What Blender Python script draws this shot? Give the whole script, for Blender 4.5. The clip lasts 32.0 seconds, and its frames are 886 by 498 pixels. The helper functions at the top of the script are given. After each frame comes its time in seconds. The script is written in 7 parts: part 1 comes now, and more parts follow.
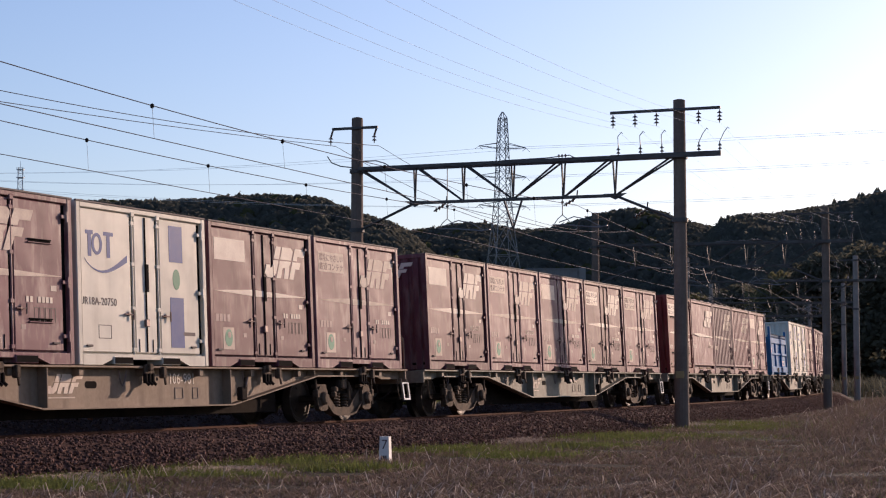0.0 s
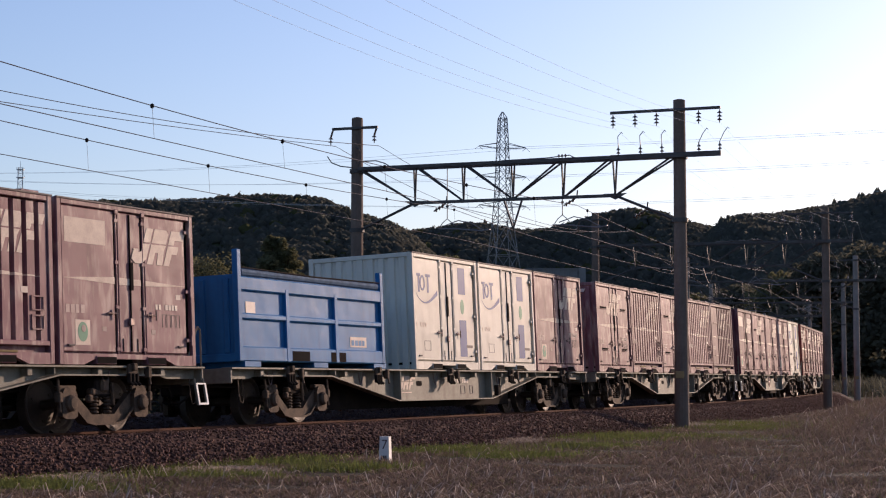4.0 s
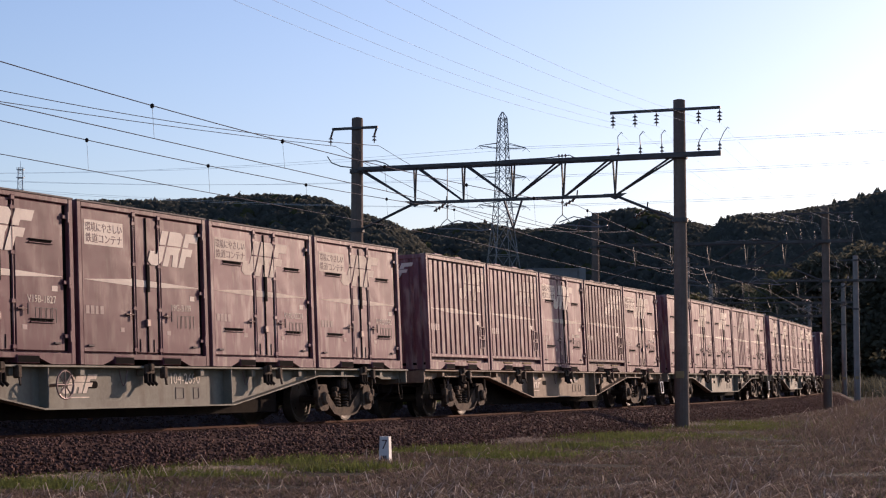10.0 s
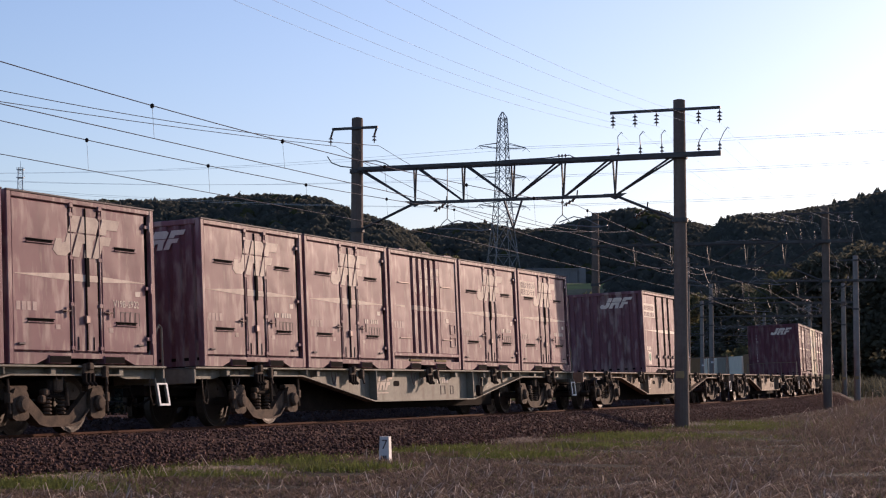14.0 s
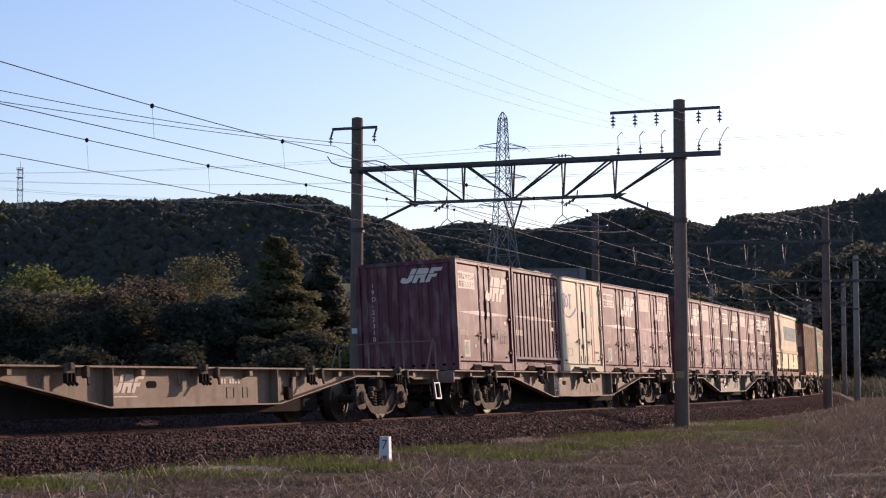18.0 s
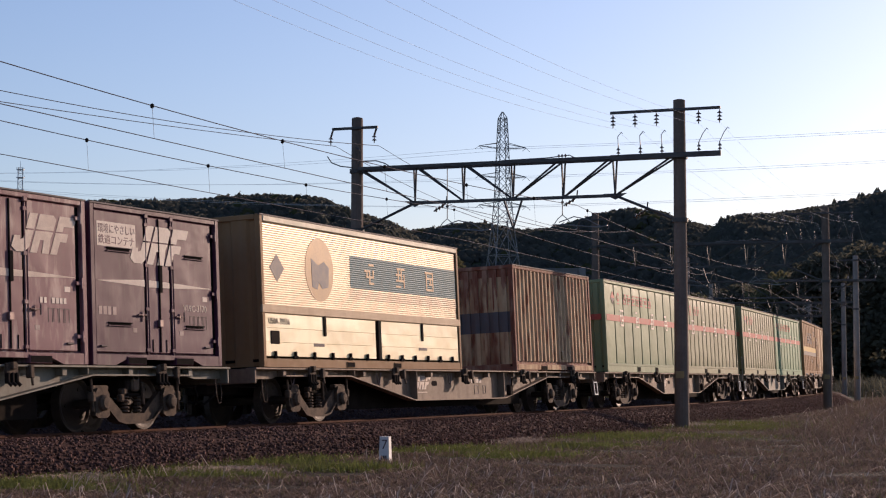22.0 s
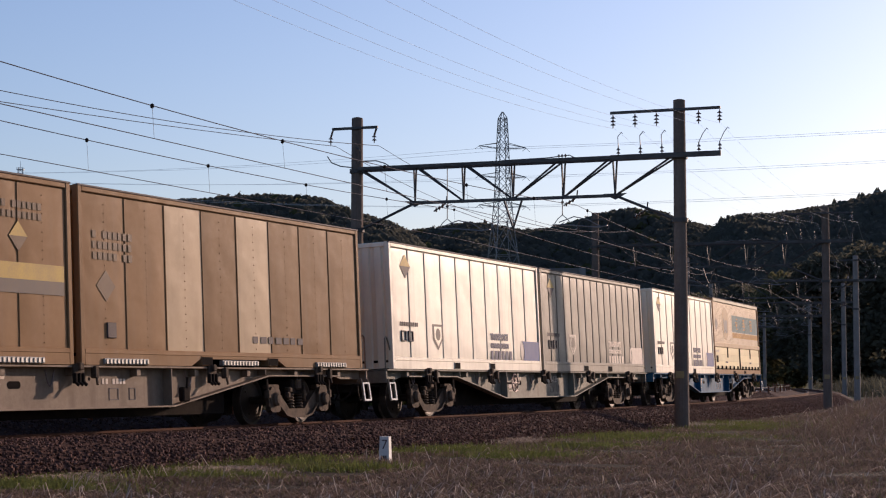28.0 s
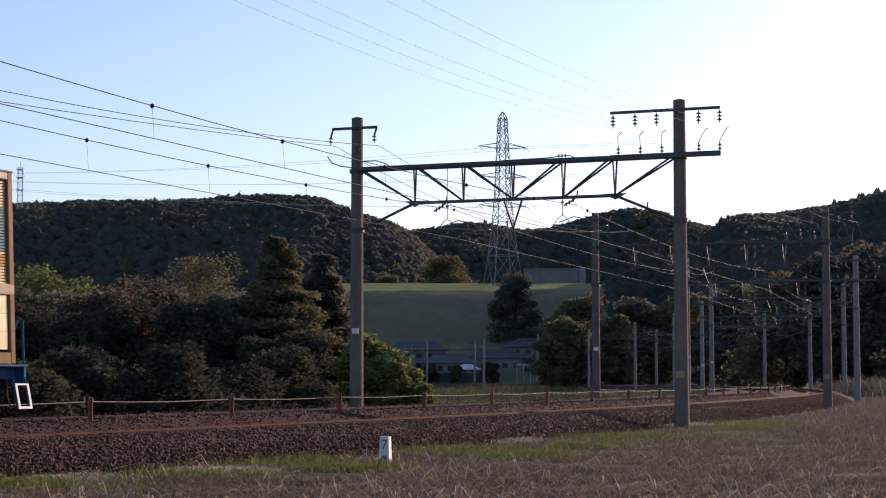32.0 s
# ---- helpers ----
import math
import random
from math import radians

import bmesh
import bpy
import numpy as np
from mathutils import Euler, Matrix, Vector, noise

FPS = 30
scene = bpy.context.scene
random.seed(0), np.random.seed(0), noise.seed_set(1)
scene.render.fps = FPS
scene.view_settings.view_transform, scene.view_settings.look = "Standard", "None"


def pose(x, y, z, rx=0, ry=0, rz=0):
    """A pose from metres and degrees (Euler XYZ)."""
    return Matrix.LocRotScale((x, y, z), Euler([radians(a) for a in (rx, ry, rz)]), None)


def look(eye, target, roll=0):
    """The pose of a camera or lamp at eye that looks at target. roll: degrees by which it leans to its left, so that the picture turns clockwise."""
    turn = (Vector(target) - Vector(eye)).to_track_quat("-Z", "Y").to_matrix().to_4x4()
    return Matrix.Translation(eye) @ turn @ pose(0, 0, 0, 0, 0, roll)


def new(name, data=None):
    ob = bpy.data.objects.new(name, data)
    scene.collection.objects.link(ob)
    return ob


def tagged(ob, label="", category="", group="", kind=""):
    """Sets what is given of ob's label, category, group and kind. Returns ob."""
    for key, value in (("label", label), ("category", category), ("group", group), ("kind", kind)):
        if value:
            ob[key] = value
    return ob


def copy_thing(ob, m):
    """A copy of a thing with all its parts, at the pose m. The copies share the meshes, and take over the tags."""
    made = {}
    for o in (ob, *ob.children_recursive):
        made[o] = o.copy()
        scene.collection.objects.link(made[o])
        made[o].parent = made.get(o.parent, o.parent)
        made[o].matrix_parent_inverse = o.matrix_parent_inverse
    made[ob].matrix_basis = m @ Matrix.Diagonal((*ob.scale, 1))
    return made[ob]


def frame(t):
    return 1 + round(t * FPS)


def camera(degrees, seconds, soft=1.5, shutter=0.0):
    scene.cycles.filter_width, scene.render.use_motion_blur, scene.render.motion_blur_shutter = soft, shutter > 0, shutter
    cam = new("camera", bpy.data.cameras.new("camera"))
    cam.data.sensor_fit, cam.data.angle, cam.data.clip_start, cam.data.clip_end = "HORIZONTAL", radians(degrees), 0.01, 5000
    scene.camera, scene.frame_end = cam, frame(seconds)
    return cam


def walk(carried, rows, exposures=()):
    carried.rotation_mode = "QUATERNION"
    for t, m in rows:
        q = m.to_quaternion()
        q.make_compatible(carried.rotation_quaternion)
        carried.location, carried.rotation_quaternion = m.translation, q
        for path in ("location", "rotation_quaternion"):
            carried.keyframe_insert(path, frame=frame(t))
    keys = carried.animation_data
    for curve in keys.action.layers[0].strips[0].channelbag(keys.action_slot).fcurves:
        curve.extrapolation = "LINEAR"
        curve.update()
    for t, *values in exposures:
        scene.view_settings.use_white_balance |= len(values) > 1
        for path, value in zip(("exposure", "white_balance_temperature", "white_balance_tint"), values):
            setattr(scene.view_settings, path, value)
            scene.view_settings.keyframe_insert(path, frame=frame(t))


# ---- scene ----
cam = camera(27.25, 32.0, soft=1.15, shutter=0.0)
EYE = 0.83
walk(cam, [(0.0, pose(0, 0, EYE, 94.1, 0, 0)), (32.0, pose(0, 0, EYE, 94.1, 0, 0))],
     exposures=[(t, e, 5600, 26) for t, e in ((0.0, 0.12), (14.0, 0.12), (16.5, 0.42), (18.0, 0.32), (19.5, 0.12), (21.0, 0.08), (22.6, -0.06), (24.0, 0.03), (25.5, 0.03), (28.0, -0.08), (29.0, -0.32), (30.0, -0.18), (31.0, -0.19), (32.0, 0.42))])

# ---- light ----
SUN_AZ, SUN_EL = radians(43), radians(14)
world = bpy.data.worlds.new("sky")
scene.world = world
world.use_nodes = True
wn = world.node_tree
sky = wn.nodes.new("ShaderNodeTexSky")
sky.sky_type, sky.sun_disc = "NISHITA", False
sky.sun_elevation, sky.sun_rotation = SUN_EL, SUN_AZ
sky.air_density, sky.dust_density, sky.ozone_density = 1.0, 1.1, 1.6
wn.links.new(sky.outputs[0], wn.nodes["Background"].inputs[0])
wn.nodes["Background"].inputs[1].default_value = 0.13
sun = new("sun", bpy.data.lights.new("sun", "SUN"))
sun.data.energy, sun.data.angle, sun.data.color = 5.0, radians(0.6), (1.0, 0.71, 0.42)
SUN_DIR = Vector((math.sin(SUN_AZ) * math.cos(SUN_EL), math.cos(SUN_AZ) * math.cos(SUN_EL), math.sin(SUN_EL)))
sun.matrix_world = look(SUN_DIR * 300, (0, 0, 0))


# ---- materials ----
def mat(name, col, col2=None, rough=0.6, metal=0.0, scale=3.0, stretch=(1, 1, 1), vary=0.12, bump=0.0,
        bump_scale=40.0, streak=None, streak_amount=0.35, island=0.0, spec=0.3, transmit=None, deep=0.02, smooth_relief=False, wear=None, wear_amount=0.5):
    """A worn surface: two tones mixed by noise at two scales, per-object variation, optional streaks and relief."""
    m = bpy.data.materials.new(name)
    m.use_nodes = True
    t = m.node_tree
    n, link = t.nodes, t.links.new
    b = n["Principled BSDF"]
    b.inputs["Roughness"].default_value = rough
    b.inputs["Metallic"].default_value = metal
    b.inputs["Specular IOR Level"].default_value = spec
    co = n.new("ShaderNodeTexCoord")
    mp = n.new("ShaderNodeMapping")
    mp.inputs["Scale"].default_value = stretch
    link(co.outputs["Object"], mp.inputs[0])
    big = n.new("ShaderNodeTexNoise")
    big.inputs["Scale"].default_value, big.inputs["Detail"].default_value = scale, 4
    link(mp.outputs[0], big.inputs["Vector"])
    fine = n.new("ShaderNodeTexNoise")
    fine.inputs["Scale"].default_value, fine.inputs["Detail"].default_value = scale * 9, 5
    link(mp.outputs[0], fine.inputs["Vector"])
    add = n.new("ShaderNodeMath")
    add.operation = "MULTIPLY_ADD"
    link(fine.outputs[0], add.inputs[0])
    add.inputs[1].default_value = 0.5
    link(big.outputs[0], add.inputs[2])
    ramp = n.new("ShaderNodeMapRange")
    ramp.inputs["From Min"].default_value, ramp.inputs["From Max"].default_value = 0.5, 1.0
    link(add.outputs[0], ramp.inputs[0])
    mix = n.new("ShaderNodeMix")
    mix.data_type = "RGBA"
    mix.inputs[6].default_value = (*col, 1)
    mix.inputs[7].default_value = (*(col2 or [c * 0.7 for c in col]), 1)
    link(ramp.outputs[0], mix.inputs[0])
    out = mix.outputs[2]
    if streak:
        sm = n.new("ShaderNodeMapping")
        sm.inputs["Scale"].default_value = (2.4, 2.4, 0.22)
        link(co.outputs["Object"], sm.inputs[0])
        st = n.new("ShaderNodeTexNoise")
        st.inputs["Scale"].default_value, st.inputs["Detail"].default_value = 1.6, 5
        link(sm.outputs[0], st.inputs["Vector"])
        sr = n.new("ShaderNodeMapRange")
        sr.inputs["From Min"].default_value, sr.inputs["From Max"].default_value = 0.5, 0.75
        sr.inputs["To Max"].default_value = streak_amount
        link(st.outputs[0], sr.inputs[0])
        m2 = n.new("ShaderNodeMix")
        m2.data_type = "RGBA"
        m2.inputs[7].default_value = (*streak, 1)
        link(sr.outputs[0], m2.inputs[0])
        link(out, m2.inputs[6])
        out = m2.outputs[2]
    if wear:
        wm = n.new("ShaderNodeMapping")
        wm.inputs["Scale"].default_value = (4.5, 4.5, 1.2)
        link(co.outputs["Object"], wm.inputs[0])
        wt = n.new("ShaderNodeTexNoise")
        wt.inputs["Scale"].default_value, wt.inputs["Detail"].default_value = 1.3, 7
        link(wm.outputs[0], wt.inputs["Vector"])
        wr = n.new("ShaderNodeMapRange")
        wr.inputs["From Min"].default_value, wr.inputs["From Max"].default_value = 0.49, 0.66
        wr.inputs["To Max"].default_value = wear_amount
        link(wt.outputs[0], wr.inputs[0])
        m3 = n.new("ShaderNodeMix")
        m3.data_type = "RGBA"
        m3.inputs[7].default_value = (*wear, 1)
        link(wr.outputs[0], m3.inputs[0])
        link(out, m3.inputs[6])
        out = m3.outputs[2]
    rnd = None
    if island:
        g = n.new("ShaderNodeNewGeometry")
        rnd, amount = g.outputs["Random Per Island"], island
    elif vary:
        oi = n.new("ShaderNodeObjectInfo")
        rnd, amount = oi.outputs["Random"], vary
    if rnd:
        mr = n.new("ShaderNodeMapRange")
        mr.inputs["To Min"].default_value, mr.inputs["To Max"].default_value = 1 - amount, 1 + amount
        link(rnd, mr.inputs[0])
        hs = n.new("ShaderNodeHueSaturation")
        link(mr.outputs[0], hs.inputs["Value"])
        link(out, hs.inputs["Color"])
        out = hs.outputs[0]
    link(out, b.inputs["Base Color"])
    rr = n.new("ShaderNodeMapRange")
    rr.inputs["To Min"].default_value, rr.inputs["To Max"].default_value = max(rough - 0.12, 0.05), min(rough + 0.15, 1)
    link(fine.outputs[0], rr.inputs[0])
    link(rr.outputs[0], b.inputs["Roughness"])
    if bump:
        bn = n.new("ShaderNodeTexNoise")
        bn.inputs["Scale"].default_value, bn.inputs["Detail"].default_value = bump_scale, 1.3 if smooth_relief else 4
        link(co.outputs["Object"], bn.inputs["Vector"])
        bp = n.new("ShaderNodeBump")
        bp.inputs["Strength"].default_value, bp.inputs["Distance"].default_value = min(bump, 1.0), deep
        link(bn.outputs[0], bp.inputs["Height"])
        link(bp.outputs[0], b.inputs["Normal"])
    if transmit:
        tr = n.new("ShaderNodeBsdfTranslucent")
        link(out, tr.inputs["Color"])
        ms = n.new("ShaderNodeMixShader")
        ms.inputs[0].default_value = transmit
        link(b.outputs[0], ms.inputs[1])
        link(tr.outputs[0], ms.inputs[2])
        link(ms.outputs[0], n["Material Output"].inputs[0])
    return m


def paint(name, col, streak=(0.05, 0.03, 0.025), rough=0.48, vary=0.10, amount=0.3, fade=1.25, spec=0.09, wear=None, wear_amount=0.5):
    return mat(name, col, [min(c * fade, 0.9) for c in col], rough, spec=spec, scale=1.1, vary=vary, bump=0.42, bump_scale=1.7, deep=0.05, smooth_relief=True,
               streak=streak, streak_amount=amount, wear=wear, wear_amount=wear_amount)


M = {
    "maroon": paint("container_maroon", (0.108, 0.043, 0.053), wear=(0.30, 0.22, 0.19), wear_amount=0.4),
    "purple": paint("container_wine", (0.072, 0.026, 0.046), wear=(0.22, 0.16, 0.15), wear_amount=0.3),
    "faded": paint("container_faded_maroon", (0.165, 0.080, 0.090), amount=0.4, wear=(0.46, 0.36, 0.31), wear_amount=0.6),
    "red": paint("container_red_brown", (0.128, 0.027, 0.028), wear=(0.26, 0.14, 0.11), wear_amount=0.3),
    "white": paint("container_white", (0.64, 0.60, 0.51), (0.3, 0.24, 0.18), amount=0.35, fade=0.9),
    "cream": paint("container_cream", (0.56, 0.50, 0.36), (0.3, 0.22, 0.13), amount=0.3, fade=0.9),
    "ivory": paint("container_ivory", (0.80, 0.73, 0.58), (0.3, 0.22, 0.13), amount=0.3, fade=0.9, spec=0.3),
    "tan": paint("container_tan", (0.29, 0.17, 0.082), (0.27, 0.18, 0.11), amount=0.45, fade=0.85, spec=0.03),
    "tan_pale": paint("container_pale_tan", (0.52, 0.385, 0.24), (0.34, 0.24, 0.14), amount=0.4, fade=0.9, spec=0.05),
    "grey": paint("container_grey", (0.34, 0.30, 0.238), (0.16, 0.13, 0.1), amount=0.45, fade=0.85),
    "green": paint("container_green", (0.185, 0.238, 0.128), (0.2, 0.22, 0.12), amount=0.35, fade=0.9),
    "green_dust": paint("container_dusty_green", (0.205, 0.212, 0.115), (0.23, 0.17, 0.10), amount=0.45, fade=0.9),
    "deep_green": paint("container_deep_green", (0.115, 0.215, 0.115), (0.1, 0.14, 0.08), amount=0.3, fade=1.1),
    "blue": paint("container_blue", (0.030, 0.135, 0.31), (0.02, 0.05, 0.09), amount=0.4, spec=0.06),
    "rust": mat("rusty_corrugated_steel", (0.15, 0.048, 0.028), (0.24, 0.10, 0.06), 0.8, scale=2.2, stretch=(1, 1, 0.5), vary=0.08, bump=0.3,
                wear=(0.50, 0.37, 0.25), wear_amount=0.35),
    "rust_pale": mat("flaking_buff_paint", (0.56, 0.42, 0.25), (0.44, 0.28, 0.16), 0.75, scale=1.7, stretch=(1, 1, 0.5), vary=0.05, bump=0.2,
                     streak=(0.17, 0.05, 0.03), streak_amount=0.9, spec=0.1, wear=(0.16, 0.045, 0.028), wear_amount=0.85),
    "buff": paint("container_buff", (0.38, 0.27, 0.155), (0.14, 0.05, 0.028), amount=0.95, fade=0.8),
    "navy": paint("container_navy_band", (0.105, 0.10, 0.105), (0.16, 0.07, 0.04), amount=0.4),
    "parcel": paint("parcel_cream_gloss", (0.80, 0.665, 0.36), (0.35, 0.26, 0.15), rough=0.34, amount=0.12, fade=0.93, spec=0.45),
    "alu": mat("ribbed_aluminium", (0.44, 0.36, 0.255), (0.34, 0.27, 0.18), 0.38, 0.3, scale=1.5, vary=0.05, streak=(0.3, 0.22, 0.14), streak_amount=0.3),
    "frame": mat("wagon_grey_paint", (0.235, 0.225, 0.18), (0.165, 0.15, 0.12), 0.6, spec=0.12, scale=1.6, vary=0.08, bump=0.1,
                 streak=(0.10, 0.07, 0.045), streak_amount=0.6),
    "frame_brown": mat("wagon_dusty_paint", (0.255, 0.192, 0.137), (0.18, 0.13, 0.093), 0.65, spec=0.12, scale=1.6, vary=0.08, bump=0.1,
                       streak=(0.09, 0.06, 0.04), streak_amount=0.6),
    "frame_blue": mat("wagon_blue_paint", (0.030, 0.115, 0.215), (0.022, 0.08, 0.15), 0.55, spec=0.05, scale=1.6, vary=0.08,
                      streak=(0.06, 0.05, 0.045), streak_amount=0.4),
    "bogie": mat("bogie_dusty_iron", (0.135, 0.094, 0.064), (0.038, 0.028, 0.022), 0.8, spec=0.1, scale=7, vary=0.15, bump=0.2),
    "under": mat("underframe_black", (0.030, 0.023, 0.019), (0.016, 0.013, 0.012), 0.9, spec=0.03, scale=4, vary=0.1),
    # Wheels coloured dark for the shade behind the bogie frames
    "wheel": mat("shaded_wheel_steel", (0.07, 0.05, 0.038), (0.045, 0.033, 0.026), 0.6, 0.3, scale=5, vary=0.1),
    "tread": mat("worn_rail_head", (0.20, 0.13, 0.10), (0.14, 0.09, 0.07), 0.55, 0.3, scale=8, vary=0.0),
    # Black parts; also paints the shade in gaps, pockets, slots and holes
    "dark": mat("black_trim_and_recess_shade", (0.014, 0.011, 0.011), (0.009, 0.008, 0.008), 0.9, spec=0.02, vary=0.0),
    "rod": mat("galvanised_rod", (0.26, 0.19, 0.17), (0.15, 0.1, 0.09), 0.5, 0.4, scale=8, vary=0.1),
    "mark": mat("white_lettering", spec=0.08, col=(0.76, 0.67, 0.56), col2=(0.60, 0.50, 0.42), rough=0.55, scale=4, vary=0.12),
    "mark_blue": mat("blue_lettering", spec=0.08, col=(0.045, 0.075, 0.235), col2=(0.075, 0.10, 0.24), rough=0.5, scale=4, vary=0.05),
    "mark_navy": mat("navy_lettering", spec=0.08, col=(0.038, 0.044, 0.105), col2=(0.06, 0.065, 0.13), rough=0.5, scale=4, vary=0.05),
    "mark_red": mat("red_lettering", spec=0.08, col=(0.42, 0.09, 0.07), col2=(0.36, 0.13, 0.10), rough=0.55, scale=3, vary=0.05),
    "mark_yellow": mat("yellow_marking", spec=0.08, col=(0.55, 0.38, 0.10), col2=(0.42, 0.30, 0.12), rough=0.55, scale=3, vary=0.05),
    "mark_dark": mat("dark_lettering", spec=0.08, col=(0.10, 0.08, 0.08), col2=(0.15, 0.12, 0.11), rough=0.6, scale=4, vary=0.1),
    "mark_teal": mat("teal_marking", spec=0.08, col=(0.115, 0.205, 0.225), col2=(0.17, 0.24, 0.24), rough=0.5, scale=3, vary=0.05),
    "mark_band": mat("faded_grey_band", spec=0.08, col=(0.125, 0.105, 0.095), col2=(0.15, 0.115, 0.09), rough=0.5, scale=3, vary=0.05),
    "mark_pale": mat("dull_ochre_mark", spec=0.1, metal=0.1, col=(0.27, 0.175, 0.075), col2=(0.22, 0.15, 0.08), rough=0.45, scale=3, vary=0.05),
    "lip": mat("dull_yellow_lip", (0.27, 0.205, 0.085), (0.16, 0.11, 0.06), 0.7, spec=0.05, scale=5, vary=0.15),
    "ochre": mat("bleached_ochre_band", (0.46, 0.255, 0.055), (0.38, 0.22, 0.07), 0.5, spec=0.08, scale=3, vary=0.05),
    "mark_slate": mat("faded_slate_marking", spec=0.08, col=(0.115, 0.11, 0.13), col2=(0.17, 0.145, 0.13), rough=0.5, scale=7, vary=0.05),
    "mark_faded": mat("weathered_white_marking", spec=0.08, col=(0.68, 0.58, 0.47), col2=(0.46, 0.36, 0.30), rough=0.6, scale=5, vary=0.15),
    "mark_dim": mat("worn_small_lettering", spec=0.08, col=(0.52, 0.42, 0.37), col2=(0.32, 0.23, 0.20), rough=0.6, scale=8, vary=0.2),
    "mark_ghost": mat("worn_brown_lettering", spec=0.08, col=(0.13, 0.085, 0.055), col2=(0.17, 0.11, 0.068), rough=0.5, scale=5, vary=0.05),
    "mark_green": mat("green_marking", spec=0.08, col=(0.12, 0.28, 0.18), col2=(0.18, 0.32, 0.22), rough=0.55, scale=5, vary=0.1),
    "reflector": mat("white_step_paint", (0.85, 0.85, 0.82), (0.75, 0.74, 0.7), 0.35, scale=5, vary=0.0),
    "concrete": mat("weathered_concrete", (0.195, 0.148, 0.118), (0.125, 0.096, 0.078), 0.85, spec=0.1, scale=1.5, vary=0.08, bump=0.25,
                    streak=(0.10, 0.075, 0.06), streak_amount=0.5),
    "concrete_pale": mat("pale_concrete", (0.27, 0.24, 0.215), (0.19, 0.168, 0.15), 0.85, spec=0.1, scale=1.5, vary=0.12, bump=0.25),
    "steel": mat("galvanised_steel", (0.30, 0.30, 0.29), (0.2, 0.19, 0.18), 0.5, 0.6, scale=3, vary=0.08),
    "oldsteel": mat("weathered_steel", (0.10, 0.095, 0.09), (0.07, 0.06, 0.055), 0.6, 0.4, scale=3, vary=0.08),
    "porcelain": mat("brown_porcelain", (0.10, 0.06, 0.045), (0.07, 0.045, 0.035), 0.25, vary=0.05),
    "wire": mat("copper_wire", (0.13, 0.10, 0.085), (0.09, 0.075, 0.065), 0.5, 0.5, vary=0.05),
    "rail": mat("rusted_rail", (0.12, 0.058, 0.036), (0.075, 0.038, 0.026), 0.85, spec=0.05, scale=2, vary=0.05),
    "ballast": mat("ballast_bed", spec=0.06, col=(0.075, 0.040, 0.033), col2=(0.035, 0.020, 0.018), rough=0.95, scale=9, vary=0, bump=1.0, bump_scale=14),
    "stone": mat("ballast_stone", spec=0.06, col=(0.142, 0.082, 0.067), col2=(0.076, 0.048, 0.041), rough=0.95, scale=6, island=0.45, bump=0.2),
    "sleeper": mat("concrete_sleeper", (0.2, 0.17, 0.15), (0.13, 0.1, 0.085), 0.9, scale=5),
    "soil": mat("field_soil", spec=0.06, col=(0.060, 0.042, 0.032), col2=(0.040, 0.036, 0.020), rough=0.95, scale=0.6, vary=0, bump=0.6, bump_scale=6),
    "dry": mat("dry_grass", spec=0.06, col=(0.208, 0.152, 0.115), col2=(0.130, 0.092, 0.072), rough=0.85, scale=1.1, island=0.45, transmit=0.4),
    "straw": mat("pale_straw", spec=0.06, col=(0.36, 0.28, 0.21), col2=(0.27, 0.20, 0.15), rough=0.8, scale=4, island=0.3, transmit=0.3),
    "twig": mat("bleached_stalk", spec=0.08, col=(0.52, 0.43, 0.34), col2=(0.40, 0.31, 0.24), rough=0.75, scale=4, island=0.3, transmit=0.2),
    "green_grass": mat("green_grass", spec=0.06, col=(0.165, 0.185, 0.055), col2=(0.125, 0.145, 0.046), rough=0.8, scale=2.5, island=0.35, transmit=0.45),
    "bank": mat("grassy_bank", spec=0.03, col=(0.20, 0.172, 0.105), col2=(0.12, 0.108, 0.062), rough=0.95, scale=0.06, vary=0, bump=0.6, bump_scale=0.8, deep=0.3),
    "alu_dull": mat("dusty_ribbed_shutter", (0.47, 0.37, 0.26), (0.38, 0.29, 0.19), 0.45, 0.15, scale=1.5, vary=0.05, streak=(0.26, 0.18, 0.11), streak_amount=0.5),
    "meadow": mat("meadow_grass", spec=0.03, col=(0.10, 0.108, 0.058), col2=(0.078, 0.084, 0.046), rough=0.9, scale=0.05, island=0.35, transmit=0.4),
    "tarp": mat("faded_blue_canvas", (0.10, 0.16, 0.25), (0.05, 0.08, 0.13), 0.8, spec=0.05, scale=5, vary=0.05, bump=0.3),
    "tank": mat("stained_concrete", (0.26, 0.25, 0.25), (0.20, 0.19, 0.19), 0.85, spec=0.05, scale=0.4, vary=0.08, streak=(0.12, 0.11, 0.10)),
    "post": mat("rusty_post", (0.24, 0.085, 0.04), (0.15, 0.06, 0.035), 0.8, scale=6, vary=0.1),
    "rope": mat("grey_rope", (0.24, 0.22, 0.19), (0.17, 0.15, 0.13), 0.8, vary=0.05),
    "cable": mat("bright_aluminium_cable", (0.72, 0.72, 0.70), (0.62, 0.62, 0.60), 0.45, vary=0.05),
    "leaf": mat("dark_leaves", spec=0.06, col=(0.112, 0.110, 0.080), col2=(0.092, 0.091, 0.066), rough=0.8, scale=0.5, island=0.3, transmit=0.52),
    # Darker copy of the leaves, painting the shade low in the grove
    "leaf_shade": mat("shaded_leaves", spec=0.04, col=(0.060, 0.062, 0.042), col2=(0.046, 0.048, 0.034), rough=0.85, scale=0.5, island=0.3, transmit=0.4),
    "leaf_olive": mat("olive_leaves", spec=0.06, col=(0.135, 0.13, 0.068), col2=(0.115, 0.11, 0.058), rough=0.8, scale=0.5, island=0.3, transmit=0.45),
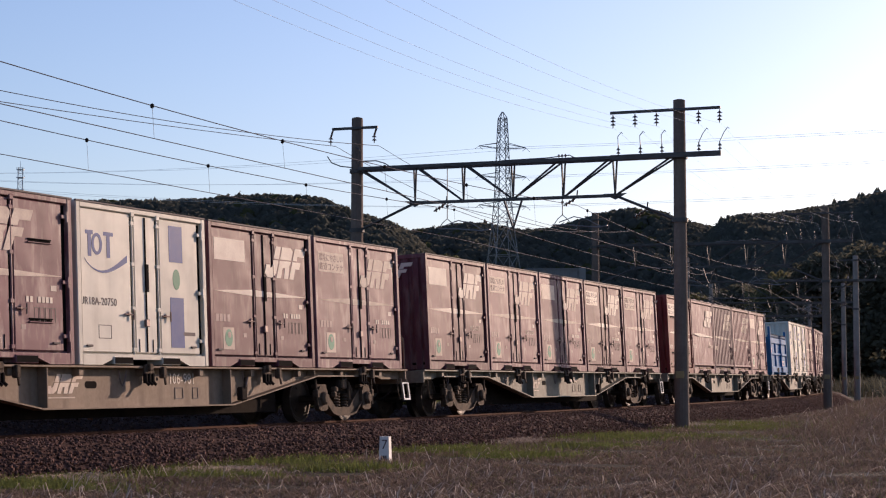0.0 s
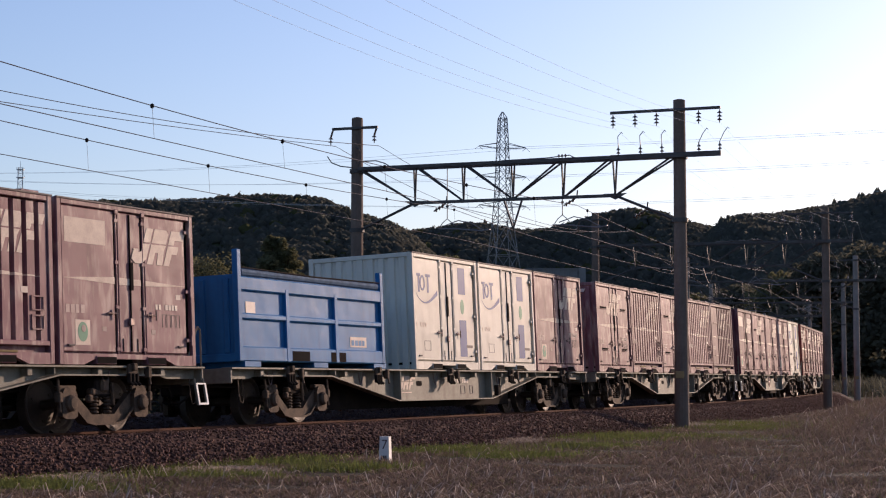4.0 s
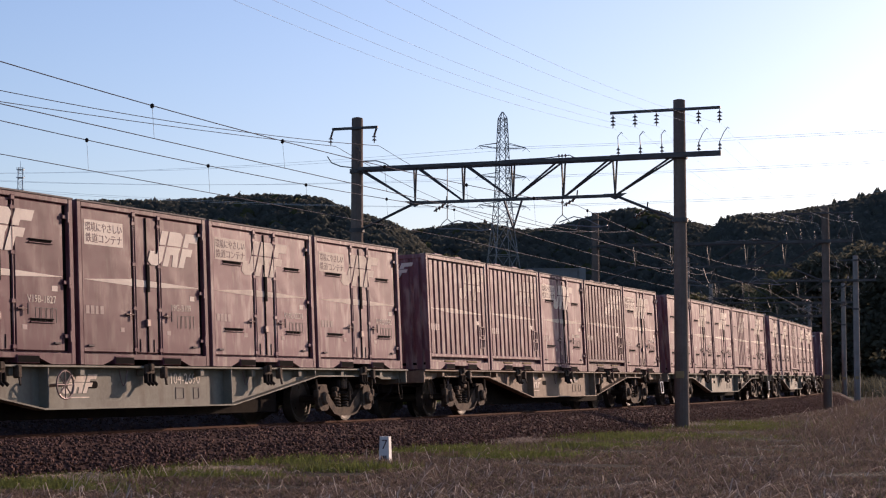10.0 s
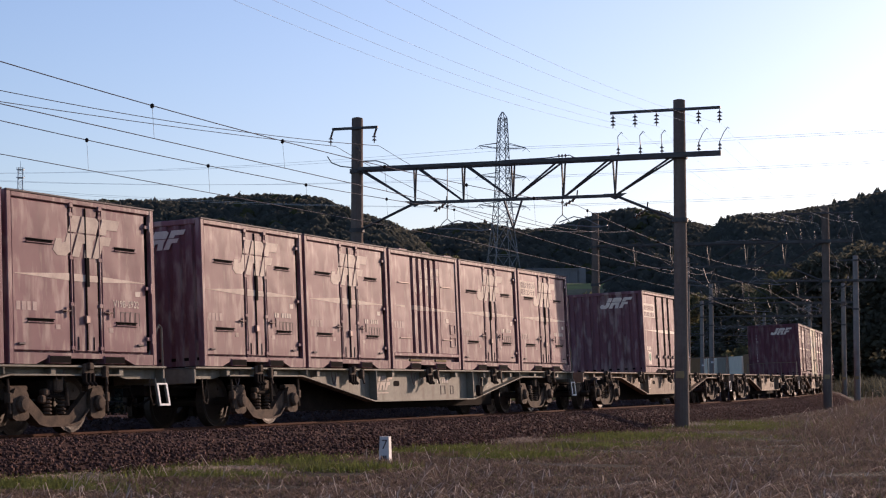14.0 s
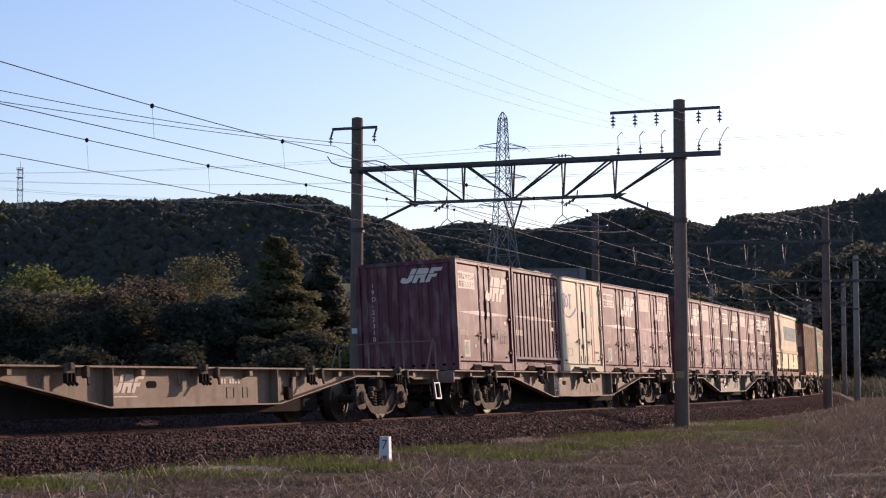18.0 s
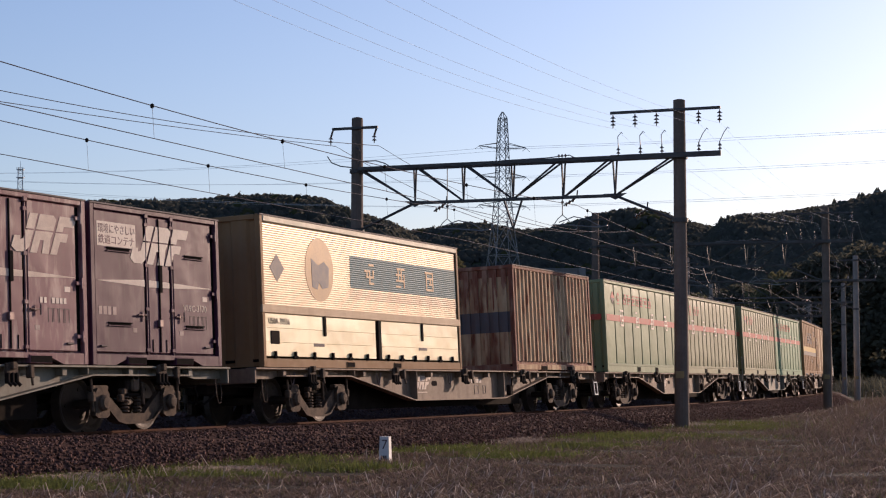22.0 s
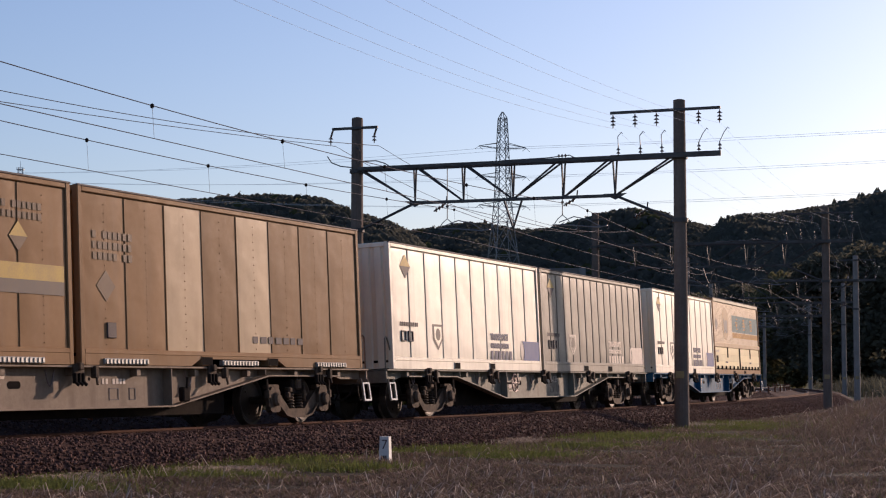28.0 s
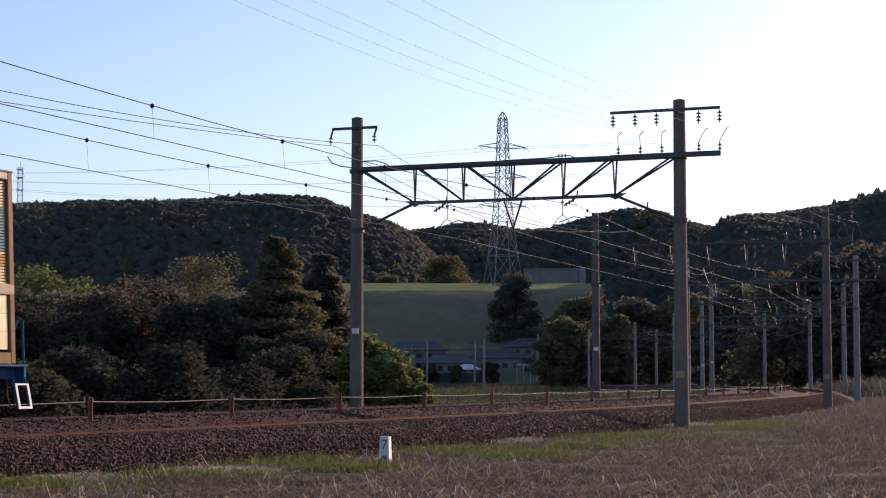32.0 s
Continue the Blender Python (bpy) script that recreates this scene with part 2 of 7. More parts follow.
    "leaf_bright": mat("fresh_leaves", spec=0.06, col=(0.15, 0.165, 0.055), col2=(0.12, 0.138, 0.045), rough=0.75, scale=0.5, island=0.3, transmit=0.45),
    "leaf_brown": mat("brown_leaves", spec=0.06, col=(0.112, 0.092, 0.066), col2=(0.09, 0.074, 0.052), rough=0.8, scale=0.5, island=0.3, transmit=0.5),
    "bark": mat("bark", spec=0.06, col=(0.075, 0.055, 0.04), col2=(0.045, 0.034, 0.026), rough=0.9, scale=5, bump=0.5),
    # Canopy colour lifted and greyed to stand in for distance haze
    "hillwood": mat("hill_forest_canopy_hazed", spec=0.03, col=(0.128, 0.130, 0.105), col2=(0.118, 0.120, 0.098), rough=0.95, scale=0.06, island=0.10, transmit=0.62),
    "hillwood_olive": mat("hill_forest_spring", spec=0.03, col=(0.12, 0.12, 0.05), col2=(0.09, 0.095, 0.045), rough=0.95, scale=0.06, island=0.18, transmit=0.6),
    "hillside": mat("hillside_ground", spec=0.06, col=(0.085, 0.095, 0.048), col2=(0.065, 0.072, 0.038), rough=0.95, scale=0.03, vary=0, bump=0.5, bump_scale=0.6),
    "field": mat("terrace_field", spec=0.06, col=(0.20, 0.22, 0.07), col2=(0.12, 0.13, 0.05), rough=0.9, scale=0.2, vary=0.1),
    "housewall": mat("house_plaster", (0.22, 0.20, 0.19), (0.15, 0.14, 0.135), 0.85, spec=0.05, scale=0.8, vary=0.25),
    "rooftile": mat("grey_roof_tiles", (0.10, 0.10, 0.105), (0.075, 0.075, 0.08), 0.8, spec=0.05, scale=2, vary=0.2),
    "whiteroof": mat("pale_metal_roof", (0.55, 0.56, 0.58), (0.45, 0.46, 0.48), 0.6, scale=1, vary=0.1),
    "glass": mat("dark_window_glass", (0.03, 0.035, 0.04), (0.02, 0.025, 0.03), 0.12, vary=0.1),
    "asphalt": mat("asphalt", (0.075, 0.075, 0.08), (0.055, 0.055, 0.06), 0.9, scale=0.5, vary=0.05),
    "railpaint": mat("pale_guard_rail", (0.5, 0.5, 0.5), (0.4, 0.4, 0.4), 0.4, 0.3, vary=0.05),
    "sign": mat("white_sign", (0.7, 0.7, 0.68), (0.6, 0.59, 0.56), 0.5, vary=0.05),
    "yellow_sign": mat("yellow_sign", (0.36, 0.27, 0.12), (0.28, 0.2, 0.1), 0.6, vary=0.05),
}


# ---- mesh building ----
class Geo:
    """Collects simple solids into one mesh."""

    def __init__(self):
        self.v, self.f = [], []

    def add(self, verts, faces):
        k = len(self.v)
        self.v += [tuple(p) for p in verts]
        self.f += [tuple(i + k for i in f) for f in faces]
        return self

    def box(self, x0, x1, y0, y1, z0, z1):
        return self.add([(x, y, z) for x in (x0, x1) for y in (y0, y1) for z in (z0, z1)],
                        [(0, 1, 3, 2), (4, 6, 7, 5), (0, 4, 5, 1), (2, 3, 7, 6), (0, 2, 6, 4), (1, 5, 7, 3)])

    def cbox(self, x0, x1, y0, y1, z0, z1, c=0.01):
        """A box with chamfered edges."""
        xs, ys, zs = (x0, x1), (y0, y1), (z0, z1)
        sg = (1, -1)
        v, idx = [], {}
        for i in (0, 1):
            for j in (0, 1):
                for k in (0, 1):
                    for a in range(3):
                        p = [xs[i] + c * sg[i], ys[j] + c * sg[j], zs[k] + c * sg[k]]
                        p[a] = (xs[i], ys[j], zs[k])[a]
                        idx[i, j, k, a] = len(v)
                        v.append(p)
        f = []
        for a in range(3):
            b, d = (a + 1) % 3, (a + 2) % 3
            for s in (0, 1):
                q = []
                for m, n_ in ((0, 0), (1, 0), (1, 1), (0, 1)):
                    key = [0, 0, 0]
                    key[a], key[b], key[d] = s, m, n_
                    q.append(idx[(*key, a)])
                f.append(tuple(q if s else q[::-1]))
            for m in (0, 1):
                for n_ in (0, 1):
                    k0, k1 = [0, 0, 0], [0, 0, 0]
                    k0[b] = k1[b] = m
                    k0[d] = k1[d] = n_
                    k0[a], k1[a] = 0, 1
                    q = [idx[(*k0, b)], idx[(*k1, b)], idx[(*k1, d)], idx[(*k0, d)]]
                    f.append(tuple(q if m != n_ else q[::-1]))
        for i in (0, 1):
            for j in (0, 1):
                for k in (0, 1):
                    q = [idx[i, j, k, a] for a in range(3)]
                    f.append(tuple(q if (i + j + k) % 2 else q[::-1]))
        return self.add(v, f)

    def prism(self, pts, y0, y1):
        """A polygon given as (x, z), from y0 to y1 (y0 < y1); points run anticlockwise seen from -y."""
        n = len(pts)
        v = [(x, y0, z) for x, z in pts] + [(x, y1, z) for x, z in pts]
        f = [tuple(range(n)), tuple(range(2 * n - 1, n - 1, -1))]
        f += [(i, i + n, (i + 1) % n + n, (i + 1) % n) for i in range(n)]
        return self.add(v, f)

    def rod(self, a, b, r, n=6, r1=None, cap=True):
        a, b = Vector(a), Vector(b)
        d = (b - a).normalized()
        u = d.orthogonal().normalized()
        w = d.cross(u)
        r1 = r if r1 is None else r1
        ring = [(math.cos(2 * math.pi * i / n), math.sin(2 * math.pi * i / n)) for i in range(n)]
        v = [a + (u * c + w * s) * r for c, s in ring] + [b + (u * c + w * s) * r1 for c, s in ring]
        f = [(i, (i + 1) % n, (i + 1) % n + n, i + n) for i in range(n)]
        if cap:
            f += [tuple(range(n - 1, -1, -1)), tuple(range(n, 2 * n))]
        return self.add(v, f)

    def tube(self, pts, r, n=5):
        """A round bar through the points."""
        pts = [Vector(p) for p in pts]
        v, f = [], []
        for i, p in enumerate(pts):
            d = (pts[min(i + 1, len(pts) - 1)] - pts[max(i - 1, 0)]).normalized()
            u = d.cross(Vector((0, 0, 1)))
            u = u.normalized() if u.length > 1e-4 else Vector((1, 0, 0))
            w = d.cross(u)
            v += [p + (u * math.cos(2 * math.pi * k / n) + w * math.sin(2 * math.pi * k / n)) * r for k in range(n)]
        for i in range(len(pts) - 1):
            f += [(i * n + k, i * n + (k + 1) % n, (i + 1) * n + (k + 1) % n, (i + 1) * n + k) for k in range(n)]
        f += [tuple(range(n - 1, -1, -1)), tuple(range(len(v) - n, len(v)))]
        return self.add(v, f)

    def lathe(self, prof, axis_pt, n=10, axis="z"):
        """A profile of (radius, height) turned round an axis through axis_pt."""
        v, f = [], []
        for r, h in prof:
            for k in range(n):
                c, s = r * math.cos(2 * math.pi * k / n), r * math.sin(2 * math.pi * k / n)
                p = (c, s, h) if axis == "z" else (c, h, -s) if axis == "y" else (h, c, s)
                v.append((p[0] + axis_pt[0], p[1] + axis_pt[1], p[2] + axis_pt[2]))
        for i in range(len(prof) - 1):
            f += [(i * n + k, i * n + (k + 1) % n, (i + 1) * n + (k + 1) % n, (i + 1) * n + k) for k in range(n)]
        f += [tuple(range(n - 1, -1, -1)), tuple(range(len(v) - n, len(v)))]
        return self.add(v, f)

    def mesh(self, name, material, smooth=False):
        me = bpy.data.meshes.new(name)
        me.from_pydata(self.v, [], self.f)
        me.materials.append(material)
        if smooth:
            me.shade_smooth()
        me.update()
        return me


def sheets(name, polys, material):
    """A mesh of many loose polygons from an array (count, corners, 3)."""
    n, k = polys.shape[:2]
    me = bpy.data.meshes.new(name)
    me.vertices.add(n * k)
    me.vertices.foreach_set("co", polys.astype(np.float32).ravel())
    me.loops.add(n * k)
    me.loops.foreach_set("vertex_index", np.arange(n * k, dtype=np.int32))
    me.polygons.add(n)
    me.polygons.foreach_set("loop_start", np.arange(0, n * k, k, dtype=np.int32))
    me.update(calc_edges=True)
    me.materials.append(material)
    return me


def part(name, geo, material, parent=None, label="", smooth=False):
    """ONE mesh object under a thing or under a part."""
    ob = new(name, geo.mesh(name, material, smooth) if isinstance(geo, Geo) else geo)
    if parent:
        ob.parent = parent
    if label:
        ob["label"] = label
    return ob


def empty(name, label, category, group="", kind=""):
    ob = new(name)
    ob.empty_display_size = 0.2
    return tagged(ob, label, category, group, kind)


def text_mesh(body, size, material, width=1.0, bold=0.0):
    """Flat lettering in the x-z plane that faces -y, its left bottom corner at the origin."""
    cu = bpy.data.curves.new("lettering", "FONT")
    cu.body, cu.size, cu.extrude, cu.resolution_u = body, size, 0.0015, 2
    cu.offset = bold
    tmp = bpy.data.objects.new("lettering", cu)
    me = bpy.data.meshes.new_from_object(tmp)
    bpy.data.objects.remove(tmp)
    me.transform(Matrix.Rotation(radians(90), 4, "X") @ Matrix.Diagonal((width, 1, 1, 1)))
    me.materials.clear()
    me.materials.append(material)
    return me


# ---- the line of the track ----
STEP = 0.5
ARC = np.arange(-120, 800.1, STEP)
CURV = np.interp(ARC, [-60, -20, 10, 40, 70, 100, 120], [0.0016, 0.0016, 0.00199, 0.00209, 0.00206, 0.00206, 0.00226])
_h = np.concatenate([[0], np.cumsum((CURV[1:] + CURV[:-1]) / 2 * STEP)])
_i0 = int(np.argmin(abs(ARC)))
HEAD = _h - _h[_i0] + 1.15956
_x = np.concatenate([[0], np.cumsum((np.cos(HEAD[1:]) + np.cos(HEAD[:-1])) / 2 * STEP)])
_y = np.concatenate([[0], np.cumsum((np.sin(HEAD[1:]) + np.sin(HEAD[:-1])) / 2 * STEP)])
TX, TY = _x - _x[_i0] - 4.5182, _y - _y[_i0] + 32.2716
CANT = 0.047
GROUND = -0.55


def line(s, lat=0.0, z=0.0):
    """The place at arc length s along the near track, lat metres to its far side, and the heading there."""
    a = float(np.interp(s, ARC, HEAD))
    return Vector((float(np.interp(s, ARC, TX)) - math.sin(a) * lat, float(np.interp(s, ARC, TY)) + math.cos(a) * lat, z)), a


def at_line(s, lat=0.0, z=0.0):
    p, a = line(s, lat, z)
    return Matrix.Translation(p) @ Matrix.Rotation(a, 4, "Z")


SECONDS = np.arange(0, 32.01, 0.05)
SPEED = np.interp(SECONDS, [0, 5, 10, 15, 20, 25, 32], [12.374, 12.035, 12.505, 12.594, 12.398, 12.700, 13.074])
RUN = np.concatenate([[0], np.cumsum((SPEED[1:] + SPEED[:-1]) / 2 * 0.05)])
RUN = RUN - np.interp(9.0, SECONDS, RUN)
PITCH12, LONG12, WAGON = 3.8223, 3.715, 20.4
LOAD = 4 * PITCH12 + LONG12


def wagon_pose(index, t):
    s = (index - 6) * WAGON + LOAD / 2 - float(np.interp(t, SECONDS, RUN))
    (a, _), (b, _) = line(s - 7.1), line(s + 7.1)
    mid, d = (a + b) / 2, b - a
    return Matrix.Translation(mid) @ Matrix.Rotation(math.atan2(d.y, d.x), 4, "Z") @ Matrix.Rotation(-CANT, 4, "X")


moving = []      # (thing, wagon index, pose on the wagon)
wheelsets = []   # (wheelset, its place on the bogie)


# ---- freight containers ----
def clipped(pts, x, side):
    """The part of an outline on one side of an upright line."""
    out = []
    for (a, b), (c, d) in zip(pts, pts[1:] + pts[:1]):
        ia, ic = (a - x) * side >= 0, (c - x) * side >= 0
        if ia:
            out.append((a, b))
        if ia != ic:
            out.append((x, b + (d - b) * (x - a) / (c - a)))
    return out


def mark_shapes(g, x, z, w, h, y, cuts=()):
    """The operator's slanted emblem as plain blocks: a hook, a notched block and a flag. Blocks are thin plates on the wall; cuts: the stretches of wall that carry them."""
    def P(pts):
        pts = [(x + (a + 0.22 * b) / 1.22 * w, z + b * h) for a, b in pts]
        for lo, hi in cuts or ((-9.0, 9.0),):
            q = clipped(clipped(pts, lo, 1), hi, -1)
            if len(q) > 2:
                g.prism(q, y - 0.004, y)
    P([(0.06, 0.0), (0.22, 0.0), (0.30, 0.14), (0.30, 0.56), (0.14, 0.56), (0.14, 0.34), (0.08, 0.30), (0.06, 0.40), (-0.05, 0.40), (-0.05, 0.12)])
    P([(0.14, 0.60), (0.30, 0.60), (0.30, 1.0), (0.14, 1.0)])
    P([(0.34, 0.0), (0.48, 0.0), (0.48, 0.34), (0.55, 0.34), (0.58, 0.0), (0.72, 0.0), (0.68, 0.40), (0.70, 0.56), (0.34, 0.56)])
    P([(0.34, 0.60), (0.70, 0.60), (0.70, 0.90), (0.62, 1.0), (0.34, 1.0)])
    P([(0.75, 0.0), (0.89, 0.0), (0.89, 0.34), (1.02, 0.34), (1.02, 0.56), (0.75, 0.56)])
    P([(0.75, 0.60), (0.89, 0.60), (0.89, 0.74), (1.10, 0.74), (1.10, 1.0), (0.75, 1.0)])


def bars(g, x, z, w, h, y, rows, cols, seed=0, fill=0.8):
    """Writing too small to read, as plain bars."""
    r = random.Random(seed)
    dh, dw = h / rows, w / cols
    for i in range(rows):
        for j in range(cols):
            if r.random() < 0.92:
                ww = dw * fill * r.uniform(0.75, 1.0)
                g.prism([(x + j * dw, z + i * dh), (x + j * dw + ww, z + i * dh), (x + j * dw + ww, z + i * dh + dh * 0.7),
                         (x + j * dw, z + i * dh + dh * 0.7)], y - 0.003, y)
    return g


def glyph(g, x, z, w, h, y, seed):
    """A large painted sign as plain strokes."""
    r = random.Random(seed)
    for f in (0.0, 0.30, 0.58, 0.88):
        a = r.choice((0.0, 0.0, 0.12, 0.45))
        rect(g, x + a * w, x + w * r.choice((0.9, 1.0, 0.55)) if a < 0.3 else x + w, z + f * h, z + f * h + 0.11 * h, y)
    for f in (r.choice((0.1, 0.2)), r.choice((0.48, 0.55)), 0.85):
        z0 = r.choice((0.0, 0.3))
        rect(g, x + f * w, x + f * w + 0.13 * w, z + z0 * h, z + h * r.choice((0.7, 0.99)), y - 0.001)


def rect(g, x0, x1, z0, z1, y, t=0.003):
    return g.prism([(x0, z0), (x1, z0), (x1, z1), (x0, z1)], y - t, y)


def disc(g, x, z, r, y, n=20, rz=None, t=0.003):
    rz = rz or r
    return g.prism([(x + r * math.cos(2 * math.pi * i / n), z + rz * math.sin(2 * math.pi * i / n)) for i in range(n)], y - t, y)


def ribbed_side(g, x0, x1, z0, z1, y, pitch, depth, crest=0.5, slope=0.12):
    """A corrugated sheet: flat crests at y, troughs depth behind it."""
    n = max(1, round((x1 - x0) / pitch))
    p = (x1 - x0) / n
    xs = []
    for i in range(n):
        a = x0 + i * p
        xs += [(a, y + depth), (a + p * (1 - crest - 2 * slope) , y + depth), (a + p * (1 - crest - slope), y), (a + p * (1 - slope), y)]
    xs.append((x1, y + depth))
    v = [(a, b, z0) for a, b in xs] + [(a, b, z1) for a, b in xs]
    k = len(xs)
    return g.add(v, [(i, i + 1, i + 1 + k, i + k) for i in range(k - 1)])


HALF, WIDE, TALL = LONG12 / 2, 1.225, 2.5


def base_frame(th, m, half, tall, pockets, low=0.17, roof=True, wide=WIDE, notch=True):
    """Corner posts, rails, roof and floor of a box container."""
    for sx in (-1, 1):
        for sy in (-1, 1):
            part("corner_post", Geo().cbox(*sorted((sx * half, sx * (half - 0.11))), *sorted((sy * wide, sy * (wide - 0.11))), 0, tall, 0.012), m, th)
    for sy in (-1, 1):
        part("top_rail", Geo().cbox(-half + 0.11, half - 0.11, *sorted((sy * (wide - 0.004), sy * (wide - 0.09))), tall - 0.10, tall - 0.005, 0.012), m, th)
        e = half - 0.11
        a, b = max(pockets[0][0] - 0.30, -e + 0.1), min(pockets[-1][1] + 0.30, e - 0.1)
        out = [(-e, 0.005), (a, 0.005), (a + 0.28, low - 0.075), (b - 0.28, low - 0.075), (b, 0.005), (e, 0.005), (e, low), (-e, low)]
        out = out if notch else [(-e, 0.005), (e, 0.005), (e, low), (-e, low)]
        part("bottom_rail", Geo().prism(out, *sorted((sy * (wide - 0.004), sy * (wide - 0.10)))), m, th)
    part("drip_edge", Geo().cbox(-half - 0.004, half + 0.004, -wide - 0.010, -wide + 0.03, tall - 0.022, tall + 0.006, 0.004), M["mark_dark"], th, "dark strip along the roof edge")
    # each pocket is a solid box; a black plate paints its inner shade
    for a, b in pockets:
        fp = part("fork_pocket", Geo().cbox(a, b, -wide - 0.012, -wide + 0.3, 0.015, low - 0.03, 0.01), m, th)
        part("pocket_mouth", Geo().box(a + 0.014, b - 0.014, -wide - 0.016, -wide, 0.028, low - 0.045), M["dark"], fp, "black plate, painted shade of a fork pocket")
    for sx in (-1, 1):
        part("end_rail", Geo().cbox(*sorted((sx * (half - 0.004), sx * (half - 0.09))), -wide + 0.11, wide - 0.11, tall - 0.10, tall - 0.005, 0.012), m, th)
    part("floor", Geo().box(-half + 0.05, half - 0.05, -wide + 0.13, wide - 0.13, low - 0.06, low - 0.01), M["dark"], th)
    if roof:
        n = int(half * 2 / 0.6)
        v, k = [], 0
        for i in range(n):
            x0 = -half + 0.02 + i * (2 * half - 0.04) / n
            p = (2 * half - 0.04) / n
            for dx, z in ((0, -0.02), (0.35, -0.02), (0.42, 0.01), (0.58, 0.01), (0.65, -0.02)):
                v.append((x0 + dx * p, tall + z))
        v.append((half - 0.02, tall - 0.02))
        pts = [(x, -wide + 0.02, z) for x, z in v] + [(x, wide - 0.02, z) for x, z in v]
        q = len(v)
        part("roof", Geo().add(pts, [(i, i + 1, i + 1 + q, i + q) for i in range(q - 1)]), m, th)


def end_walls(th, m, half, tall, low=0.17, ribs=9, wide=WIDE, emblem=False):
    for sx in (-1, 1):
        p = (2 * wide - 0.22) / ribs
        prof = []
        for i in range(ribs):
            y = -wide + 0.11 + i * p
            prof += [(y, 0.06), (y + p * 0.22, 0.06), (y + p * 0.32, 0.02), (y + p * 0.82, 0.02), (y + p * 0.92, 0.06)]
        prof.append((wide - 0.11, 0.06))
        v = [(sx * (half - d), y, 0.02) for y, d in prof] + [(sx * (half - d), y, tall - 0.09) for y, d in prof]
        q = len(prof)
        f = [(i, i + 1, i + 1 + q, i + q) for i in range(q - 1)]
        e = part("end_wall", Geo().add(v, f if sx > 0 else [r[::-1] for r in f]), m, th)
        if emblem and sx < 0:
            g = Geo()
            mark_shapes(g, 0.0, 0.0, 0.95, 0.32, 0.0)
            me = g.mesh("emblem", M["mark"])
            # turned onto the front wall
            me.transform(Matrix.Translation((-half + 0.017, 0.10, tall - 0.50)) @ Matrix.Rotation(radians(-90), 4, "Z"))
            part("emblem", me, None, e, "white painted emblem")


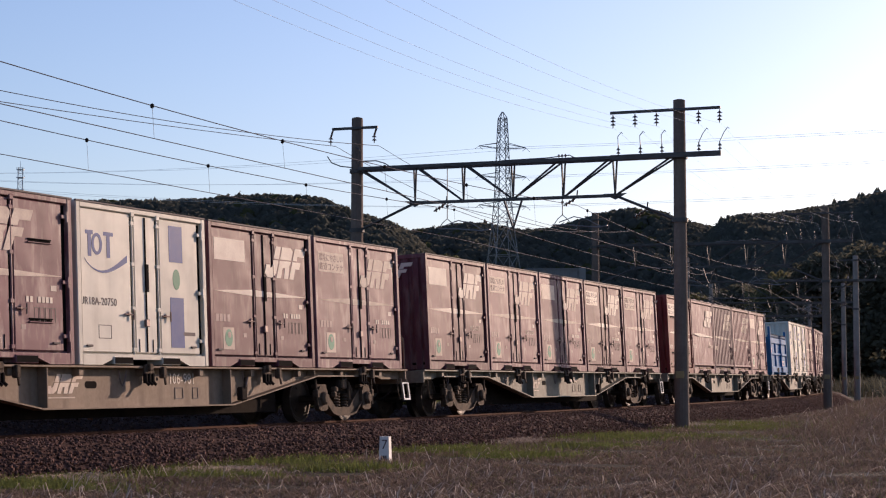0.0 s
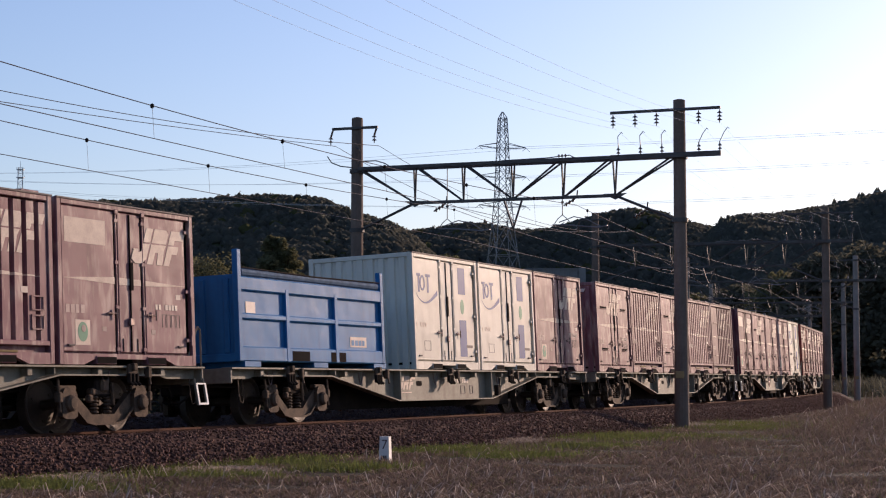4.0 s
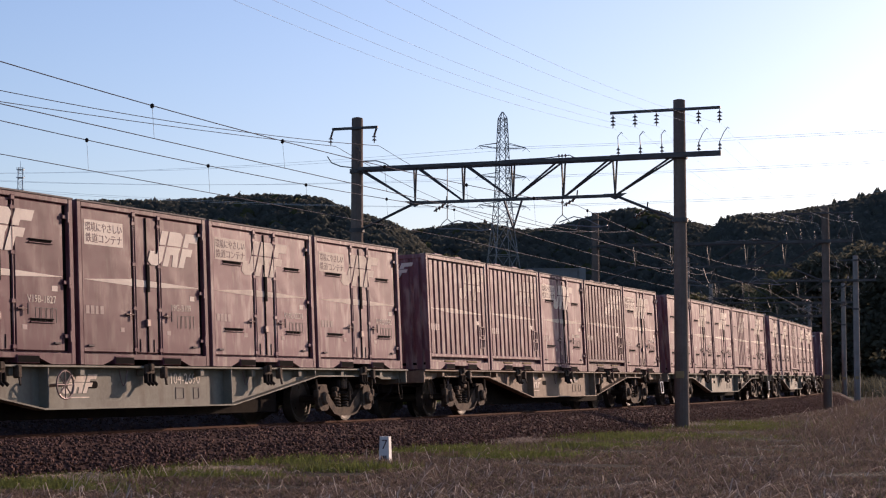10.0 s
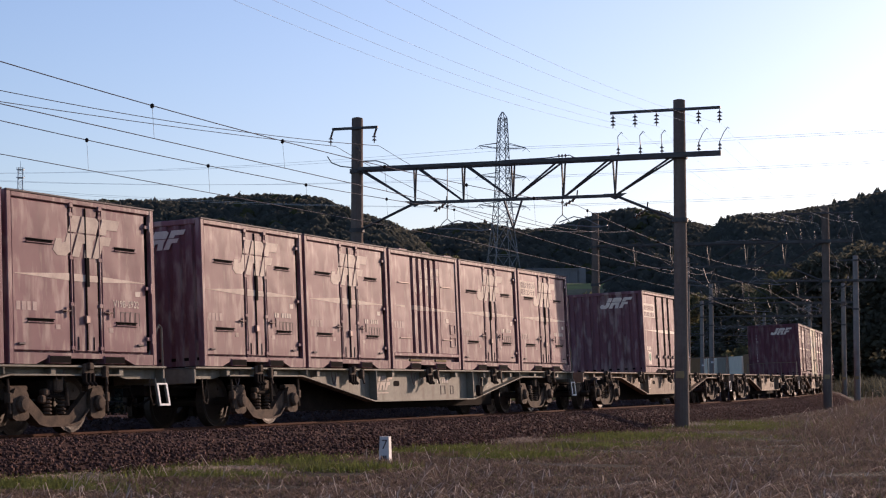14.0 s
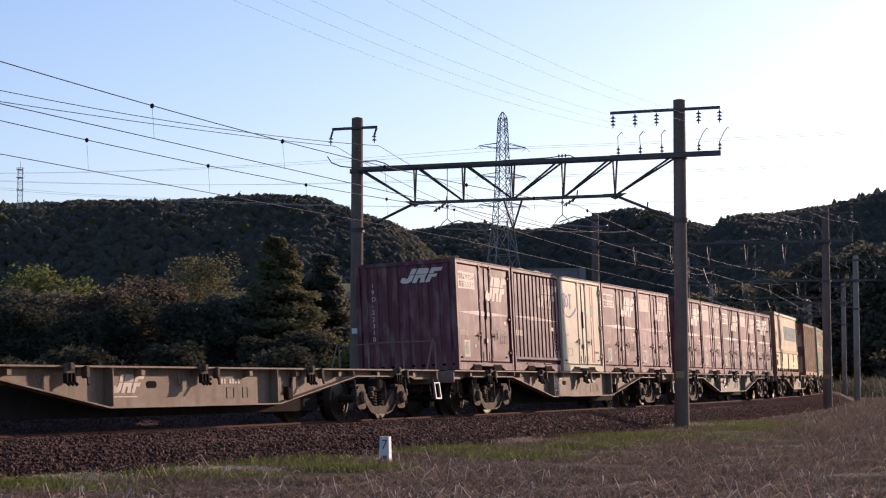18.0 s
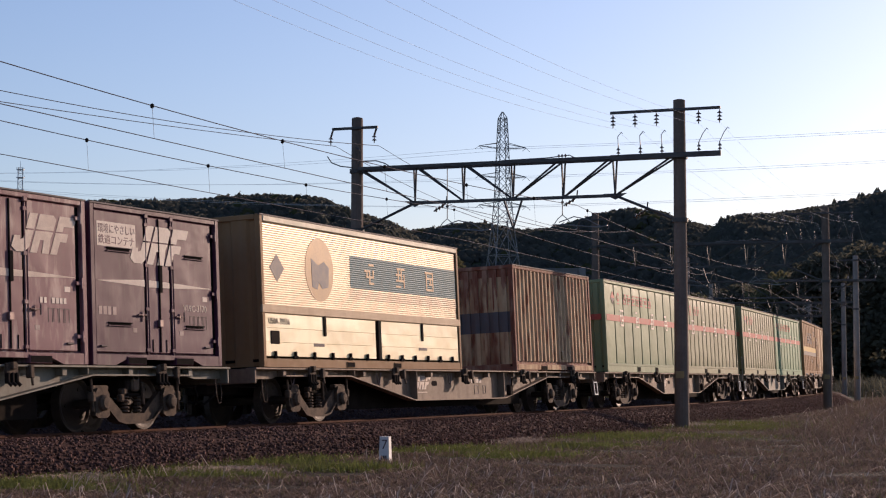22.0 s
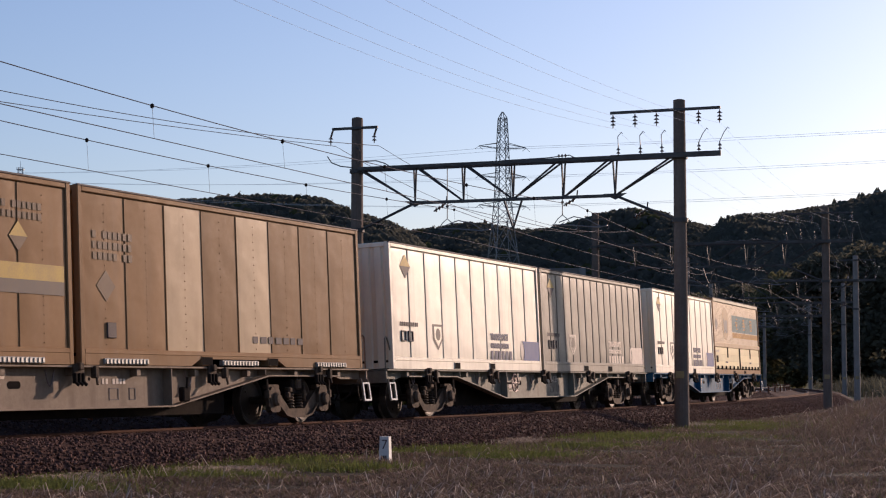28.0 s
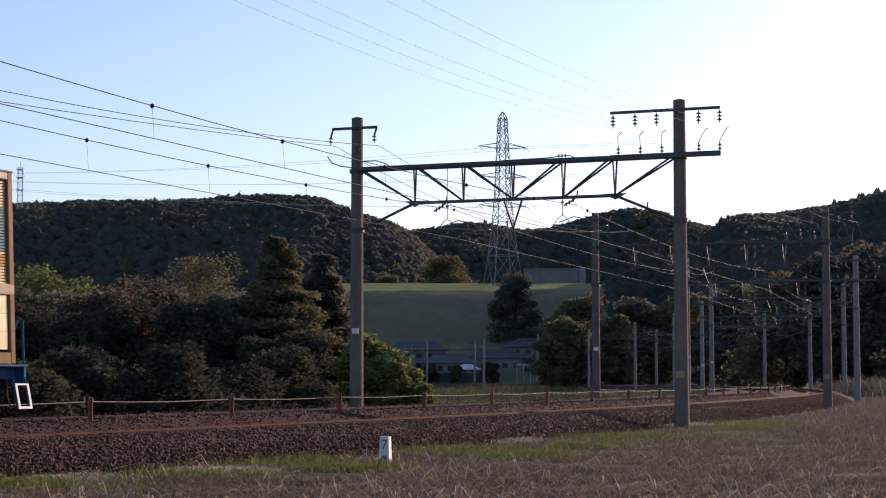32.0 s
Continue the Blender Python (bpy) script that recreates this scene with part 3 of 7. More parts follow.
def door_box(colour, vents=False, emblem="right", sign=True, sticker=True, white=False):
    """A twelve-foot container whose side opens in two leaves with locking bars."""
    m = M[colour]
    words = {"maroon": "maroon", "purple": "wine-purple", "faded": "faded maroon", "red": "red-brown", "white": "white", "cream": "yellowed white"}[colour]
    th = empty("freight_container", f"{words} steel twelve-foot freight container" + (" with vent slots" if vents else " with side doors"), "container", "twelve-foot containers")
    pk = [(-0.95, -0.42), (0.42, 0.95)]
    base_frame(th, m, HALF, TALL, pk)
    end_walls(th, m, HALF, TALL, emblem=not white)
    X = lambda f: -HALF + f * LONG12
    g = Geo()
    g.box(-HALF + 0.1, HALF - 0.1, WIDE - 0.08, WIDE - 0.04, 0.17, TALL - 0.09)
    part("side_wall", g, m, th)
    part("backing", Geo().box(-HALF + 0.1, HALF - 0.1, -WIDE + 0.09, -WIDE + 0.07, 0.17, TALL - 0.09), m, th)
    face = -WIDE + 0.022
    left = part("door_leaf", Geo().cbox(X(0.035), X(0.395), face, face + 0.05, 0.20, TALL - 0.115, 0.012), m, th)
    mid = part("door_post_panel", Geo().cbox(X(0.428), X(0.592), face + 0.006, face + 0.05, 0.20, TALL - 0.115, 0.012), m, th)
    right = part("door_leaf", Geo().cbox(X(0.622), X(0.935), face, face + 0.05, 0.20, TALL - 0.115, 0.012), m, th)
    # black strips paint the shade in the gaps beside the post
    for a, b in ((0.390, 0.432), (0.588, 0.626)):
        part("door_shadow_gap", Geo().box(X(a), X(b), face + 0.036, face + 0.046, 0.2, TALL - 0.12), M["dark"], th, "black strip, painted shade beside the door post")
    for f in (0.411, 0.607):
        g = Geo().rod((X(f), -WIDE + 0.03, 0.15), (X(f), -WIDE + 0.03, TALL - 0.09), 0.019, 7)
        for z in (0.25, 0.9, 1.6, 2.25):
            g.cbox(X(f) - 0.045, X(f) + 0.045, -WIDE + 0.008, face + 0.035, z - 0.03, z + 0.03, 0.006)
        g.cbox(X(f) - 0.05, X(f) + 0.05, -WIDE - 0.006, face + 0.03, TALL - 0.15, TALL - 0.07, 0.01)
        part("locking_bar", g, m, th, "upright locking bar in its brackets")
    part("seal_strip", Geo().cbox(X(0.507), X(0.514), face - 0.01, face + 0.02, 0.22, TALL - 0.13, 0.002), M["dark"], mid, "black rubber seal")
    part("latch_plate", Geo().cbox(X(0.505), X(0.528), face - 0.022, face + 0.01, 1.18, 1.62, 0.006), M["dark"], mid, "black latch plate")
    part("catch", Geo().cbox(X(0.492), X(0.520), face - 0.04, face + 0.01, 0.62, 0.74, 0.01), M["rod"], mid)
    for f in (0.45, 0.555):
        part("drain_slot", Geo().box(X(f), X(f) + 0.012, face - 0.004, face + 0.01, 0.22, 0.42), M["dark"], mid)
    for a, b, p_ in ((0.33, 0.40, left), (0.62, 0.69, right)):
        g = Geo().rod((X(a), face - 0.035, 0.80), (X(b), face - 0.035, 0.80), 0.013, 6)
        g.cbox(X(a) + 0.10, X(a) + 0.13, face - 0.045, face + 0.01, 0.775, 0.83, 0.006)
        g.rod((X(b) - 0.02, face - 0.04, 0.72), (X(b) - 0.02, face - 0.04, 0.88), 0.014, 6)
        part("door_handle", g, M["rod"], p_, "bare metal lever handle")
    for z in (0.42, 1.22, 2.20):
        g = Geo().cbox(X(0.925), X(0.978), -WIDE - 0.014, face + 0.02, z - 0.028, z + 0.028, 0.006)
        g.rod((X(0.957), -WIDE - 0.012, z - 0.08), (X(0.957), -WIDE - 0.012, z + 0.08), 0.024, 7)
        part("hinge", g, m, right)
    # the hinge gap's shade, painted as one more black strip
    part("door_shadow_gap", Geo().box(X(0.938), X(0.972), face + 0.045, face + 0.05, 0.2, TALL - 0.12), M["dark"], th, "black strip, painted shade in the hinge gap")
    part("hold_open_hook", Geo().cbox(X(0.06), X(0.10), face - 0.03, face + 0.01, 0.28, 0.31, 0.006), M["mark_dark"], left)
    part("hold_open_hook", Geo().cbox(X(0.86), X(0.90), face - 0.03, face + 0.01, 0.30, 0.33, 0.006), M["mark_dark"], right)
    if vents:
        for p_, xs in ((left, (0.12, 0.29)), (right, (0.71, 0.86))):
            for z in (1.80, 0.64):
                g = Geo()
                g.cbox(X(xs[0]), X(xs[1]), face - 0.022, face + 0.01, z + 0.012, z + 0.03, 0.004)
                g.box(X(xs[0]) + 0.01, X(xs[1]) - 0.01, face - 0.003, face + 0.01, z - 0.02, z + 0.012)
                sl = part("vent_slot", g, M["dark"], p_, "dark vent slot")
                part("lip", Geo().cbox(X(xs[0]) - 0.01, X(xs[1]) + 0.01, face - 0.024, face + 0.01, z - 0.036, z - 0.02, 0.004), m, sl)
    ink = M["mark_faded" if colour == "faded" else "mark"]
    if not white:
        g = Geo()
        if emblem == "right":
            mark_shapes(g, X(0.53), 1.62, 1.42, 0.58, face - 0.001)
        else:
            mark_shapes(g, X(0.30), 1.62, 1.55, 0.62, face - 0.001)
        part("emblem", g, ink, th, "white painted emblem")
        g = Geo()
        g.prism([(X(0.05), 1.30), (X(0.395), 1.255), (X(0.395), 1.365), (X(0.05), 1.305)], face - 0.004, face)
        g.prism([(X(0.43), 1.25), (X(0.59), 1.26), (X(0.59), 1.35), (X(0.43), 1.365)], face + 0.001, face + 0.006)
        g.prism([(X(0.623), 1.262), (X(0.925), 1.300), (X(0.925), 1.306), (X(0.623), 1.348)], face - 0.004, face)
        part("stripe", g, ink, th, "white tapering stripe")
        part("lettering", bars(Geo(), X(0.055), 0.78, 0.50, 0.18, face, 1, 4, 3, 0.8), M["mark_dim"], left)
        part("small_plate", rect(Geo(), X(0.855), X(0.893), 1.08, 1.16, face), M["mark"], right)
        part("small_plate", rect(Geo(), X(0.30), X(0.33), 0.52, 0.59, face), M["mark_dim"], left)
        part("small_plate", rect(Geo(), X(0.66), X(0.69), 0.50, 0.57, face), M["mark_dim"], right)
        g = Geo()
        for i in range(4):
            a = X(0.745) + i * 0.135
            for q in ((a, a + 0.012, 0.62, 0.83), (a + 0.10, a + 0.112, 0.62, 0.83), (a, a + 0.112, 0.82, 0.83)):
                rect(g, *q, face)
        part("data_panel", g, M["mark_dark"], right)
        if sign:
            pl = part("notice_plate", rect(Geo(), X(0.055), X(0.335), 1.84, 2.22, face), ink, left, "white notice with two lines of writing" if sign is True else "bleached blank notice patch")
            for words_, z in (("環境にやさしい", 2.055), ("鉄道コンテナ", 1.885)) if sign is True else ():
                ob = part("lettering", text_mesh(words_, 0.158, M["maroon"], 0.90 if z > 2 else 1.05), None, pl)
                ob.matrix_basis = pose(X(0.062), face - 0.0045, z)
        if sticker:
            pl = part("sticker", rect(Geo(), X(0.115), X(0.215), 0.30, 0.68, face), M["mark_faded"], left, "pale sticker with a green roundel")
            part("roundel", disc(Geo(), X(0.165), 0.50, 0.125, face - 0.003, rz=0.15), M["mark_green"], pl)
            part("roundel_device", disc(Geo(), X(0.17), 0.55, 0.055, face - 0.006), M["mark_dim"], pl)
    else:
        g = Geo()
        for i, (a, w) in enumerate(((0.0, 0.10), (0.17, 0.25), (0.50, 0.24))):
            x = X(0.07) + a
            if i == 1:
                n = 18
                ring = [(x + 0.13 + 0.14 * math.cos(2 * math.pi * k / n), 1.86 + 0.17 * math.sin(2 * math.pi * k / n)) for k in range(n)]
                inn = [(x + 0.13 + 0.08 * math.cos(2 * math.pi * k / n), 1.86 + 0.12 * math.sin(2 * math.pi * k / n)) for k in range(n)]
                for k in range(n):
                    g.prism([inn[k], ring[k], ring[(k + 1) % n], inn[(k + 1) % n]], face - 0.004, face)
            else:
                rect(g, x + 0.06, x + 0.15, 1.66, 2.03, face)
                rect(g, x - 0.02 if i else x + 0.0, x + 0.24 if i else x + 0.2, 2.00, 2.06, face)
        n = 16
        a0 = [(X(0.06) + 1.15 * i / n, 1.62 - 0.20 * math.sin(math.pi * (i / n) ** 0.8)) for i in range(n + 1)]
        for k in range(n):
            w0, w1 = 0.01 + 0.10 * (k / n) ** 1.5, 0.01 + 0.10 * ((k + 1) / n) ** 1.5
            g.prism([a0[k], a0[k + 1], (a0[k + 1][0], a0[k + 1][1] + w1), (a0[k][0], a0[k][1] + w0)], face - 0.004, face)
        part("emblem", g, M["mark_blue"], left, "blue painted emblem with a swoosh")
        if colour == "cream":
            for f in (0.725, 0.775):
                part("stripe", rect(Geo(), X(f), X(f + 0.022), 0.24, 2.34, face), M["mark_red"], right, "faded red vertical stripe")
            part("roundel", disc(Geo(), X(0.76), 1.66, 0.16, face - 0.003), M["mark_teal"], right, "dull round badge")
        else:
            for z0, z1 in ((1.70, 2.30), (0.30, 1.12)):
                part("stripe", rect(Geo(), X(0.70), X(0.81), z0, z1, face), M["mark_blue"], right, "blue vertical stripe")
            part("roundel", disc(Geo(), X(0.755), 1.42, 0.11, face, rz=0.17), M["mark_green"], right)
        g = Geo()
        for q in ((X(0.15), X(0.15) + 0.012, 0.42, 0.62), (X(0.24), X(0.24) + 0.012, 0.42, 0.62), (X(0.15), X(0.243), 0.41, 0.42), (X(0.15), X(0.243), 0.61, 0.62)):
            rect(g, *q, face)
        part("data_panel", g, M["mark_dark"], left)
        part("small_plate", rect(Geo(), X(0.80), X(0.90), 0.50, 0.56, face), M["mark_dark"], right)
    return th


def ribbed_box(colour, span=(0.03, 0.97)):
    """A twelve-foot container with pressed ribs over part or all of its side."""
    m = M[colour]
    words = {"maroon": "maroon", "purple": "wine-purple", "faded": "faded maroon", "red": "red-brown"}[colour]
    full = span[1] - span[0] > 0.8
    th = empty("ribbed_container", f"{words} steel twelve-foot container with " + ("ribbed sides" if full else "a ribbed middle panel"), "container", "ribbed containers")
    base_frame(th, m, HALF, TALL, [(-0.95, -0.42), (0.42, 0.95)])
    end_walls(th, m, HALF, TALL, emblem=True)
    X = lambda f: -HALF + f * LONG12
    face = -WIDE + 0.02
    part("side_wall", Geo().box(-HALF + 0.1, HALF - 0.1, WIDE - 0.08, WIDE - 0.02, 0.17, TALL - 0.09), m, th)
    part("ribbed_panel", ribbed_side(Geo(), X(span[0]), X(span[1]), 0.34, TALL - 0.13, face, 0.285 if full else 0.30, 0.075, 0.60 if full else 0.48, 0.05), m, th)
    part("backing", Geo().box(-HALF + 0.1, HALF - 0.1, face + 0.077, face + 0.085, 0.17, TALL - 0.09), m, th)
    if not full:
        part("flat_panel", Geo().cbox(X(0.03), X(span[0]), face, face + 0.055, 0.34, TALL - 0.12, 0.014), m, th)
        part("flat_panel", Geo().cbox(X(span[1]), X(0.97), face, face + 0.055, 0.34, TALL - 0.12, 0.014), m, th)
        for a, b in ((0.12, 0.28), (0.74, 0.89)):
            for z in (1.80, 0.64):
                part("vent_slot", Geo().cbox(X(a), X(b), face - 0.02, face + 0.01, z, z + 0.025, 0.005), M["rod"], th, "horizontal vent slot")
    for a, b in ((-0.95, -0.42), (0.42, 0.95)):
        part("pocket_lip", Geo().cbox(a - 0.03, b + 0.03, -WIDE - 0.012, -WIDE + 0.03, 0.165, 0.20 if full else 0.215, 0.006), M["lip"], th, "dull yellow lip over a fork pocket")
    part("kick_rail", Geo().cbox(X(0.03), X(0.97), -WIDE - 0.002, face + 0.05, 0.27, 0.345, 0.012), m, th)
    for i in range(3):
        x = X(0.15 + 0.33 * i)
        part("roof_bracket", Geo().cbox(x, x + 0.42, -WIDE + 0.01, -WIDE + 0.14, TALL - 0.01, TALL + 0.035, 0.012), m, th)
    p = (X(span[1]) - X(span[0])) / max(1, round((X(span[1]) - X(span[0])) / (0.285 if full else 0.30)))
    emb, st = Geo(), Geo()
    # the emblem shows where the wall stands proud; the stripe follows the ribs
    n = max(1, round((X(span[1]) - X(span[0])) / p))
    crest, slope = (0.60, 0.05) if full else (0.48, 0.05)
    ex = (X(0.53), 1.48) if full else (X(0.36), 1.34)
    cuts, line = [], []
    for i in range(n):
        a = X(span[0]) + i * p
        cuts.append((a + p * (1 - crest - slope), a + p * (1 - slope)))
        line += [(a, 0.072), (a + p * (1 - crest - 2 * slope), 0.072), (a + p * (1 - crest - slope), -0.003), (a + p * (1 - slope), -0.003)]
    mark_shapes(emb, ex[0], 1.60, ex[1], 0.60, face, cuts)
    if not full:
        line = [(X(0.06), -0.003), (X(0.2), -0.003)] + line + [(X(span[1]), -0.003), (X(0.95), -0.003)]
    line = [(a, d) for a, d in line if X(0.055) < a < X(0.955)]
    v = []
    for a, d in line:
        f = (a - X(0)) / LONG12
        t = 0.055 * max(0.08, f / 0.35 - 0.15 if f < 0.40 else 1 - (f - 0.40) * 1.75)
        v += [(a, face + d, 1.33 - 0.05 * f - t), (a, face + d, 1.33 - 0.05 * f + t)]
    st.add(v, [(2 * i, 2 * i + 2, 2 * i + 3, 2 * i + 1) for i in range(len(line) - 1)])
    part("emblem", emb, M["mark_faded"], th, "white emblem broken by the ribs")
    part("stripe", st, M["mark_faded"], th, "white stripe broken by the ribs")
    part("lettering", bars(Geo(), X(0.05), 0.86, 0.52, 0.19, face, 1, 4, 7), M["mark_dim"], th)
    g = Geo()
    for z in (0.50, 0.78):
        for q in ((X(0.86), X(0.94), z, z + 0.02), (X(0.86), X(0.94), z + 0.2, z + 0.22), (X(0.86), X(0.866), z, z + 0.22), (X(0.934), X(0.94), z, z + 0.22)):
            g.box(q[0], q[1], face - 0.015, face + 0.02, q[2], q[3])
    part("card_holder", g, m, th)
    part("small_plate", rect(Geo(), X(0.80), X(0.84), 1.03, 1.12, face - 0.001), M["mark"], th)
    return th


def flat_box(colour):
    """A twelve-foot container with a dented plain side."""
    th = ribbed_box(colour, (0.03, 0.97))
    for o in [c for c in th.children if c.name.split(".")[0] in ("ribbed_panel", "emblem", "stripe", "card_holder")]:
        bpy.data.objects.remove(o)
    X = lambda f: -HALF + f * LONG12
    face = -WIDE + 0.02
    g = Geo()
    strips, nz = 14, 14
    xs = []
    for i in range(strips):
        xs += [(i + 0.0, 0.006), (i + 0.035, 0.0), (i + 0.05, 0.0), (i + 0.5, -0.001), (i + 0.95, 0.0), (i + 0.965, 0.0)]
    xs.append((strips, 0.006))
    nx = len(xs) - 1
    v = []
    for j in range(nz + 1):
        for i, (u, seam) in enumerate(xs):
            x, z = X(0.03) + u / strips * LONG12 * 0.94, 0.34 + j / nz * (TALL - 0.47)
            d = noise.noise(Vector((x * 1.7, z * 1.3, 4.0))) * 0.016 + noise.noise(Vector((x * 5.1, z * 1.3, 7.0))) * 0.010 if 0 < i < nx and 0 < j < nz else 0
            v.append((x, face + d + seam, z))
    g.add(v, [(j * (nx + 1) + i, j * (nx + 1) + i + 1, (j + 1) * (nx + 1) + i + 1, (j + 1) * (nx + 1) + i) for j in range(nz) for i in range(nx)])
    part("side_panel", g, M[colour], th, smooth=True)
    g = Geo()
    mark_shapes(g, X(0.56), 1.62, 1.42, 0.58, face - 0.024)
    part("emblem", g, M["mark"], th, "white painted emblem")
    g = Geo().prism([(X(0.05), 1.33), (X(0.33), 1.265), (X(0.95), 1.27), (X(0.95), 1.30), (X(0.33), 1.375), (X(0.05), 1.345)], face - 0.028, face - 0.024)
    part("stripe", g, M["mark"], th, "white tapering stripe")
    part("lettering", bars(Geo(), X(0.74), 0.90, 0.72, 0.15, face - 0.024, 1, 7, 17), M["mark_dim"], th)
    th["label"] = "faded maroon twelve-foot container with a dented plain side"
    return th


def buckled(x0, x1, z0, z1, y, amp, seed):
    """A pressed sheet, bowed across its width and dented by use, its rim turned in."""
    nx, nz = 7, 12
    v = []
    for j in range(nz + 1):
        for i in range(nx + 1):
            fx, fz = i / nx, j / nz
            x, z = x0 + fx * (x1 - x0), z0 + fz * (z1 - z0)
            d = amp * 1.6 if i in (0, nx) or j in (0, nz) else amp * noise.noise(Vector((x * 2.2 + seed * 3.1, z * 1.1, seed))) + amp * 0.5 * noise.noise(Vector((x * 5, z * 2.6, seed)))
            v.append((x, y + 0.004 + d - 0.004 * math.sin(math.pi * fx), z))
    k = nx + 1
    return Geo().add(v, [(j * k + i, j * k + i + 1, (j + 1) * k + i + 1, (j + 1) * k + i) for j in range(nz) for i in range(nx)])


def long_box(colour, half, tall, panels, style, low=0.2):
    """A swap-body length container with panelled sides; style picks its markings."""
    m = M[colour]
    names = {"green_a": "pale green thirty-one-foot container with a red band", "green_b": "green thirty-one-foot container, narrow panels and red band",
             "tan_a": "tan thirty-one-foot container with yellow and grey bands", "tan_b": "dusty tan thirty-one-foot container with patched panels",
             "white_a": "white thirty-one-foot container with a blue corner mark", "grey_a": "grey thirty-one-foot container with narrow panels"}
    th = empty("long_container", names[style], "container", "thirty-one-foot containers")
    pk = [(-1.3, -0.95), (0.95, 1.3)]
    base_frame(th, m, half, tall, pk, low, notch=style.startswith("tan"))
    end_walls(th, m, half, tall, low, 8)
    face = -WIDE + 0.02
    part("side_wall", Geo().box(-half + 0.1, half - 0.1, WIDE - 0.08, WIDE - 0.02, low, tall - 0.09), m, th)
    part("backing", Geo().box(-half + 0.1, half - 0.1, face + 0.03, face + 0.05, low, tall - 0.09), m, th)
    w = (2 * half - 0.24) / panels
    for i in range(panels):
        x = -half + 0.12 + i * w
        pale = style == "tan_b" and i in (2, 4) and "tan_pale"
        part("side_panel", buckled(x + 0.012, x + w - 0.012, low + 0.03, tall - 0.12, face, 0.003 if style.startswith("tan") else 0.007, i + 10 * len(style)), M[pale] if pale else m, th, smooth=True)
        part("panel_joint", Geo().cbox(x - 0.012, x + 0.012, face - 0.006, face + 0.03, low + 0.03, tall - 0.12, 0.005), m, th)
    part("kick_rail", Geo().cbox(-half + 0.1, half - 0.1, -WIDE - 0.004, face + 0.04, low - 0.03, low + 0.05, 0.012), m, th)
    X = lambda f: -half + f * 2 * half
    y = face - 0.006
    if style.startswith("tan"):
        g = Geo()
        for i in range(panels):
            for k in range(17):
                g.rod((-half + 0.12 + (i + 0.5) * w, face - 0.008, low + 0.12 + k * 0.135), (-half + 0.12 + (i + 0.5) * w, face, low + 0.12 + k * 0.135), 0.009, 5)
        part("rivet_rows", g, m, th)
        for a in (0.06, 0.43, 0.79):
            g = Geo().cbox(X(a), X(a + 0.13), -WIDE - 0.03, -WIDE + 0.05, 0.015, 0.105, 0.008)
            for k in range(12):
                g.cbox(X(a + 0.13 * (k + 0.3) / 12), X(a + 0.13 * (k + 0.7) / 12), -WIDE - 0.042, -WIDE - 0.028, 0.025, 0.095, 0.003)
            part("scuff_plate", g, M["steel"], th, "pale ribbed metal scuff plate")
    if style.startswith("green"):
        part("stripe", rect(Geo(), X(0.02), X(0.98), 1.46, 1.64, y), M["mark_red"], th, "faded red band")
        g = Geo()
        n = 7 if style == "green_a" else 2
        for i in range(n):
            glyph(g, X(0.225 + 0.054 * i), 1.98, 0.36, 0.30, y, i + 4)
        disc(g, X(0.165), 2.16, 0.14, y, 16)
        rect(g, X(0.15), X(0.18), 1.96, 1.99, y)
        part("lettering", g, M["mark_red"], th, "faded red painted signs")
        part("roundel", disc(Geo(), X(0.165), 2.16, 0.075, y - 0.004, 14), m, th)
        g = Geo()
        for i in range(4):
            glyph(g, X(0.178 + 0.197 * i), 1.33, 0.40, 0.48, y - 0.004, i + 21)
        part("lettering", g, M["mark"], th)
        part("stripe", Geo().box(-half - 0.004, -half + 0.03, -WIDE + 0.12, WIDE - 0.12, 1.48, 1.64), M["mark_red"], th, "faded red band on the end")
        part("label_diamond", Geo().prism([(X(0.075), 2.12), (X(0.125), 2.12), (X(0.10), 2.32)], y - 0.003, y), M["mark_red"], th, "red half of a hazard diamond")
        part("label_diamond", Geo().prism([(X(0.075), 2.12), (X(0.10), 1.92), (X(0.125), 2.12)], y - 0.003, y), M["mark_dark"], th, "dark half of a hazard diamond")
    elif style == "tan_a":
        part("stripe", rect(Geo(), X(0.02), X(0.98), 1.22, 1.46, y), M["mark_yellow"], th, "faded yellow band")
        part("stripe", rect(Geo(), X(0.02), X(0.98), 1.02, 1.22, y), M["mark_band"], th, "grey band")
        g = Geo()
        for i in range(6):
            glyph(g, X(0.335 + 0.058 * i), 1.66, 0.44, 0.52, y, i + 41)
        part("lettering", g, M["mark_slate"], th, "large worn slate-blue painted signs")
        part("lettering", bars(Geo(), X(0.57), 0.66, 0.9, 0.28, y, 1, 5, 22, 0.7), M["mark_slate"], th)
        part("lettering", bars(Geo(), X(0.80), 2.1, 1.2, 0.3, y, 2, 10, 23), M["mark_ghost"], th)
        part("label_diamond", Geo().prism([(X(0.842), 1.84), (X(0.888), 1.84), (X(0.865), 2.06)], y - 0.003, y), M["mark_yellow"], th, "faded orange half of a hazard diamond")
        part("label_diamond", Geo().prism([(X(0.842), 1.84), (X(0.865), 1.62), (X(0.888), 1.84)], y - 0.003, y), M["mark_ghost"], th, "brown half of a hazard diamond")
    elif style == "tan_b":
        part("label_diamond", Geo().prism([(X(0.048), 1.22), (X(0.102), 1.22), (X(0.075), 1.46)], y - 0.003, y), M["mark_ghost"], th, "brown half of a hazard diamond")
        part("label_diamond", Geo().prism([(X(0.048), 1.22), (X(0.075), 0.98), (X(0.102), 1.22)], y - 0.003, y), M["mark_ghost"], th, "brown half of a hazard diamond")
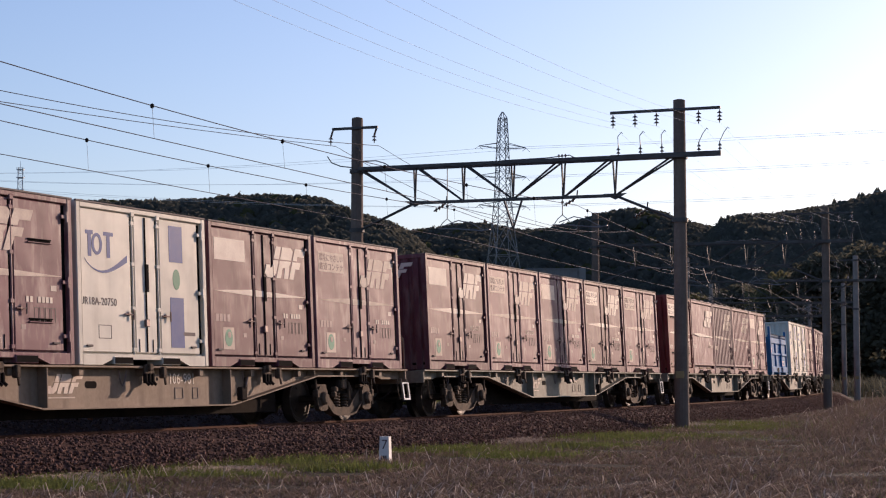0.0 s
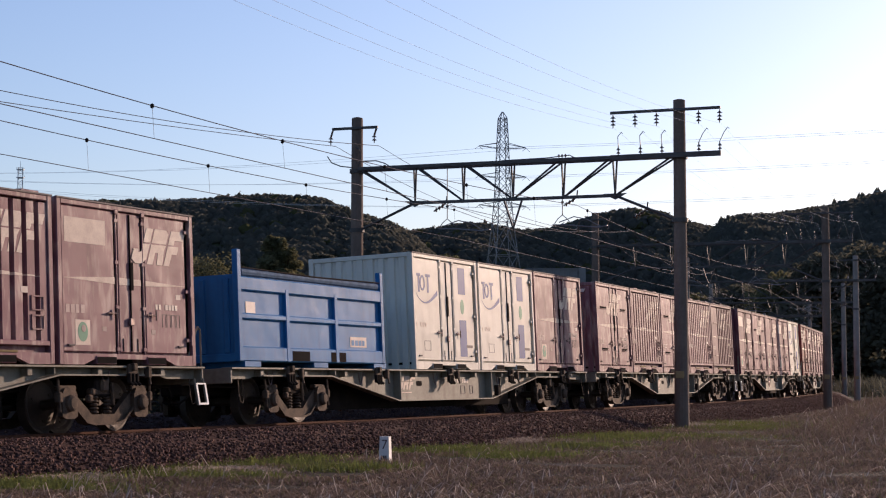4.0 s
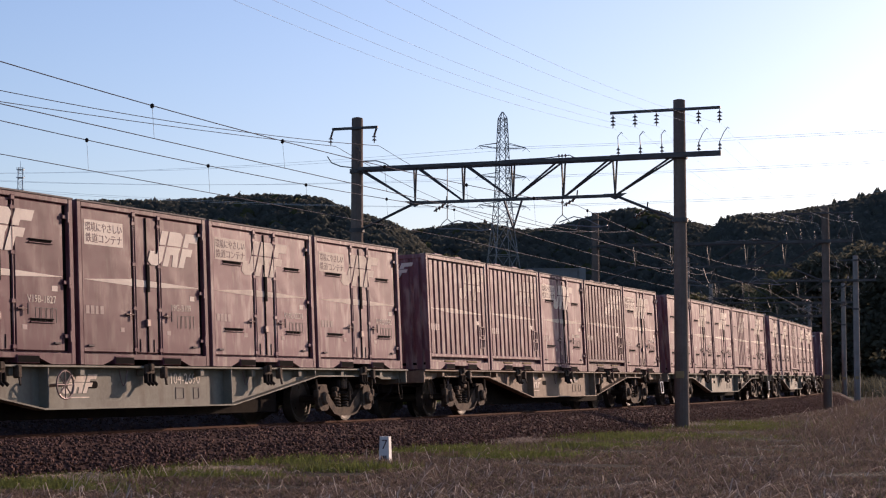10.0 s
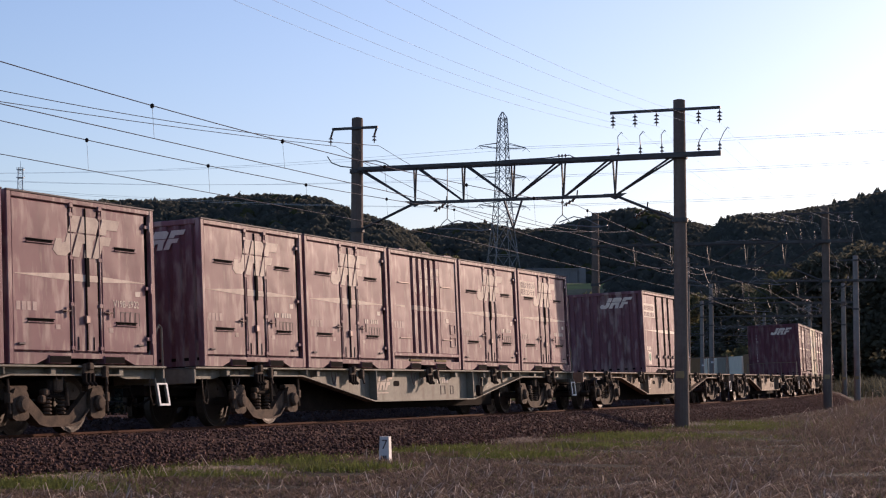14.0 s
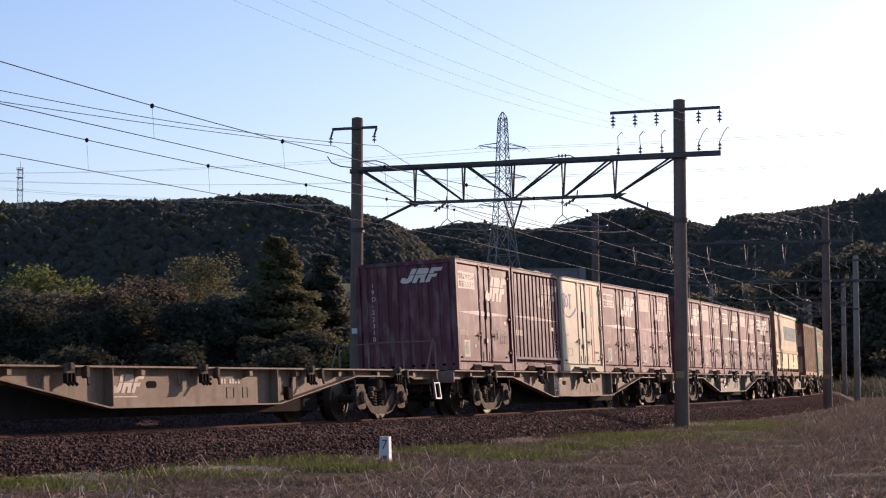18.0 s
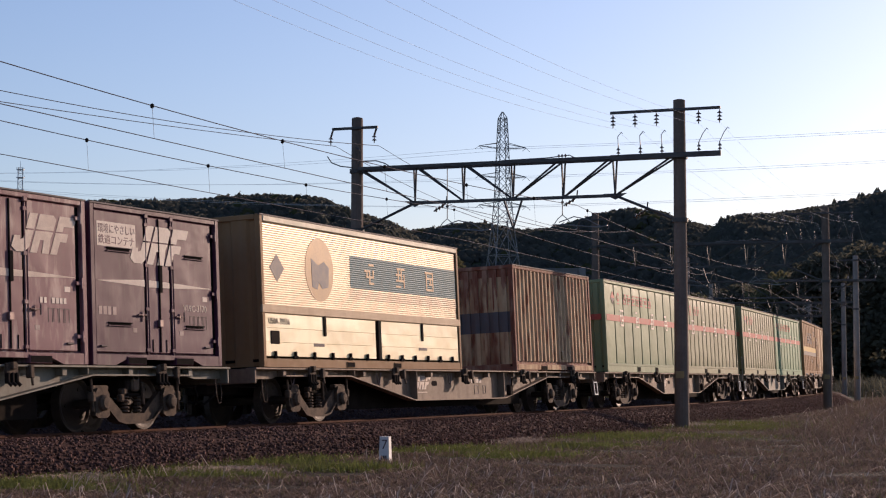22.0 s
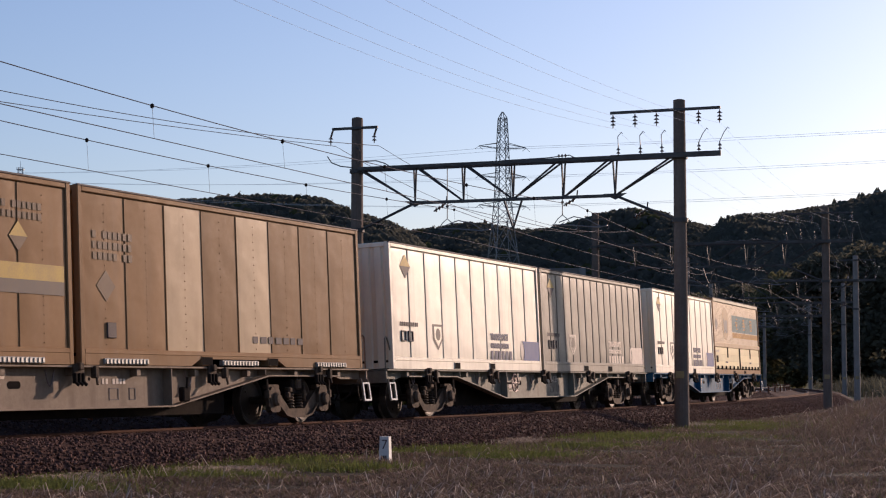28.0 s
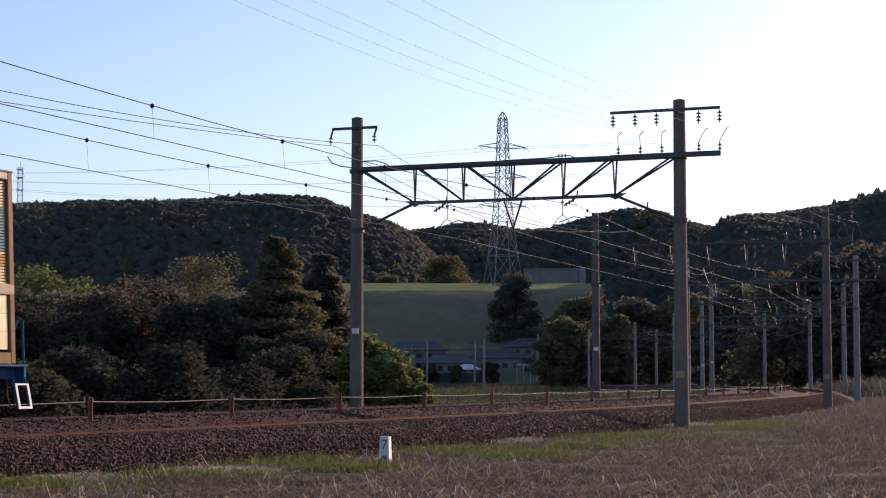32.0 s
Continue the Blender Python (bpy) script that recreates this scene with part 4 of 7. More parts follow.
        part("lettering", bars(Geo(), X(0.55), 0.42, 1.9, 0.17, y, 1, 7, 31), M["mark_dark"], th)
        part("lettering", bars(Geo(), X(0.04), 1.62, 1.1, 0.5, y, 3, 8, 32), M["mark_ghost"], th)
        part("card_holder", Geo().cbox(X(0.075), X(0.10), y - 0.02, y + 0.02, 0.42, 0.66, 0.008), M["mark_dark"], th)
    else:
        dk = M["mark_blue"] if style == "white_a" else M["mark"]
        part("label_diamond", Geo().prism([(X(0.06), 2.15), (X(0.12), 2.15), (X(0.09), 2.40)], y - 0.003, y), M["mark_yellow"], th, "orange upper half of a hazard diamond")
        part("label_diamond", Geo().prism([(X(0.06), 2.15), (X(0.09), 1.90), (X(0.12), 2.15)], y - 0.003, y), M["mark_dark"], th, "dark lower half of a hazard diamond")
        arc = [math.radians(-36 + 6 * k) for k in range(13)]
        g = Geo()
        for a, b in zip(arc, arc[1:]):
            e = lambda v, R: (X(0.80) + R * math.cos(v), 0.47 + 0.43 * math.sin(v))
            g.prism([e(a, 0.58 - 0.20 * math.cos(a * 2.4)), e(a, 0.60), e(b, 0.60), e(b, 0.58 - 0.20 * math.cos(b * 2.4))], y - 0.003, y)
        part("crescent", g, M["mark"], th, "pale crescent")
        g = Geo().prism([(X(0.99), 0.22), (X(0.99), 0.72)] + [(X(0.80) + 0.66 * math.cos(v), 0.47 + 0.43 * math.sin(v)) for v in arc[::-1]], y - 0.003, y)
        part("stripe", g, dk, th, "corner block with a curved edge")
        dk = M["mark_navy"] if style == "white_a" else M["mark"]
        part("lettering", bars(Geo(), X(0.62), 0.25, 1.5, 0.30, y, 1, 6, 41), dk, th)
        for words_, size, z, wide in (("TRANSPORT!", 0.20, 0.72, 1.02), ("COMMUNICATION", 0.145, 0.53, 0.98)):
            ob = part("lettering", text_mesh(words_, size, dk, wide, 0.012), None, th)
            ob.matrix_basis = pose(X(0.62), y - 0.002, z)
        g = Geo().prism([(X(0.27), 0.42), (X(0.30), 0.66), (X(0.30), 0.98), (X(0.24), 0.98), (X(0.24), 0.66)], y - 0.003, y)
        sh = part("shield", g, M["mark_band"] if style == "white_a" else M["mark"], th)
        part("shield_field", Geo().prism([(X(0.27), 0.50), (X(0.292), 0.68), (X(0.292), 0.93), (X(0.248), 0.93), (X(0.248), 0.68)], y - 0.006, y - 0.0032), m, sh)
        part("shield_device", disc(Geo(), X(0.27), 0.76, 0.13, y - 0.0062), M["mark_band"], sh)
        part("lettering", bars(Geo(), X(0.05), 0.90, 1.0, 0.12, y, 1, 10, 43), M["mark_dark"], th)
        g = Geo()
        for f, z in ((0.055, 0.58), (0.095, 0.58)):
            for q in ((X(f), X(f + 0.025), z, z + 0.02), (X(f), X(f + 0.025), z + 0.2, z + 0.22), (X(f), X(f + 0.002), z, z + 0.22), (X(f + 0.023), X(f + 0.025), z, z + 0.22)):
                g.box(q[0], q[1], y - 0.02, y + 0.02, q[2], q[3])
        part("card_holder", g, M["mark_dark"], th)
    return th


def parcel_box(colour, half, tall, bright=False):
    """A long container with a finely ribbed metal shutter above and drop-side panels below."""
    m = M[colour]
    th = empty("parcel_container", "cream thirty-one-foot container with ribbed metal shutter and lower drop panels", "container", "thirty-one-foot containers")
    # tan paint, picked darker to carry shade on bottom rail and ends
    base_frame(th, M["tan"], half, tall, [(-1.3, -0.95), (0.95, 1.3)], 0.16, notch=False)
    end_walls(th, m, half, tall, 0.16, 4)
    face = -WIDE + 0.03
    X = lambda f: -half + f * 2 * half
    part("side_wall", Geo().box(-half + 0.1, half - 0.1, WIDE - 0.08, WIDE - 0.02, 0.16, tall - 0.09), m, th)
    z0 = 1.12
    g = Geo()
    nr = 36
    h = (tall - 0.105 - z0) / nr
    v, f = [], []
    for i in range(nr):
        z = z0 + i * h
        for dz, dy in ((0, 0.012), (h * 0.25, 0.0), (h * 0.8, 0.0), (h, 0.012)):
            v += [(X(0.015), face + dy, z + dz), (X(0.985), face + dy, z + dz)]
    for i in range(len(v) // 2 - 1):
        f.append((2 * i, 2 * i + 1, 2 * i + 3, 2 * i + 2))
    g.add(v, f)
    def painted(xa, xb, za, zb, off):
        """Paint that follows the ribs of the shutter."""
        v = []
        for i in range(nr):
            for dz, dy in ((0, 0.012), (h * 0.25, 0.0), (h * 0.8, 0.0), (h, 0.012)):
                z = z0 + i * h + dz
                if za <= z <= zb:
                    v += [(xa, face + dy - off, z), (xb, face + dy - off, z)]
        return Geo().add(v, [(2 * i, 2 * i + 1, 2 * i + 3, 2 * i + 2) for i in range(len(v) // 2 - 1)])
    part("shutter", g, M["alu" if bright else "alu_dull"], th, "finely ribbed metal shutter")
    part("sill_rail", Geo().cbox(X(0.0), X(1.0), -WIDE - 0.004, face + 0.03, 0.97, z0 + 0.01, 0.014), M["tan_pale"], th)
    part("header", Geo().cbox(X(0.012), X(0.988), -WIDE - 0.012, face + 0.02, tall - 0.13, tall - 0.02, 0.014), M["cream"], th, "cream roller-shutter header")
    for a, b in ((0.015, 0.515), (0.545, 0.985)):
        dp = new("drop_panel")
        dp.parent = th
        for k, (za, zb) in enumerate(((0.20, 0.4535), (0.455, 0.7085), (0.71, 0.965))):
            part("board", Geo().cbox(X(a), X(b), face - 0.006, face + 0.035, za, zb, 0.003), M["parcel"], dp)
        n = 6
        for k in range(n):
            x = X(a) + (X(b) - X(a)) * (k + 0.4) / n
            wide = 0.085 if k % 3 == 1 else 0.045
            g = Geo().cbox(x - wide, x + wide, face - 0.05, face, 0.16, 0.215, 0.012).rod((x, face - 0.03, 0.16), (x, face - 0.03, 0.29), 0.03, 6)
            part("latch", g, M["under"], dp, "black latch")
        part("data_panel", rect(Geo(), X(a) + 1.9, X(a) + 2.35, 0.40, 0.46, face - 0.006), M["mark_dark"], dp)
    for f_ in (0.268, 0.53, 0.768):
        part("door_stop", Geo().cbox(X(f_) - 0.05, X(f_) + 0.05, face - 0.03, face + 0.02, 0.18 if f_ == 0.53 else 0.60, 0.99, 0.012), M["under"], th, "dark steel post")
    y = face - 0.001
    ems = part("emblem", disc(Geo(), X(0.255), 1.86, 0.60, y, 32), M["mark_pale"], th, "faded ochre disc with a slate shape")
    part("figure_shape", Geo().prism([(X(0.220), 1.52), (X(0.243), 1.48), (X(0.25), 1.62), (X(0.265), 1.50), (X(0.293), 1.54), (X(0.298), 1.92), (X(0.275), 2.02), (X(0.25), 1.94), (X(0.218), 2.06)], y - 0.007, y - 0.003), M["mark_slate"], ems)
    pl = part("name_panel", painted(X(0.40), X(0.985), 1.58, 2.22, 0.003), M["mark_teal"], th, "faded teal name panel")
    # bright kind: signs and band take toned-down colours that paint in sun glare
    g = Geo()
    for i in range(3):
        glyph(g, X(0.47 + 0.165 * i), 1.69, 0.46, 0.42, y - 0.0035, 50 + i)
    part("lettering", g, M["mark_pale" if bright else "ochre"], pl, "large ochre painted signs")
    part("stripe", painted(X(0.40), X(0.985), 1.36, 1.57, 0.003), M["alu_dull" if bright else "ochre"], th, "bleached ochre band")
    part("label_diamond", Geo().prism([(X(0.07), 1.55), (X(0.10), 1.80), (X(0.07), 2.05), (X(0.04), 1.80)], y - 0.004, y), M["mark_slate"], th)
    disc_end = disc(Geo(), 0, 0, 0.42, 0).mesh("end_roundel", M["mark_pale"])
    disc_end.transform(Matrix.Translation((-half + 0.012, 0.25, 1.95)) @ Matrix.Rotation(radians(-90), 4, "Z"))
    part("end_roundel", disc_end, None, th, "dull orange roundel")
    part("card_holder", Geo().cbox(X(0.035), X(0.07), face - 0.02, face + 0.01, 0.42, 0.66, 0.01), M["under"], th)
    return th


def rusty_box(half, tall):
    """A twenty-foot sea container, its paint gone over the ribs."""
    m = M["rust"]
    th = empty("sea_container", "rusty twenty-foot corrugated sea container, buff end with a navy band", "container")
    base_frame(th, m, half, tall, [(-1.2, -0.8), (0.8, 1.2)], 0.17)
    face = -WIDE + 0.015
    part("ribbed_panel", ribbed_side(Geo(), -half + 0.11, half - 0.11, 0.24, tall - 0.1, face, 0.28, 0.045, 0.30, 0.20), M["rust_pale"], th, "flaking buff paint over rusty ribs")
    for a, b in ((-half + 0.12, -1.25), (-0.75, 0.75), (1.25, half - 0.12)):
        part("sill_plate", Geo().cbox(a, b, -WIDE - 0.004, -WIDE + 0.03, 0.03, 0.16, 0.008), M["rust_pale"], th)
    part("side_wall", Geo().box(-half + 0.1, half - 0.1, WIDE - 0.08, WIDE - 0.02, 0.17, tall - 0.09), m, th)
    part("backing", Geo().box(-half + 0.1, half - 0.1, face + 0.05, face + 0.06, 0.17, tall - 0.09), m, th)
    p = (2 * WIDE - 0.24) / 9
    for sx in (-1, 1):
        for z0, z1, mm in ((0.17, 0.95, "rust_pale"), (0.95, 1.45, "navy"), (1.45, 2.30, "rust_pale"), (2.30, tall - 0.1, "rust")):
            g = Geo()
            for i in range(9):
                y = -WIDE + 0.12 + i * p
                g.box(*sorted((sx * (half - 0.06), sx * (half - 0.08))), y, y + p, z0, z1)
                g.box(*sorted((sx * (half - 0.02), sx * (half - 0.06))), y + 0.06, y + p - 0.06, z0, z1)
            part("end_wall", g, M[mm], th)
        part("end_sill", Geo().cbox(*sorted((sx * (half - 0.02), sx * (half - 0.12))), -WIDE + 0.16, WIDE - 0.16, 0.01, 0.175, 0.01), m, th)
        r = random.Random(21)
        g = Geo()
        for i in range(9):
            y = -WIDE + 0.12 + i * p
            for k in range(3):
                ya = y + 0.06 + k * (p - 0.12) / 3
                yb, z = ya + (p - 0.12) / 3, 2.30 - r.choice((0.05, 0.2, 0.4, 0.75)) * r.uniform(0.7, 1.2)
                x = sx * (half - 0.018)
                g.add([(x, ya, 2.31), (x, yb, 2.31), (x, yb, z + r.uniform(0, 0.12)), (x, (ya + yb) / 2, z - 0.10), (x, ya, z + r.uniform(0, 0.12))], [(0, 1, 2, 3, 4)])
        part("rust_run", g, M["rust"], th, "rust runs down the end")
        ring = Geo().tube([(sx * (half - 0.016), 0.55 + 0.30 * math.cos(k * math.pi / 12), 1.84 + 0.30 * math.sin(k * math.pi / 12)) for k in range(25)], 0.014, 4)
        part("roundel", ring, M["rust"], th, "worn ring emblem")
    part("card_holder", Geo().cbox(0.45, 0.62, face - 0.02, face + 0.02, 0.30, 0.52, 0.01), M["buff"], th)
    for sx in (-1, 1):
        for z in (0.0, tall - 0.12):
            part("corner_casting", Geo().cbox(*sorted((sx * (half + 0.004), sx * (half - 0.17))), -WIDE - 0.004, -WIDE + 0.16, z, z + 0.12, 0.015), m, th)
    return th


def big_door_box(half, tall):
    """A twenty-foot container with two pairs of side doors."""
    m = M["faded"]
    th = empty("freight_container", "faded maroon twenty-foot container with two pairs of side doors", "container")
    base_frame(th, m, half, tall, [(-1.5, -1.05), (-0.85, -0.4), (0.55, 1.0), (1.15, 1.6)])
    end_walls(th, m, half, tall, emblem=True)
    face = -WIDE + 0.022
    X = lambda f: -half + f * 2 * half
    part("side_wall", Geo().box(-half + 0.1, half - 0.1, WIDE - 0.08, WIDE - 0.02, 0.17, tall - 0.09), m, th)
    part("backing", Geo().box(-half + 0.1, half - 0.1, -WIDE + 0.09, -WIDE + 0.07, 0.17, tall - 0.09), m, th)
    cuts = (0.02, 0.29, 0.44, 0.555, 0.71, 0.985)
    for a, b in zip(cuts, cuts[1:]):
        part("door_leaf", Geo().cbox(X(a) + 0.03, X(b) - 0.03, face, face + 0.05, 0.2, tall - 0.115, 0.012), m, th)
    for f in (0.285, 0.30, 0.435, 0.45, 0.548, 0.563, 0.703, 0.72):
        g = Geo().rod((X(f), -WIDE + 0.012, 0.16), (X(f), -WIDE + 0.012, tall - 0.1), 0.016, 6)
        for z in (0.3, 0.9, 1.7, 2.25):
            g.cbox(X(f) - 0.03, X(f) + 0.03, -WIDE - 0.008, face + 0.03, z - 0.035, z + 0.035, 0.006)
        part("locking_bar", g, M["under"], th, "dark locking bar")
    for f in (0.25, 0.40, 0.50, 0.60, 0.75):
        g = Geo().rod((X(f), face - 0.035, 0.5), (X(f) + 0.26, face - 0.035, 0.5), 0.013, 6)
        g.cbox(X(f) + 0.05, X(f) + 0.10, face - 0.05, face + 0.01, 0.45, 0.56, 0.008)
        part("door_handle", g, M["rod"], th, "bare metal lever handle")
    part("latch_plate", Geo().cbox(X(0.535), X(0.57), face - 0.02, face + 0.02, 1.05, 1.45, 0.008), M["dark"], th)
    g = Geo()
    mark_shapes(g, X(0.735), 1.66, 1.3, 0.5, face - 0.001)
    part("emblem", g, M["mark"], th, "white painted emblem")
    part("stripe", Geo().prism([(X(0.03), 1.30), (X(0.5), 1.245), (X(0.97), 1.30), (X(0.97), 1.306), (X(0.5), 1.36), (X(0.03), 1.305)], face - 0.004, face - 0.001), M["mark"], th, "white tapering stripe")
    pl = part("notice_plate", rect(Geo(), X(0.03), X(0.26), 1.70, 2.12, face), M["mark"], th, "white notice with two lines of writing")
    part("lettering", bars(Geo(), X(0.04), 1.73, 1.26, 0.38, face - 0.003, 2, 7, 61), M["maroon"], pl)
    part("lettering", bars(Geo(), X(0.03), 0.68, 0.8, 0.18, face, 1, 4, 62), M["mark"], th)
    pl = part("sticker", rect(Geo(), X(0.09), X(0.15), 0.25, 0.64, face), M["mark"], th, "pale sticker with a green roundel")
    part("roundel", disc(Geo(), X(0.12), 0.48, 0.12, face - 0.003), M["mark_green"], pl)
    part("small_plate", rect(Geo(), X(0.92), X(0.965), 0.62, 0.76, face), M["mark"], th)
    return th


def open_box(half):
    """A blue open-top tipping container, panelled in two rows."""
    m = M["blue"]
    th = empty("open_container", "bright blue open-top steel container with panelled sides", "container")
    part("floor", Geo().cbox(-half, half, -WIDE + 0.05, WIDE - 0.05, 0.10, 0.24, 0.01), m, th)
    for sy in (-1, 1):
        ys = sorted((sy * (WIDE - 0.06), sy * (WIDE - 0.10)))
        part("side_wall", Geo().box(-half + 0.05, half - 0.05, *ys, 0.2, 1.62), m, th)
    for sx in (-1, 1):
        part("end_wall", Geo().box(*sorted((sx * (half - 0.04), sx * (half - 0.08))), -WIDE + 0.07, WIDE - 0.07, 0.2, 1.62), m, th)
        g = Geo()
        for i in range(5):
            y = -WIDE + 0.25 + i * 0.48
            g.cbox(*sorted((sx * half, sx * (half - 0.05))), y - 0.05, y + 0.05, 0.25, 1.55, 0.01)
        part("end_ribs", g, m, th)
    for z, t in ((0.10, 0.26), (0.84, 0.10), (1.34, 0.24)):
        part("side_rail", Geo().cbox(-half, half, -WIDE, -WIDE + 0.08, z, z + t, 0.02), m, th)
        part("side_rail", Geo().cbox(-half, half, WIDE - 0.08, WIDE, z, z + t, 0.02), m, th)
    for f, tall in ((0.0, 2.05), (0.30, 1.42), (0.64, 1.42), (1.0, 1.95)):
        x = -half + 0.05 + f * (2 * half - 0.1)
        for sy in (-1, 1):
            part("stake", Geo().cbox(x - 0.07, x + 0.07, *sorted((sy * (WIDE + 0.006), sy * (WIDE - 0.1))), 0.1, tall, 0.012), m, th)
    # pockets not cut: black plates paint their shade on the rail
    for a, b in ((-1.05, -0.35), (0.55, 1.2)):
        part("pocket_mouth", Geo().box(a, b, -WIDE - 0.004, -WIDE + 0.05, 0.12, 0.30), M["dark"], th, "black plate, painted shade of a fork pocket")
    part("tarpaulin_roll", Geo().lathe([(0.03, -half + 0.15), (0.075, -half + 0.18), (0.07, 0), (0.078, half - 0.18), (0.03, half - 0.15)], (0, -WIDE + 0.08, 1.66), 10, "x"), M["tarp"], th, "faded blue rolled tarpaulin along the rim")
    part("rope_rail", Geo().tube([(-half + 0.1, -WIDE + 0.02, 1.74), (0, -WIDE + 0.02, 1.71), (half - 0.1, -WIDE + 0.02, 1.74)], 0.014), M["under"], th)
    part("end_plate", Geo().cbox(-half - 0.012, -half + 0.01, -0.35, 0.05, 1.05, 1.35, 0.005), M["post"], th, "small red-brown plate on the end")
    for i in range(3):
        part("foot", Geo().cbox(-half + 0.2 + i * (half - 0.35), -half + 0.8 + i * (half - 0.35), -WIDE + 0.02, WIDE - 0.02, 0.0, 0.12, 0.01), m, th)
    pl = part("notice_plate", rect(Geo(), half - 1.5, half - 0.75, 0.42, 0.62, -WIDE + 0.055), M["mark"], th)
    part("lettering", bars(Geo(), half - 1.45, 0.45, 0.66, 0.15, -WIDE + 0.052, 1, 4, 71), M["blue"], pl)
    part("small_plate", rect(Geo(), -half + 0.35, -half + 0.7, 0.95, 1.15, -WIDE + 0.055), M["mark"], th)
    return th


# ---- wagons ----
def wagon(m, label, wheel=False, front=False, rear=True):
    """A flat container wagon on two four-wheel bogies; its front end is -x. front, rear: where it has steps and rails."""
    th = empty("container_wagon", label, "wagon", "wagons of the train")
    END, SILL = 9.78, 1.18
    for sy in (-1, 1):
        ys = sorted((sy * (SILL - 0.15), sy * (SILL - 0.17)))
        prof = [(-END, 0.80), (-8.9, 0.80), (-8.6, 0.86), (-5.85, 0.86), (-2.7, 0.36), (2.7, 0.36), (5.85, 0.86), (8.6, 0.86), (8.9, 0.80), (END, 0.80), (END, 0.985), (-END, 0.985)]
        sill = part("side_sill", Geo().prism(prof, *ys), m, th)
        g = Geo().cbox(-END, END, *sorted((sy * (SILL + 0.035), sy * (SILL - 0.18))), 0.962, 0.995, 0.006)
        part("top_flange", g, m, sill)
        low = [(-8.6, 0.86), (-5.85, 0.86), (-2.7, 0.36), (2.7, 0.36), (5.85, 0.86), (8.6, 0.86)]
        g = Geo()
        for (xa, za), (xb, zb) in zip(low, low[1:]):
            y0, y1 = sorted((sy * (SILL + 0.01), sy * (SILL - 0.18)))
            g.prism([(xa, za - 0.02), (xb, zb - 0.02), (xb, zb + 0.004), (xa, za + 0.004)], y0, y1)
        part("bottom_flange", g, m, sill)
        for x in (-2.62, 2.62, -5.7, 5.7):
            zl = 0.37 if abs(x) < 3 else 0.86
            part("rib", Geo().cbox(x - 0.014, x + 0.014, *sorted((sy * (SILL + 0.015), sy * (SILL - 0.16))), zl, 0.965, 0.004), m, sill)
        yh = sorted((sy * (SILL - 0.146), sy * (SILL - 0.155)))
        hole = [(-1.30 + 0.10 * sg + 0.055 * math.cos(a), 0.71 + 0.055 * math.sin(a)) for sg, a0 in ((1, -90), (-1, 90)) for a in [radians(a0 + 30 * k) for k in range(7)]]
        part("hole", Geo().prism(hole, *yh), M["dark"], sill, "dark oblong hole")
        for x in (-7.64, -3.82, 0.0, 3.82, 7.64):
            yo = sy * (SILL + 0.02)
            g = Geo().cbox(x - 0.13, x + 0.13, *sorted((yo, yo + sy * 0.05)), 0.86, 1.015, 0.012)
            g.cbox(x - 0.05, x + 0.05, *sorted((yo, yo + sy * 0.10)), 0.92, 1.03, 0.012)
            lk = part("container_lock", g, M["bogie"], th, "rust-dark twist lock bracket")
            g = Geo()
            for dx in (-0.10, 0.0, 0.10):
                g.cbox(x + dx - 0.026, x + dx + 0.026, *sorted((yo, yo + sy * 0.07)), 0.72, 0.88, 0.01)
                g.rod((x + dx, yo + sy * 0.05, 0.74), (x + dx + 0.03, yo + sy * 0.09, 0.69), 0.026, 6)
            part("lock_finger", g, M["under"], lk, "dark hanging lock fingers")
            if sy < 0:
                g = Geo().cbox(x + 0.40, x + 0.50, *sorted((yo - sy * 0.04, yo + sy * 0.06)), 0.80, 0.99, 0.015).rod((x + 0.45, yo + sy * 0.04, 0.82), (x + 0.40, yo + sy * 0.09, 0.70), 0.02, 6)
                part("lock_lever", g, M["bogie"], lk, "dusty lock lever")
                ch = [(x - 0.62 + 0.22 * k / 6, -SILL + 0.10, 0.93 - 0.24 * math.sin(math.pi * k / 6)) for k in range(7)]
                part("safety_chain", Geo().tube(ch, 0.012, 5), M["rod"], lk, "short hanging chain")
        for x, w in ((1.67, 0.24), (2.22, 0.16)):
            g = Geo()
            y0, y1 = sorted((sy * (SILL - 0.150), sy * (SILL - 0.142)))
            for q in ((x - 0.6, x - 0.582, 0.47, 0.66), (x - 0.6 + w, x - 0.582 + w, 0.47, 0.66), (x - 0.6, x - 0.582 + w, 0.47, 0.485), (x - 0.6, x - 0.582 + w, 0.645, 0.66)):
                g.box(q[0], q[1], y0, y1, q[2], q[3])
            part("data_panel", g, M["mark_dark"], sill)
    g = Geo()
    xe = -2.08 if wheel else -2.42
    mark_shapes(g, xe, 0.58, 0.86, 0.29, -SILL + 0.148)
    part("emblem", g, M["mark_faded"], th, "white painted emblem")
    part("stripe", rect(Geo(), xe + 0.02, xe + 0.7, 0.51, 0.53, -SILL + 0.148), M["mark_faded"], th)
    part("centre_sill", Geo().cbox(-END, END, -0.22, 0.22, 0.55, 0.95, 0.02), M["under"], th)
    for i in range(11):
        x = -8.6 + i * 1.72
        part("cross_member", Geo().cbox(x - 0.06, x + 0.06, -SILL + 0.02, SILL - 0.02, 0.84, 0.955, 0.008), m, th)
    for x0, x1 in ((-END, -8.2), (8.2, END)):
        part("end_deck", Geo().cbox(x0, x1, -SILL + 0.02, SILL - 0.02, 0.955, 0.985, 0.006), m, th, "checker-plate end platform")
